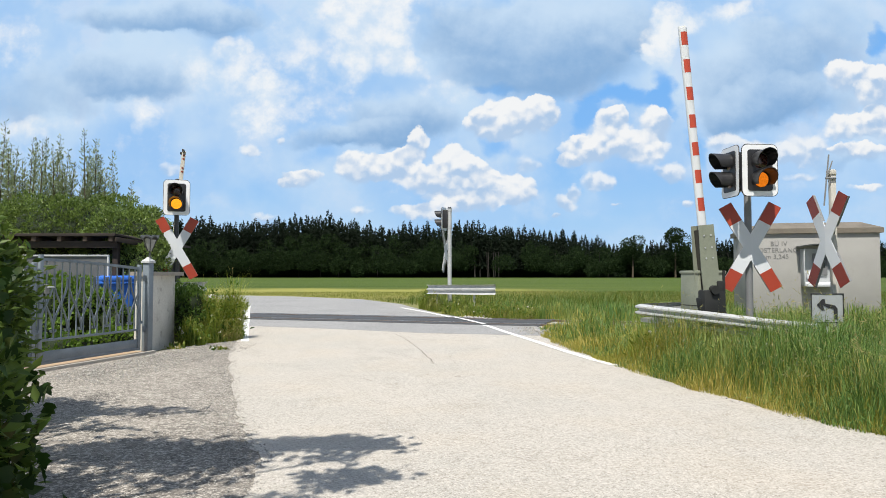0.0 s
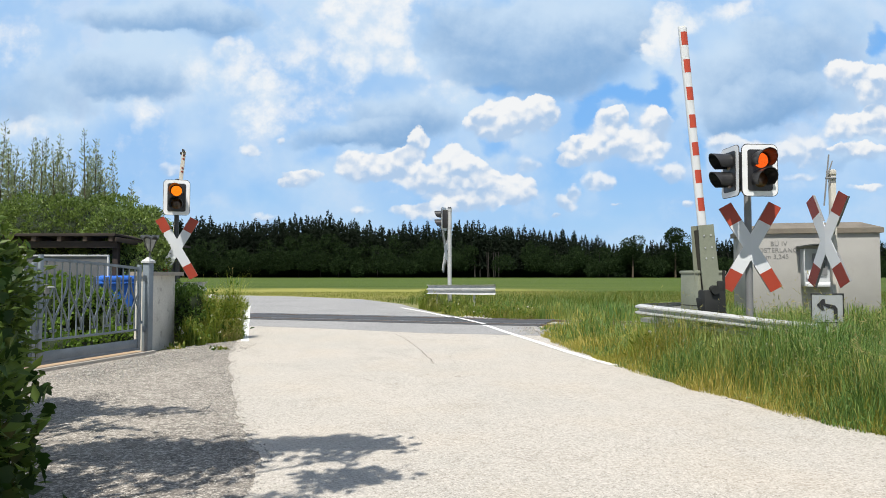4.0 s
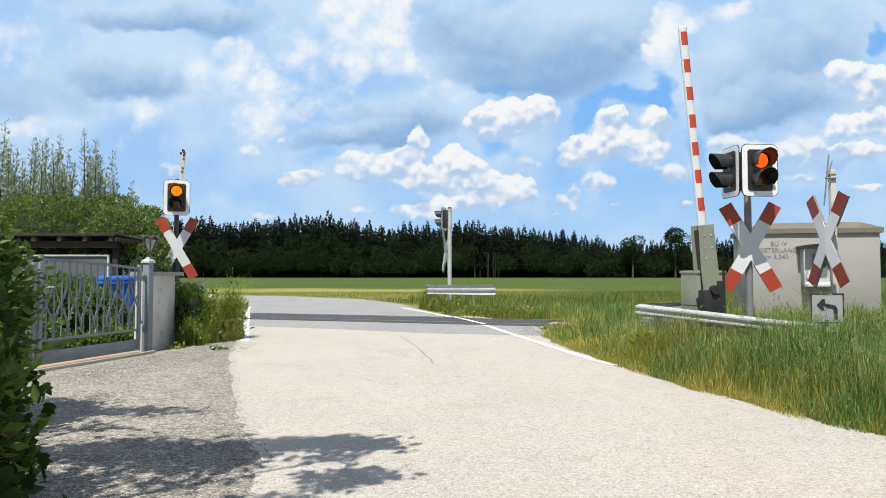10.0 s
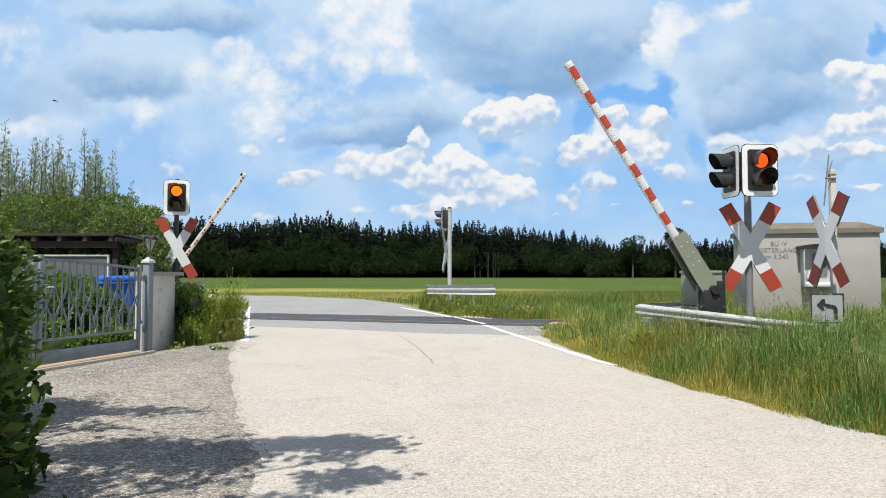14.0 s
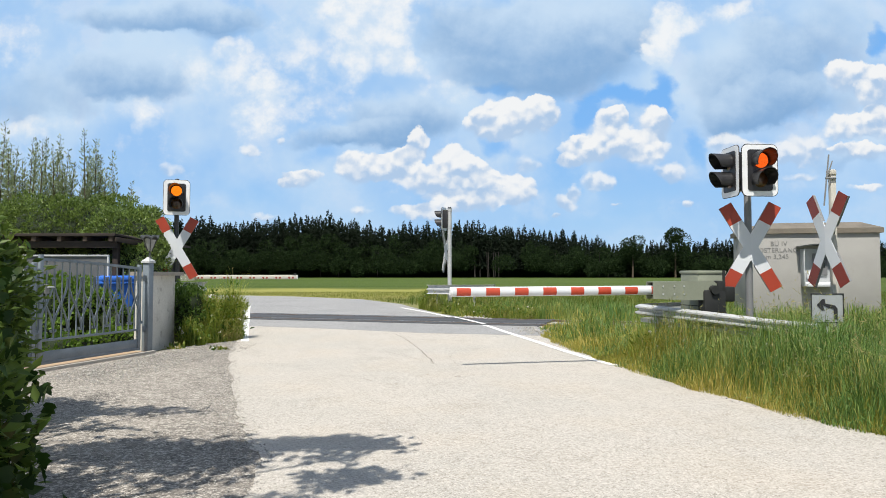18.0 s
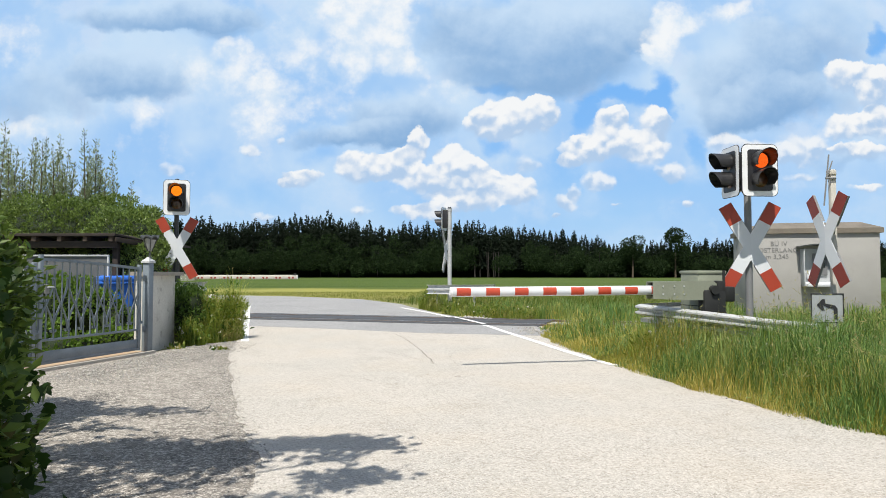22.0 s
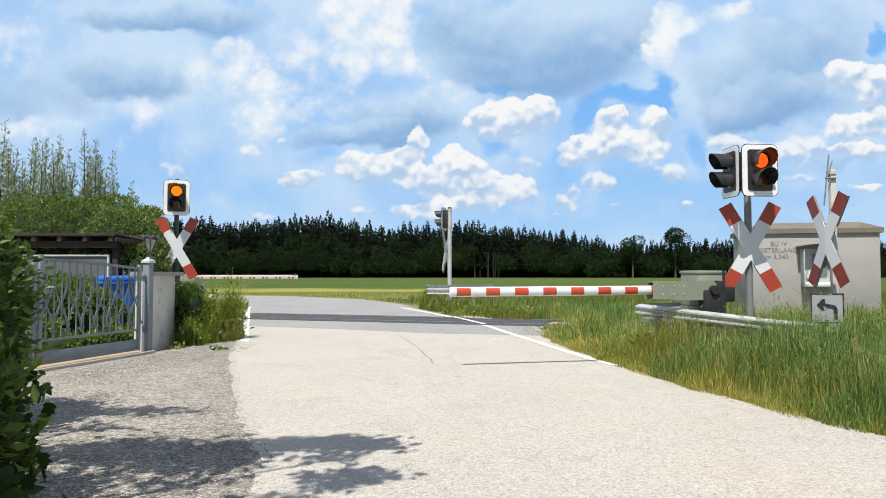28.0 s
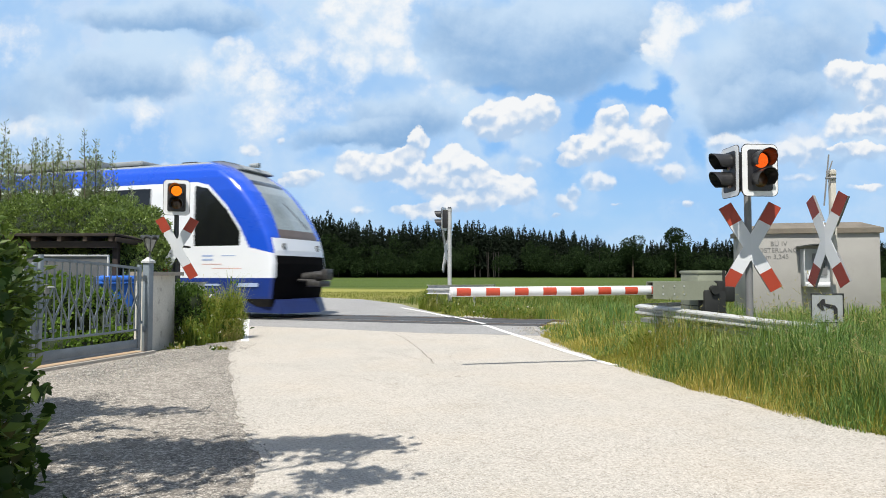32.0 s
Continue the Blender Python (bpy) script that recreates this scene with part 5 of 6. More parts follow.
# near-black green: the shade between the leaves is put into this colour
M["heart"] = mat("hedge_inner_shade", (0.014, 0.026, 0.006), (0.008, 0.014, 0.004), rough=0.95, scale=9, bump=0.6)

bush("clipped_hedge", "large rounded clipped hedge with small green leaves behind the gate",
     [((-8.0, 14.6, 1.55), (1.9, 1.2, 1.28)), ((-6.64, 14.3, 1.38), (0.94, 0.9, 1.16)), ((-10.2, 14.8, 1.5), (1.6, 1.1, 1.2)), ((-5.72, 12.75, 0.90), (0.50, 0.45, 0.90)), ((-6.20, 13.2, 1.32), (0.86, 0.65, 1.10))], 0.044, 118000, M["hedge"], deep=0.13)
bush("garden_shrub", "leafy green shrubs inside the garden behind the gate", [((-6.6, 10.9, 0.5), (0.7, 0.45, 0.62)), ((-6.05, 11.3, 0.42), (0.42, 0.35, 0.55)), ((-5.42, 11.4, 0.28), (0.20, 0.3, 0.36)), ((-7.4, 10.6, 0.6), (0.7, 0.5, 0.72)), ((-6.0, 9.7, 0.22), (0.5, 0.6, 0.34)), ((-5.35, 9.7, 0.10), (0.32, 0.6, 0.24)), ((-5.1, 10.5, 0.12), (0.30, 0.45, 0.26)), ((-5.6, 11.35, 0.42), (0.26, 0.22, 0.46)), ((-6.3, 11.5, 0.5), (0.5, 0.3, 0.62))],
     0.065, 19000, M["gardenleaf"], "shrub")

bush("wayside_shrub", "small dark leafy shrub against the end of the garden wall", [((-4.36, 11.72, 0.42), (0.26, 0.36, 0.50)), ((-4.7, 12.25, 0.45), (0.35, 0.4, 0.52))], 0.055, 5200, M["wallshrub"], "shrub", deep=0.10)


def shoots():
    th = thing("willow_shrub", "tall upright leafy shoots rising behind the clipped hedge", "shrub", pose(-8.8, 15.6, 0))
    lots = []
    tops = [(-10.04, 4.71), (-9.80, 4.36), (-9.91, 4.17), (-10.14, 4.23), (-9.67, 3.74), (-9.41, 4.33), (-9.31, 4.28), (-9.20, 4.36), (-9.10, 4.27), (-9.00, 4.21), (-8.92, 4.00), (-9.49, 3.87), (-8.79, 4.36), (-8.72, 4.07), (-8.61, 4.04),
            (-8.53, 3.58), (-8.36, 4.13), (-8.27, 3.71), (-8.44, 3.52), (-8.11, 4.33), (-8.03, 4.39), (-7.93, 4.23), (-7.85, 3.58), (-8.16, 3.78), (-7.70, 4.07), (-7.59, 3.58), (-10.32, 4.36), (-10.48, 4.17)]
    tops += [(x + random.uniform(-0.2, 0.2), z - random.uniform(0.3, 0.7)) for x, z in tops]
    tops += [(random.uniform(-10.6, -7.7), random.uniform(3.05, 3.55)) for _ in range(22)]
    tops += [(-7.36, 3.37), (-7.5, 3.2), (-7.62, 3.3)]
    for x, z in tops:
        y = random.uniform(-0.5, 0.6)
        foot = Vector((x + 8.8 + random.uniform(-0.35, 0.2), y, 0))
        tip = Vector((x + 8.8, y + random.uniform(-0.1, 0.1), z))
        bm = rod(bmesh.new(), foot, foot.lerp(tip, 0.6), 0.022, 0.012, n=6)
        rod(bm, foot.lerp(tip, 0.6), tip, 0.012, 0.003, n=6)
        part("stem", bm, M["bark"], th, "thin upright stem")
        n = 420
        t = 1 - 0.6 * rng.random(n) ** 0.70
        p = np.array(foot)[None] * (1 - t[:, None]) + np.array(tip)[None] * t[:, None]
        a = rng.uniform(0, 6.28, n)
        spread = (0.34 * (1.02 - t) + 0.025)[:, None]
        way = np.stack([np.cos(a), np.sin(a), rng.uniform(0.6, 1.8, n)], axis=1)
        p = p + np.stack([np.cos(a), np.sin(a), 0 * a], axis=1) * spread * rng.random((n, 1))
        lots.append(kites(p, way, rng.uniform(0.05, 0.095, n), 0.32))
    v, f = join(*lots)
    leaves = new("foliage", sheet("foliage", v, f, M["shoot"]))
    leaves.parent = th


shoots()


def big_leaf(bm, m, size, lobes=False):
    """A broad pointed leaf, folded along its rib."""
    pts = [(0, 0), (0.20, 0.10), (0.33, 0.32), (0.29, 0.55), (0.15, 0.80), (0, 1.0)]
    if lobes:
        pts = [(0, 0), (0.26, 0.04), (0.42, 0.26), (0.27, 0.36), (0.40, 0.62), (0.20, 0.66), (0.12, 0.86), (0, 1.05)]
    rib = [bm.verts.new(m @ Vector((0, y * size, -0.06 * size * y * y))) for x, y in pts]
    for s in (-1, 1):
        edge = [rib[0]] + [bm.verts.new(m @ Vector((s * x * size, y * size, 0.14 * size * x - 0.10 * size * y * y))) for x, y in pts[1:-1]] + [rib[-1]]
        for i in range(len(pts) - 1):
            vs = list(dict.fromkeys((rib[i], rib[i + 1], edge[i + 1], edge[i])))
            if len(vs) > 2:
                bm.faces.new(vs if s > 0 else vs[::-1])


def near_hedge():
    """The hedge at the driveway's side: a coat of kite leaves, and larger creeper leaves hanging out of it."""
    o = np.array((-3.4, 4.4, 0.0))
    th = thing("near_hedge", "dense dark green hedge close beside the driveway", "hedge", pose(*o))
    mounds = (((-3.90, 4.75, 0.72), (0.70, 0.95, 0.78), 7000), ((-3.40, 3.5, 0.60), (0.60, 0.70, 0.66), 4500), ((-3.1, 2.4, 0.7), (0.9, 0.8, 0.8), 2500), ((-3.90, 5.1, 1.02), (0.66, 0.6, 0.56), 4200), ((-2.52, 3.25, 0.34), (0.46, 0.42, 0.48), 2600))
    lots = []
    for c, r, n in mounds:
        p, d = on_mound(n, c - o, r, -0.9)
        p -= d * (rng.random((len(p), 1)) ** 1.4) * 0.24
        p += rng.normal(0, 0.045, p.shape)
        way = d * 0.7 + rng.normal(0, 0.6, (len(p), 3)) + (0, 0, 0.1)
        lots.append(kites(p, way, rng.uniform(0.06, 0.125, len(p)), 0.42))
    v, f = join(*lots)
    leaves = new("foliage", sheet("foliage", v, f, M["near"]))
    leaves.parent = th
    # solid core, coloured as the shade behind the outer leaves
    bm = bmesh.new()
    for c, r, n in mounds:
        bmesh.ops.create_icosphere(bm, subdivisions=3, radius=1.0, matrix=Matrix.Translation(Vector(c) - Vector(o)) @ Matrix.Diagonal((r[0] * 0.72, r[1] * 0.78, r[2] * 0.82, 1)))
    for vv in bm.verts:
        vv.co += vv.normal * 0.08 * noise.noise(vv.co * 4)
    part("inner_mass", bm, M["heart"], th, "dark solid standing in for the shade inside the hedge")
    for _ in range(14):
        q = Vector((random.uniform(-0.9, -0.3), random.uniform(-0.6, 0.6), 0))
        part("stem", rod(bmesh.new(), q, (q.x * 1.1, q.y, random.uniform(0.6, 1.2)), 0.02, 0.008, n=6), M["bark"], th)
    # creeper sprays that reach out over the drive
    for x, y, z, n in ((-2.20, 3.6, 0.62, 9), (-2.16, 3.5, 0.46, 9), (-2.13, 3.4, 0.32, 8), (-2.14, 3.3, 0.20, 8), (-2.36, 3.7, 0.80, 7), (-2.48, 3.9, 0.98, 7), (-1.98, 3.15, 0.14, 8), (-1.88, 3.1, 0.17, 4), (-2.2, 3.0, 0.1, 9), (-2.62, 4.2, 1.15, 6), (-2.05, 3.3, 0.30, 9), (-2.0, 3.2, 0.20, 9), (-1.95, 3.2, 0.10, 9), (-2.1, 3.4, 0.52, 8), (-1.78, 3.1, 0.10, 5)):
        bm = bmesh.new()
        x, y = x - o[0], y - o[1]
        rod(bm, (x - 0.4, y, max(z - 0.1, 0.02)), (x - 0.02, y, z), 0.006, 0.003, n=6)
        for i in range(n):
            s = random.uniform(0.07, 0.115)
            m = pose(x + random.uniform(-0.16, 0.07), y + random.uniform(-0.15, 0.15), z + random.uniform(-0.08, 0.08), random.uniform(-125, -55), random.uniform(-30, 30), random.uniform(-60, 60))
            big_leaf(bm, m, s, lobes=True)
        part("creeper_spray", bm, M["creeper"], th, "spray of broad lobed creeper leaves")


near_hedge()


def overhang():
    """The tree behind the hedge, whose boughs shade the drive."""
    th = thing("garden_tree", "broadleaf tree behind the hedge whose boughs shade the driveway", "tree", pose(-4.6, 0.4, 0))
    bm = bmesh.new()
    rod(bm, (0, 0, -0.05), (0.1, 0.1, 2.6), 0.16, 0.11, n=12)
    limbs = [((0.1, 0.1, 2.5), (2.35, 2.00, 3.75)), ((0.1, 0.1, 2.6), (3.45, 2.00, 3.75)), ((0.1, 0.1, 2.6), (-1.0, 0.6, 4.0)), ((0.1, 0.1, 2.4), (1.35, 3.10, 3.65)), ((0.1, 0.1, 2.6), (0.4, -1.4, 4.0)), ((2.35, 2.00, 3.75), (3.25, 2.10, 3.85))]
    for a, b in limbs:
        rod(bm, a, b, 0.035, 0.010, n=8)
    part("trunk", bm, M["bark"], th, "brown trunk with limbs")
    lots = []
    clumps = [((0.8, 0.9, 3.6), (1.2, 0.5, 0.5), 260), ((-0.9, 0.6, 4.1), (1.3, 1.0, 0.8), 700), ((0.4, -1.2, 4.2), (1.4, 1.0, 0.8), 700)]
    # boughs low over the drive, by the spot that each one shades
    for gx, gy, rx, ry, n in ((-1.95, 4.62, 0.52, 0.16, 480), (-1.46, 4.40, 0.28, 0.22, 420), (-2.25, 4.45, 0.36, 0.20, 230), (-1.6, 4.15, 0.40, 0.13, 200), (-1.35, 4.60, 0.22, 0.18, 150), (-1.0, 4.64, 0.35, 0.12, 270),
                              (-0.72, 4.76, 0.26, 0.10, 180), (-0.55, 4.60, 0.28, 0.09, 230), (-0.75, 4.32, 0.24, 0.06, 60), (-0.52, 3.92, 0.24, 0.10, 170), (-0.62, 3.72, 0.16, 0.07, 50), (-2.7, 5.80, 0.55, 0.12, 190),
                              (-3.1, 5.66, 0.4, 0.16, 130), (-1.5, 3.82, 0.28, 0.09, 60), (-2.05, 3.85, 0.25, 0.1, 60), (-0.95, 3.5, 0.3, 0.06, 50), (-2.6, 5.15, 0.4, 0.07, 70), (-2.8, 4.3, 0.3, 0.25, 160), (-2.45, 3.5, 0.5, 0.4, 900), (-2.1, 3.3, 0.35, 0.35, 700), (-2.95, 4.0, 0.5, 0.4, 700), (-1.9, 4.35, 0.55, 0.16, 260), (-2.2, 4.6, 0.3, 0.14, 160)):
        z = 3.75 + 0.2 * math.sin(gx * 5)
        k = z / math.tan(SUN_EL)
        clumps.append(((gx - k * math.sin(SUN_AZ) + 4.6, gy - k * math.cos(SUN_AZ) - 0.4, z), (rx, ry, 0.16), n))
    for c, r, n in clumps:
        p = np.asarray(c) + rng.normal(0, 0.55, (n, 3)) * r
        lots.append(kites(p, rng.normal(0, 1, (n, 3)) + (0.3, 0.3, -0.3), rng.uniform(0.08, 0.15, n), 0.6))
    v, f = join(*lots)
    crown = new("crown", sheet("crown", v, f, M["near"]))
    crown.parent = th


overhang()


# ---------------------------------------------------------------- grass
def right_edge_x(y):
    pts = RIGHT_EDGE[::6] + [(1.98, 13.4), (2.15, 14.6), (2.4, 15.6), (2.45, 16.9), (1.75, 17.3), (1.15, 17.6), (0.75, 18.4), (0.30, 19.5), (-0.22, 21.3), (-0.72, 22.7), (-1.05, 26)]
    ys, xs = [p[1] for p in pts], [p[0] for p in pts]
    return np.interp(y, ys, xs)


def on_track(x, y):
    return np.abs((x - LINE.x) * ACROSS.x + (y - LINE.y) * ACROSS.y)


def verge():
    lots, dry, seeds = [], [], []
    for y0, y1, wide, per, tall, bw in ((3.2, 6.5, 5.5, 2300, 0.56, 0.0052), (6.5, 10.0, 7.5, 1600, 0.62, 0.0062), (10.0, 14.0, 11.0, 520, 0.46, 0.011), (14.0, 20.0, 16.0, 330, 0.62, 0.013)):
        n = int((y1 - y0) * wide * per)
        y = rng.uniform(y0, y1, n)
        off = wide * rng.random(n) ** 1.25
        x = right_edge_x(y) - 0.05 + 0.07 * np.sin(y * 5.3) * np.sin(y * 2.1) + off
        clump = np.sin(x * 3.1 + y * 1.3) * np.sin(y * 2.7 - x * 1.1)
        keep = (on_track(x, y) > 1.12) & (rng.random(n) < 0.72 + 0.28 * clump) & ~((np.abs(x - 8.0 - 1.7) < 2) & (y > 17.4))
        x, y, off, clump = x[keep], y[keep], off[keep], clump[keep]
        h = tall * np.clip(0.15 + off * 1.35, 0.14, 1.0) * (1 + 0.28 * clump)
        h *= np.where(y > 9.2, 0.68, 1.0)
        pos = np.stack([x, y, np.full_like(x, -0.03)], axis=1)
        near_end = np.clip((y - 7.5) / 3.0, 0, 1)
        edge = rng.random(len(off)) < 1.0 * np.exp(-((off / (0.55 + 1.25 * near_end)) ** 2)) * (0.62 + 0.38 * np.sin(x * 2.3 + y * 3.1))
        lots.append(blades(pos[~edge], h[~edge], 0.34, bw))
        if y0 < 10:
            q, hq = pos[~edge][::3].copy(), h[~edge][::3]
            q[:, 2] += hq * rng.uniform(0.35, 0.95, len(q))
            lots.append(kites(q, rng.normal(0, 0.8, q.shape) + (0, 0, 0.5), rng.uniform(0.025, 0.07, len(q)), 0.12))
        if edge.any():
            dry.append(blades(pos[edge], h[edge] * 0.9, 0.6, bw))
        pick = rng.random(len(x)) < (0.05 if y0 < 10 else 0.02)
        pick &= off > 0.35
        st = pos[pick]
        hs = h[pick] * rng.uniform(1.05, 1.45, pick.sum())
        sv, sf = blades(st, hs, 0.22, bw * 0.4)
        tips = sv.reshape(-1, 7, 3)[:, 6]
        back = tips - sv.reshape(-1, 7, 3)[:, 4:6].mean(axis=1)
        seeds.append((sv, sf))
        for _ in range(3):
            seeds.append(kites(tips - back * rng.uniform(0.0, 0.6, (len(tips), 1)), back + rng.normal(0, 0.05, back.shape), rng.uniform(0.025, 0.06, len(tips)), 0.16))
    # short straw-coloured fringe on the road's very edge
    n = 4500
    y = rng.uniform(3.0, 13.0, n)
    off = np.abs(rng.normal(0, 0.11, n)) * (0.55 + 0.45 * np.sin(y * 3.7) * np.sin(y * 1.3 + 1))
    x = right_edge_x(y) - 0.07 + 0.05 * np.sin(y * 5.3) + off
    dry.append(blades(np.stack([x, y, np.full(n, -0.02)], axis=1), 0.04 + off * 0.6 + 0.05 * rng.random(n), 0.7, 0.004))
    tagged(new("verge_grass", sheet("verge_grass", *join(*lots), M["grass"])), "tall green meadow grass along the road", "grass", kind="stuff")
    tagged(new("dry_grass", sheet("dry_grass", *join(*dry), M["drygrass"])), "yellowed grass at the road edge", "grass", kind="stuff")
    tagged(new("grass_seed_heads", sheet("grass_seed_heads", *join(*seeds), M["seed"])), "pale grass stems with seed heads", "grass", kind="stuff")


def far_meadow():
    lots, pale = [], []
    for y0, y1, per, tall, bw in ((20, 30, 90, 0.46, 0.013), (30, 46, 60, 0.17, 0.018)):
        x0, x1 = -0.72 * y1, 0.72 * y1
        n = int((x1 - x0) * (y1 - y0) * per)
        x, y = rng.uniform(x0, x1, n), rng.uniform(y0, y1, n)
        left = np.interp(y, [20, 25.6, 30, 35, 44, 56], [-5.7, -7.3, -11, -26, -60, -90])
        far_edge = np.interp(x, [-60, -26, -11.9, -8, -3.85, -1.25, 3.0], [56.5, 44.5, 38.9, 36.9, 32.7, 26.6, 26.6])
        on_road = (y < far_edge) & (x > left) & (x < right_edge_x(y) + 0.12)
        keep = ~on_road & (on_track(x, y) > 1.2) & ~((np.abs(x - 9.8) < 2.2) & (y < 21))
        x, y = x[keep], y[keep]
        h = np.where(x < -1.5, 0.6, 1.0) * tall * (1 + 0.3 * np.sin(x * 0.9) * np.sin(y * 0.7))
        pos = np.stack([x, y, np.full_like(x, -0.03)], axis=1)
        dry = (y0 >= 30) & (x + rng.normal(0, 2.0, len(x)) < 9)
        lots.append(blades(pos[~dry], h[~dry], 0.4, bw))
        if dry.any():
            pale.append(blades(pos[dry], h[dry], 0.4, bw))
    tagged(new("meadow_grass", sheet("meadow_grass", *join(*lots), M["meadow"])), "meadow grass between the line and the field", "grass", kind="stuff")
    tagged(new("ripe_grass", sheet("ripe_grass", *join(*pale), M["ripe"])), "yellowish ripe grass before the field", "grass", kind="stuff")


M["ripe"] = leafy("ripe_blade", (0.13, 0.16, 0.035), (0.27, 0.29, 0.08), dry=(0.34, 0.31, 0.12), through_it=0.4, patch=0.2)
M["meadow"] = leafy("meadow_blade", (0.055, 0.11, 0.016), (0.15, 0.21, 0.04), dry=(0.24, 0.22, 0.05), through_it=0.35, patch=0.15)
verge()
far_meadow()


M["weedgrass"] = leafy("weed_blade", (0.11, 0.18, 0.02), (0.34, 0.40, 0.07), dry=(0.44, 0.37, 0.15), through_it=0.45, patch=2.5)


def weeds(label, areas, name="weed_clump", leaf_share=1.0):
    """Mixed weeds: blades, leafy stems and a few pale blossoms."""
    th = thing(name, label, "weeds", pose(areas[0][0], areas[0][1], 0), "weeds")
    gl, wl, pl = [], [], []
    o = np.array((areas[0][0], areas[0][1], 0))
    for x, y, r, h, n in areas:
        a, k = rng.uniform(0, 6.28, n), np.sqrt(rng.random(n)) * r
        p = np.stack([x + np.cos(a) * k, y + np.sin(a) * k, np.full(n, -0.03)], axis=1) - o
        hh = h * (1.05 - 0.55 * (k / r) ** 2) * (0.82 + 0.34 * np.sin((p[:, 0] + o[0]) * 9 + 1) * np.sin((p[:, 1] + o[1]) * 7))
        gl.append(blades(np.concatenate([p, p + rng.normal(0, 0.03, p.shape) * (1, 1, 0)]), np.concatenate([hh, hh * 0.8]), 0.32, 0.007))
        m = int(n * leaf_share)
        t = rng.random(m) ** 0.7
        q = p[:m].copy()
        q[:, 2] += hh[:m] * t * 0.85
        q[:, :2] += rng.normal(0, 0.05, (m, 2))
        wl.append(kites(q, rng.normal(0, 0.7, (m, 3)) + (0, 0, 0.5), rng.uniform(0.05, 0.11, m), 0.4))
        c = max(2, n // 90)
        q = p[:c].copy()
        q[:, 2] = hh[:c] * rng.uniform(0.35, 0.8, c)
        q[:, 1] -= 0.08
        for _ in range(5):
            pl.append(kites(q + rng.normal(0, 0.008, q.shape), rng.normal(0, 1, (c, 3)), np.full(c, 0.035), 0.8))
    for nm, lots, mt in (("grass_tuft", gl, M["weedgrass"]), ("leafage", wl, M["weed"]), ("blossom", pl, M["petal"])):
        ob = tagged(new(nm, sheet(nm, *join(*lots), mt)), kind="stuff")
        ob.parent = th


weeds("tangled weeds and grass at the foot of the garden wall", [(-3.84, 12.25, 0.24, 1.18, 560), (-4.0, 11.8, 0.22, 1.0, 420), (-4.16, 11.3, 0.2, 0.72, 380), (-3.98, 12.1, 0.34, 1.15, 800), (-4.3, 12.3, 0.42, 1.1, 800), (-4.5, 12.8, 0.45, 1.0, 900), (-5.1, 13.0, 0.6, 0.9, 700), (-4.75, 13.6, 0.3, 0.6, 300), (-5.6, 14.6, 0.8, 1.0, 900), (-6.5, 16.2, 0.8, 1.0, 700)])
weeds("tall weeds near the far signal post", [(-0.55, 23.2, 0.28, 1.1, 320), (-0.2, 22.3, 0.3, 0.7, 260), (0.35, 20.6, 0.4, 0.6, 260), (0.95, 19.2, 0.4, 0.55, 260), (1.3, 18.3, 0.4, 0.55, 300), (2.1, 17.8, 0.5, 0.55, 320)])
weeds("grass growing along the garden wall and gate", [(-4.2, 10.75, 0.12, 0.10, 60), (-3.45, 10.5, 0.10, 0.10, 60), (-4.35, 13.1, 0.28, 0.35, 220), (-4.05, 12.35, 0.2, 0.25, 160), (-4.6, 14.2, 0.25, 0.3, 160)])
weeds("tall grass round the barrier drive and signal post", [(2.68, 8.8, 0.26, 0.62, 500), (2.85, 8.75, 0.26, 0.62, 500), (3.1, 8.45, 0.35, 0.58, 600), (3.3, 8.7, 0.5, 0.55, 420), (4.1, 8.6, 0.7, 0.60, 700), (5.0, 8.2, 0.8, 0.65, 800), (5.9, 8.6, 0.9, 0.65, 700), (3.9, 7.3, 0.7, 0.65, 600), (2.98, 8.8, 0.32, 0.52, 420), (2.72, 8.95, 0.22, 0.42, 260), (3.5, 8.15, 0.6, 0.52, 600)], leaf_share=0.15)


# ---------------------------------------------------------------- woods
def spruce(h, r, n=640):
    """A conifer: whorls of drooping sprays round a leader, narrowing to a spire."""
    t = 1 - rng.random(n) ** 0.62 * 0.80
    a = rng.uniform(0, 2 * np.pi, n)
    reach = r * np.clip(1 - t, 0, 1) ** 0.80 * rng.uniform(0.05, 1.0, n)
    p = np.stack([np.cos(a) * reach, np.sin(a) * reach, t * h - reach * 0.22], axis=1)
    way = np.stack([np.cos(a), np.sin(a), rng.uniform(-0.7, 0.0, n)], axis=1)
    v, f = kites(p, way, np.clip(2.2 * (1 - t) + 0.55, 0.55, 1.35), 0.7, 0.1)
    lead = kites(np.array([[0, 0, h * 0.93], [0.1, 0, h * 0.90], [-0.1, 0.1, h * 0.89]]), np.array([[0, 0, 1.0], [0.06, 0, 1.0], [-0.08, 0, 1.0]]), np.array([h * 0.08, h * 0.07, h * 0.06]), 0.25)
    return join((v, f), lead)


def broad(h, r, n=420):
    """A crown of several leafy bosses, wider than it is deep."""
    lots = []
    for k in range(9):
        c = rng.normal(size=3)
        c /= np.linalg.norm(c)
        c = c * (r * 0.55, r * 0.55, h * 0.27) + (0, 0, h * 0.58)
        d = rng.normal(size=(n // 9, 3))
        d /= np.linalg.norm(d, axis=1, keepdims=True)
        s = rng.uniform(0.45, 0.75) * r
        p = c + d * (s, s, s * 0.85) * (0.7 + 0.35 * rng.random((len(d), 1)))
        lots.append(kites(p, d + rng.normal(0, 0.5, d.shape) + (0, 0, 0.2), rng.uniform(0.35, 0.85, len(d)), 0.7))
    return join(*lots)


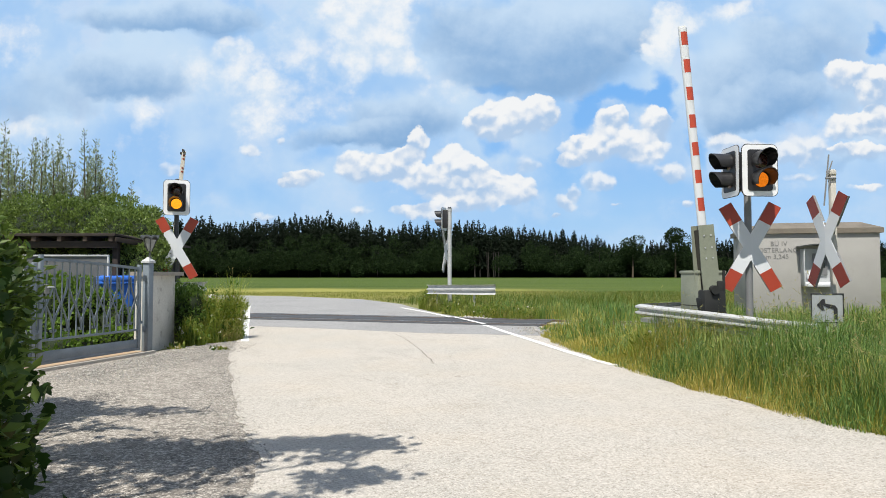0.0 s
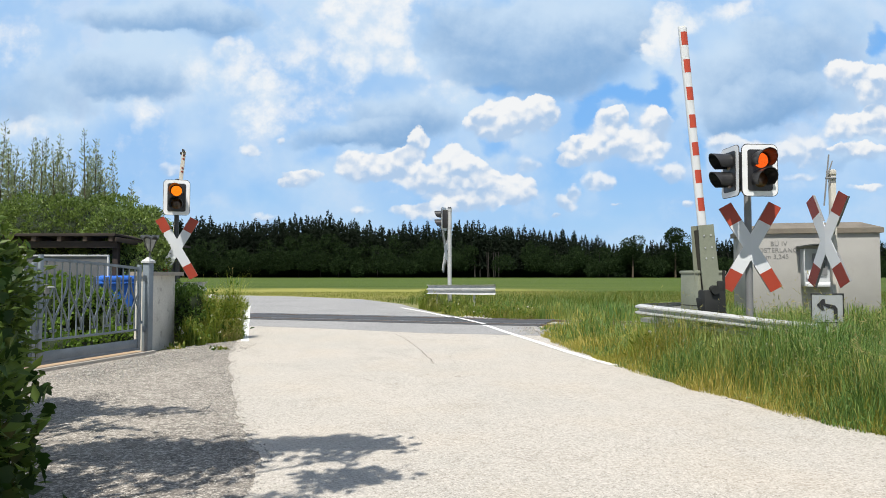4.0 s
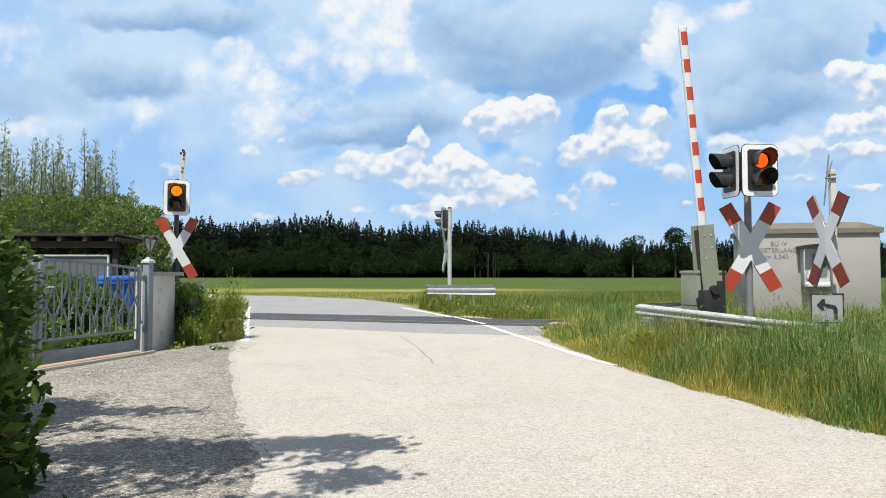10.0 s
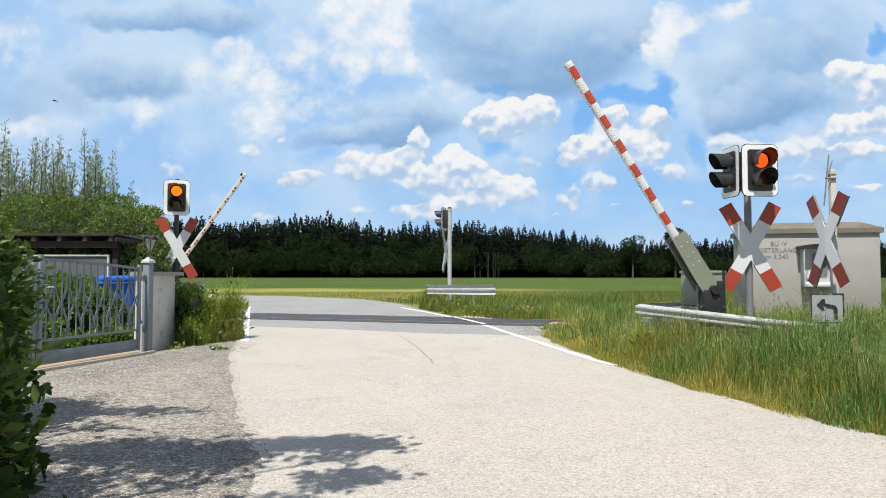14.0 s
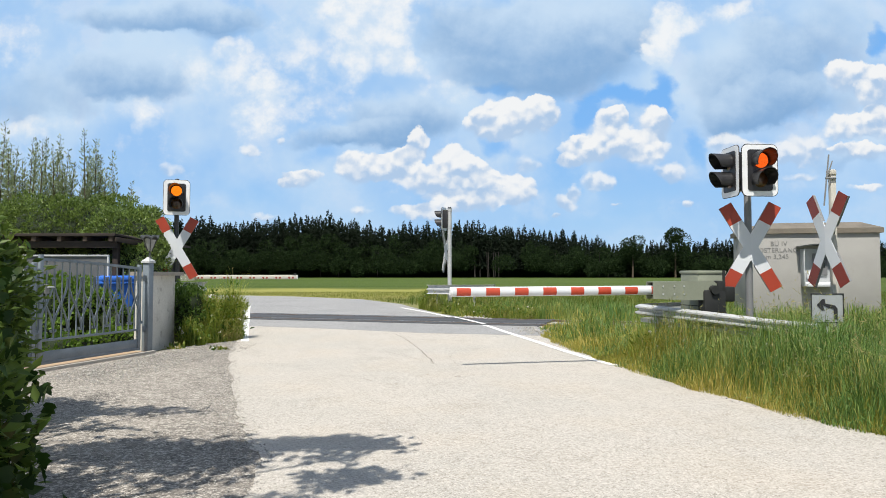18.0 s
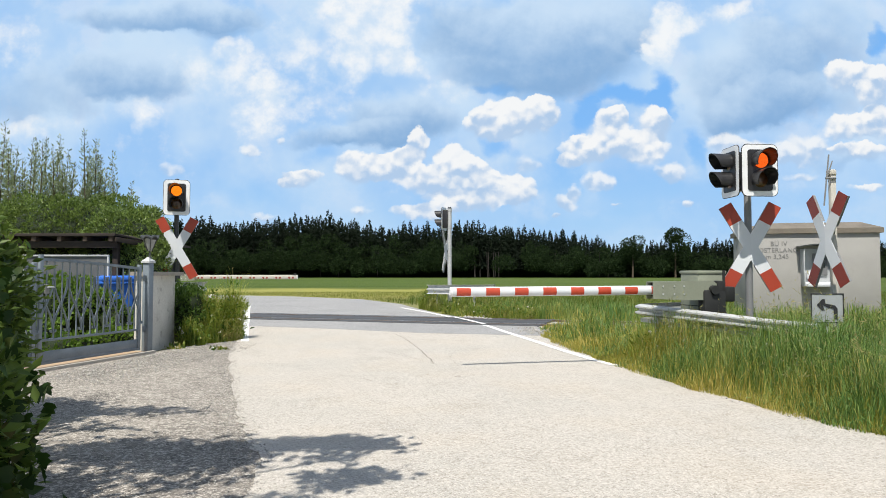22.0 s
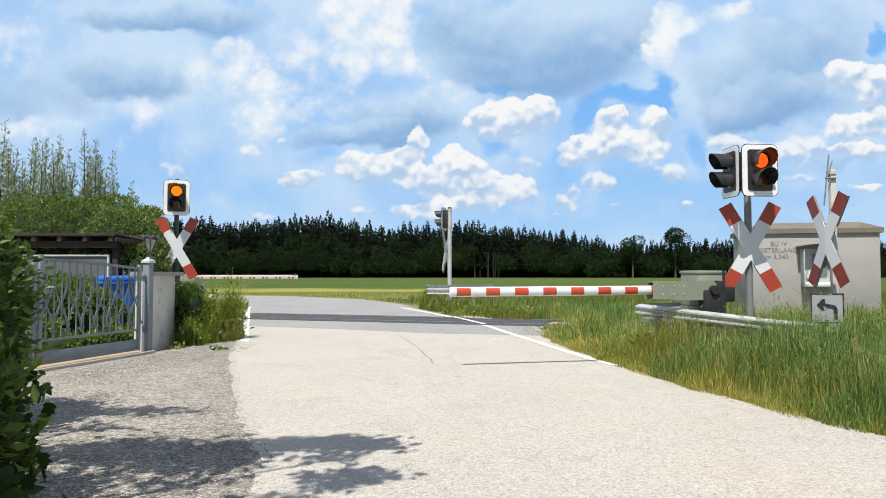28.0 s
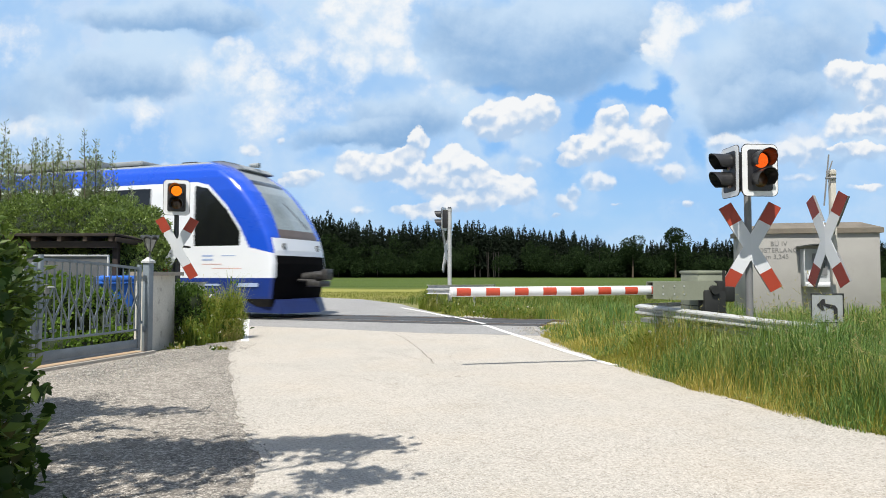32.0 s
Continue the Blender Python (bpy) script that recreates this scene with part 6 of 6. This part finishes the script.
def woods():
    tall = ((-112, 26), (-95, 24.5), (-75, 25.5), (-58, 28.5), (-48, 27), (-30, 23), (-10, 23.5), (10, 24), (28, 22.5), (54, 20.4), (66, 17.8), (77, 15.2), (90, 15.4), (120, 16), (140, 16.5), (200, 17))
    tx, tz = [t[0] for t in tall], [t[1] for t in tall]
    sl, bl, trunks = [], [], []
    kinds = [spruce(20, random.uniform(2.2, 3.2)) for _ in range(7)]
    for row, y in enumerate((299, 306, 314)):
        x = -215.0
        while x < 215:
            x += random.uniform(1.5, 3.3)
            h = float(np.interp(x * 300 / y, tx, tz)) * y / 300
            h *= 1.04 * (random.uniform(0.86, 0.98) if random.random() < 0.86 else random.uniform(0.98, 1.07))
            v, f = kinds[random.randrange(7)]
            k = h / 20
            a = random.uniform(0, 6.28)
            rot = np.array([[math.cos(a), -math.sin(a), 0], [math.sin(a), math.cos(a), 0], [0, 0, 1]])
            sl.append((v @ rot.T * (k * random.uniform(0.8, 1.1), k, k) + (x, y + random.uniform(-2, 2), 0), f))
    for y, lo, hi, gap in ((294, 0.50, 0.84, 5.5), (289, 0.30, 0.62, 4.5)):
        x = -215.0
        while x < 215:
            x += random.uniform(0.6, 1.4) * gap
            if 8 < x < 36 and random.random() < 0.75:
                continue
            h = float(np.interp(x, tx, tz)) * random.uniform(lo, hi)
            v, f = broad(h, random.uniform(2.8, 4.8), 1100)
            bl.append((v + (x, y + random.uniform(-2, 2), 0), f))
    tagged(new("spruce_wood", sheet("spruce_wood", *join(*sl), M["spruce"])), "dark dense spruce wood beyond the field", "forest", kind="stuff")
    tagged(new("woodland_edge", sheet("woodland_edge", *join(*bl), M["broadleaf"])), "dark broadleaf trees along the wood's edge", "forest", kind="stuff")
    bm = bmesh.new()
    for _ in range(26):
        xx = random.uniform(12, 25) if random.random() < 0.3 else random.uniform(-200, 200)
        rod(bm, (xx, random.uniform(291, 297), 0), (xx, 296, 11), 0.16, 0.10, n=5)
    tagged(part("tree_trunks", bm, M["trunk"]), "pale bare trunks inside the wood", "tree trunks", kind="stuff")
    # the gloom inside the wood: an added dark box stands in for its shade
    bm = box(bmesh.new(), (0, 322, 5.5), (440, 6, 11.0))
    tagged(part("wood_gloom", bm, M["spruce"]), "dark box standing in for the gloom inside the wood", "forest", kind="stuff")
    for x, y, h, r in ((80.0, 286, 20.0, 4.8), (98.0, 286, 21.2, 6.0)):
        th = thing("broadleaf_tree", "dark round-crowned tree standing out of the wood's edge", "tree", pose(x, y, 0), "trees at the wood's edge")
        part("trunk", rod(bmesh.new(), (0, 0, -0.1), (0, 0, h * 0.5), 0.45, 0.25, n=8), M["bark"], th)
        v, f = broad(h, r, 3600)
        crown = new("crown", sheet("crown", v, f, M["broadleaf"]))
        crown.parent = th


woods()


# ---------------------------------------------------------------- railcar
TRAIN_LEN = 41.8


def build_train():
    """A two-part diesel railcar. Its space: x along the line with the coupler's tip at 0, z from the rail."""
    th = thing("railcar", "blue and white diesel railcar with a sloping rounded nose", "train", TRACK)
    zf = (0.30, 0.55, 0.80, 1.10, 1.45, 1.80, 2.18, 2.64, 3.00, 3.36, 3.69, 3.95, 4.12, 4.28, 4.36)
    xf = (-0.70, -0.66, -0.62, -0.57, -0.55, -0.59, -0.68, -0.89, -1.12, -1.40, -1.74, -2.10, -2.42, -2.88, -3.20)
    wz = (0.30, 0.60, 1.0, 2.0, 3.4, 3.75, 3.98, 4.14, 4.26, 4.34, 4.36)
    wv = (1.24, 1.33, 1.375, 1.375, 1.36, 1.33, 1.26, 1.12, 0.85, 0.40, 0.05)
    levels = list(np.arange(0.34, 3.91, 0.02)) + [3.93, 3.99, 4.04, 4.09, 4.14, 4.18, 4.22, 4.26, 4.29, 4.32, 4.34, 4.355]
    n_nose = 56
    side_x = [-3.9 - 0.06 * i for i in range(0, 100)] + list(np.arange(-9.95, -TRAIN_LEN / 2, -0.25))
    quads = {}

    def plan(z):
        """Half outline from the nose's middle to the car's middle, at height z."""
        w, f = float(np.interp(z, wz, wv)), float(np.interp(z, zf, xf))
        deep = 0.36 + 0.12 * max(0.0, z - 1.2)
        out = []
        for i in range(n_nose + 1):
            a = i / n_nose * math.pi / 2
            y = w * math.sin(a) ** 0.75
            x = f - 0.27 - (deep - 0.14) * (1 - math.cos(a) ** 0.42)
            out.append((x, y))
        x_end = out[-1][0]
        k = 100
        for i in range(1, k + 1):
            out.append((x_end + (-3.8 - x_end) * i / k, w))
        return out + [(x, w) for x in side_x] + [(-TRAIN_LEN / 2, w)]

    outline_x = (-9.0, -3.34, -2.92, -2.34, -1.90, -1.62)
    outline_z = (3.58, 3.58, 3.48, 2.93, 2.33, 1.80)
    screen_x = (-2.9, -2.45, -2.18, -1.65, -1.21, -0.79, -0.6)
    screen_z = (4.25, 4.10, 3.91, 3.30, 2.55, 1.68, 1.3)

    def kind(x, y, z, i):
        front = i < n_nose * 0.80
        # the coupler recess is flush with the nose; black colour stands for its shade
        if z < 1.08:
            if front and i < n_nose * 0.72:
                return "front_recess_shade" if z > 0.45 else "underside"
            return "skirt" if z > 0.55 else "underside"
        if z > 4.17 and not front:
            return "roof"
        if front:
            if z < 1.66:
                return "front_recess_shade" if i < n_nose * 0.66 else "lower_body"
            if z < 2.12:
                return "front_panel" if i < n_nose * 0.68 else ("upper_body" if z > 1.72 else "lower_body")
            if i > n_nose * (0.40 - 0.09 * (z - 2.4)):
                return "upper_body"
            if z < 2.36:
                return "destination_display"
            return "windscreen" if z < 3.60 else ("visor_band" if z < 3.74 else "roof_front")
        edge = float(np.interp(x, outline_x, outline_z)) if x < -1.62 else 1.80 - 0.22 * (x + 1.62)
        if z > edge + 0.07:
            return "upper_body"
        if z > edge or x > -1.9 or z < 1.93:
            return "lower_body"
        if -3.34 < x:
            return "cab_window" if z < edge - 0.03 and x < -1.72 else "lower_body"
        if -4.78 < x <= -3.34:
            return "lower_body"
        q = (-x - 4.78) % 3.05
        return "side_window %d" % int((-x - 4.78) / 3.05) if 0.0 <= q < 2.6 and z < 3.52 else "lower_body"

    rows = [plan(z) for z in levels]
    look_of = {"upper_body": ("tblue", "blue upper body"), "lower_body": ("twhite", "white lower body"), "skirt": ("tdark", "dark blue skirt"), "underside": ("tunder", "dark underframe"),
               "front_recess_shade": ("tblack", "black faces for the shaded recess round the coupler"), "snowplough": ("tdark", "dark blue snowplough"), "front_panel": ("twhite", "white nose panel"),
               "destination_display": ("display", "dark destination display"), "windscreen": ("shield", "large raked windscreen"), "visor_band": ("tglass", "dark band above the windscreen"), "roof_front": ("tgrey", "grey roof front"), "roof": ("tgrey", "grey roof"),
               "cab_window": ("tglass", "dark curved cab side window"), "side_window": ("tglass", "dark side window")}
    meshes, caches = {}, {}
    each_end = {"windscreen", "front_panel", "destination_display", "front_recess_shade", "roof_front", "visor_band"}
    each_side = {"cab_window", "side_window"}
    for j in range(len(levels) - 1):
        for i in range(len(rows[0]) - 1):
            x = (rows[j][i][0] + rows[j + 1][i + 1][0]) / 2
            z = (levels[j] + levels[j + 1]) / 2
            full = kind(x, rows[j][i][1], z, i)
            base = full.split()[0]
            for s in (1, -1):
                for e in (0, 1):
                    key = (full, s if base in each_side else 0, e if base in each_end or base in each_side else 0)
                    if key not in meshes:
                        meshes[key], caches[key] = bmesh.new(), {}
                    q = []
                    for c in ((j, i), (j, i + 1), (j + 1, i + 1), (j + 1, i)):
                        k = (*c, s, e)
                        if k not in caches[key]:
                            px, py = rows[c[0]][c[1]]
                            caches[key][k] = meshes[key].verts.new((-TRAIN_LEN - px if e else px, s * py, levels[c[0]]))
                        q.append(caches[key][k])
                    meshes[key].faces.new(q if s * (1 - 2 * e) > 0 else q[::-1])
    for key, bm in meshes.items():
        bmesh.ops.remove_doubles(bm, verts=bm.verts[:], dist=0.0005)
        name = key[0].split()[0]
        mt, label = look_of[name]
        part(name, bm, M[mt], th, label, sharp=60)
    part("underframe", box(bmesh.new(), (-TRAIN_LEN / 2, 0, 0.40), (TRAIN_LEN - 2.2, 2.3, 0.22), 0.03), M["tunder"], th, "dark underframe")
    for bx in (-3.9, -6.0, -20.0, -21.9, -36.0, -38.0):
        for s in (-1, 1):
            part("wheel", rod(bmesh.new(), (bx, s * 0.70, 0.385), (bx, s * 0.82, 0.385), 0.36, n=24), M["tunder"], th)
    for bx in (-4.9, -20.9, -37.0):
        part("bogie_frame", box(bmesh.new(), (bx, 0, 0.45), (3.1, 1.9, 0.26), 0.04), M["tunder"], th)
    for e in (0, 1):
        t = Matrix.Identity(4) if not e else Matrix.Translation((-TRAIN_LEN, 0, 0)) @ Matrix.Rotation(math.pi, 4, "Z")
        bm = rod(bmesh.new(), (-0.95, 0, 1.08), (-0.12, 0, 1.16), 0.12, 0.13, n=14)
        box(bm, (-0.36, 0.0, 0.92), (0.40, 0.62, 0.16), 0.03)
        for yy in (-0.24, 0.24):
            rod(bm, (-0.9, yy, 1.02), (-0.34, yy * 0.8, 1.00), 0.035, n=8)
        box(bm, (-0.09, 0, 1.17), (0.16, 0.34, 0.30), 0.03)
        rod(bm, (-0.05, 0.10, 1.22), (0.0, 0.10, 1.22), 0.06, 0.03, n=10)
        part("coupler", bm, M["tcoupler"], th, "automatic coupler", t)
        for s in (-1, 1):
            part("headlamp", rod(bmesh.new(), (-1.05, s * 0.86, 1.90), (-0.865, s * 0.84, 1.90), 0.06, n=16), M["headlamp"], th, "round headlamp", t)
        part("wiper", rod(bmesh.new(), (-0.84, 0.25, 2.40), (-1.28, -0.30, 3.1), 0.012, n=6), M["black"], th, "windscreen wiper", t)
        part("plough_blade", slab(bmesh.new(), [(-1.75, -1.32, 0.20), (-0.75, -1.12, 0.16), (-0.30, 0.0, 0.16), (-0.75, 1.12, 0.16), (-1.75, 1.32, 0.20), (-1.1, 0.0, 0.16)], (-0.14, 0, 0.36)), M["plough"], th, "dark blue plough blade", t)
    for x, l, w, h in ((-6.4, 1.2, 1.3, 0.14), (-9.2, 3.2, 1.7, 0.26), (-14.5, 3.0, 1.7, 0.28), (-27.5, 3.0, 1.7, 0.28), (-32.5, 3.2, 1.7, 0.26)):
        part("roof_unit", box(bmesh.new(), (x, 0, 4.33 + h / 2), (l, w, h), 0.05), M["tgrey"], th, "grey roof unit")
    for e in (0, 1):
        t = Matrix.Identity(4) if not e else Matrix.Translation((-TRAIN_LEN, 0, 0)) @ Matrix.Rotation(math.pi, 4, "Z")
        bm = slab(bmesh.new(), [(-4.3, -0.78, 4.26), (-3.0, -0.74, 4.30), (-2.55, -0.62, 4.20), (-2.40, -0.5, 4.06), (-2.9, -0.72, 4.0), (-4.3, -0.78, 4.1)], (0, 1.5, 0))
        bmesh.ops.bevel(bm, geom=bm.edges[:], offset=0.03, segments=2, affect="EDGES")
        part("roof_fairing", bm, M["tgrey"], th, "grey fairing over the cab", t)
        part("horn", rod(bmesh.new(), (-2.75, 0.25, 4.30), (-2.45, 0.25, 4.28), 0.05, 0.08, n=12), M["tgrey"], th, "", t)
        for s in (-1, 1):
            part("lamp_ring", rod(bmesh.new(), (-1.05, s * 0.86, 1.90), (-0.875, s * 0.845, 1.90), 0.085, n=18), M["black"], th, "black ring round the headlamp", t)
    part("aerial", box(bmesh.new(), (-4.6, 0, 4.42), (0.55, 0.16, 0.06), 0.02), M["black"], th, "flat roof aerial")
    # lettering too blurred to read
    for s in (-1, 1):
        y = s * 1.378
        for x, z, l, h, mt in ((-2.9, 1.66, 0.34, 0.05, "script_blue"), (-2.25, 1.66, 0.42, 0.025, "script_blue"), (-2.9, 1.56, 0.34, 0.05, "script_blue"), (-2.75, 1.44, 0.60, 0.02, "script_red"), (-2.3, 1.33, 0.9, 0.02, "script_red"),
                               (-2.75, 0.90, 0.50, 0.05, "script_blue"), (-1.65, 0.90, 0.62, 0.10, "script_blue")):
            part("lettering_bar", box(bmesh.new(), (x, y, z), (l, 0.003, h)), M[mt], th)
    return th


train = build_train()


# ---------------------------------------------------------------- bird
FLIGHT = [(0.0, -8.65, 5.31), (11.7, -8.65, 5.31), (11.85, -8.65, 5.40), (12.0, -8.62, 5.64), (12.2, -8.69, 5.77), (12.4, -8.88, 6.01), (12.6, -9.21, 6.1), (12.8, -9.59, 6.22), (13.0, -10.02, 6.37), (13.2, -10.7, 6.46),
          (13.4, -11.4, 6.59), (13.6, -12.1, 6.73), (13.8, -12.7, 6.95), (14.4, -15.0, 7.5), (16.0, -21.0, 9.0), (20.0, -38.0, 13.0), (32.0, -95.0, 26.0)]


def build_bird():
    """A small dark bird that sits on the far beam's tip and flies off; it looks along -x."""
    th = thing("bird", "small dark songbird on the tip of the barrier beam", "bird", pose(-8.65, 22.45, 5.325))
    th.scale = (0.62, 0.62, 0.62)
    bm = bmesh.new()
    bmesh.ops.create_uvsphere(bm, u_segments=14, v_segments=10, radius=0.05, matrix=Matrix.Rotation(radians(18), 4, "Y") @ Matrix.Diagonal((1.7, 0.85, 0.95, 1)))
    bmesh.ops.create_uvsphere(bm, u_segments=12, v_segments=8, radius=0.03, matrix=Matrix.Translation((-0.085, 0, 0.04)))
    part("body", bm, M["feather"], th, "dark plump body with a round head")
    part("beak", rod(bmesh.new(), (-0.108, 0, 0.04), (-0.14, 0, 0.035), 0.007, 0.001, n=6), M["black"], th)
    part("tail", slab(bmesh.new(), [(0.06, -0.018, -0.025), (0.06, 0.018, -0.025), (0.15, 0.024, -0.05), (0.15, -0.024, -0.05)], (0, 0, 0.006)), M["feather"], th, "narrow tail")
    for y in (-0.015, 0.015):
        part("leg", rod(bmesh.new(), (0.005, y, -0.075), (0.0, y, -0.03), 0.003, n=5), M["black"], th)
    wings = []
    for s in (-1, 1):
        bm = slab(bmesh.new(), [(-0.05, 0, 0.0), (0.06, 0, 0.0), (0.075, s * 0.07, 0.0), (0.055, s * 0.15, 0.0), (0.0, s * 0.16, 0.0), (-0.045, s * 0.08, 0.0)], (0, 0, 0.005))
        w = part("wing", bm, M["feather"], th, "dark pointed wing", pose(0, s * 0.03, 0.02, -s * 80))
        wings.append((w, s))
    return th, wings


M["feather"] = mat("dark_feathers", (0.045, 0.04, 0.036), (0.025, 0.022, 0.02), rough=0.7, scale=30)
bird, wings = build_bird()
SPEED = 38.6


def motions():
    rows = []
    for t in (0.0, 4.0, 8.0, 12.0, 16.0, 20.0, 24.0, 28.0, 30.0, 31.0, 31.4, 31.7, 31.8, 31.9, 32.0):
        rows.append((t, TRACK @ Matrix.Translation((-3.2 - SPEED * (32.0 - t), 0, -0.005))))
    walk(train, rows)
    for ob, steps in MOVERS:
        walk(ob, steps)
    walk(bird, [(t, pose(x, 22.45 + 0.35 * min(max(t - 12.0, 0.0), 8.0), z, 0, 0, -38)) for t, x, z in FLIGHT])
    for wing, s in wings:
        beats = [(0.0, -80), (11.6, -80)] + [(11.7 + 0.1 * k, (28, -22)[k % 2]) for k in range(33)] + [(15.1, 5), (32.0, 5)]
        walk(wing, [(t, pose(0, s * 0.03, 0.02, s * a)) for t, a in beats])


motions()
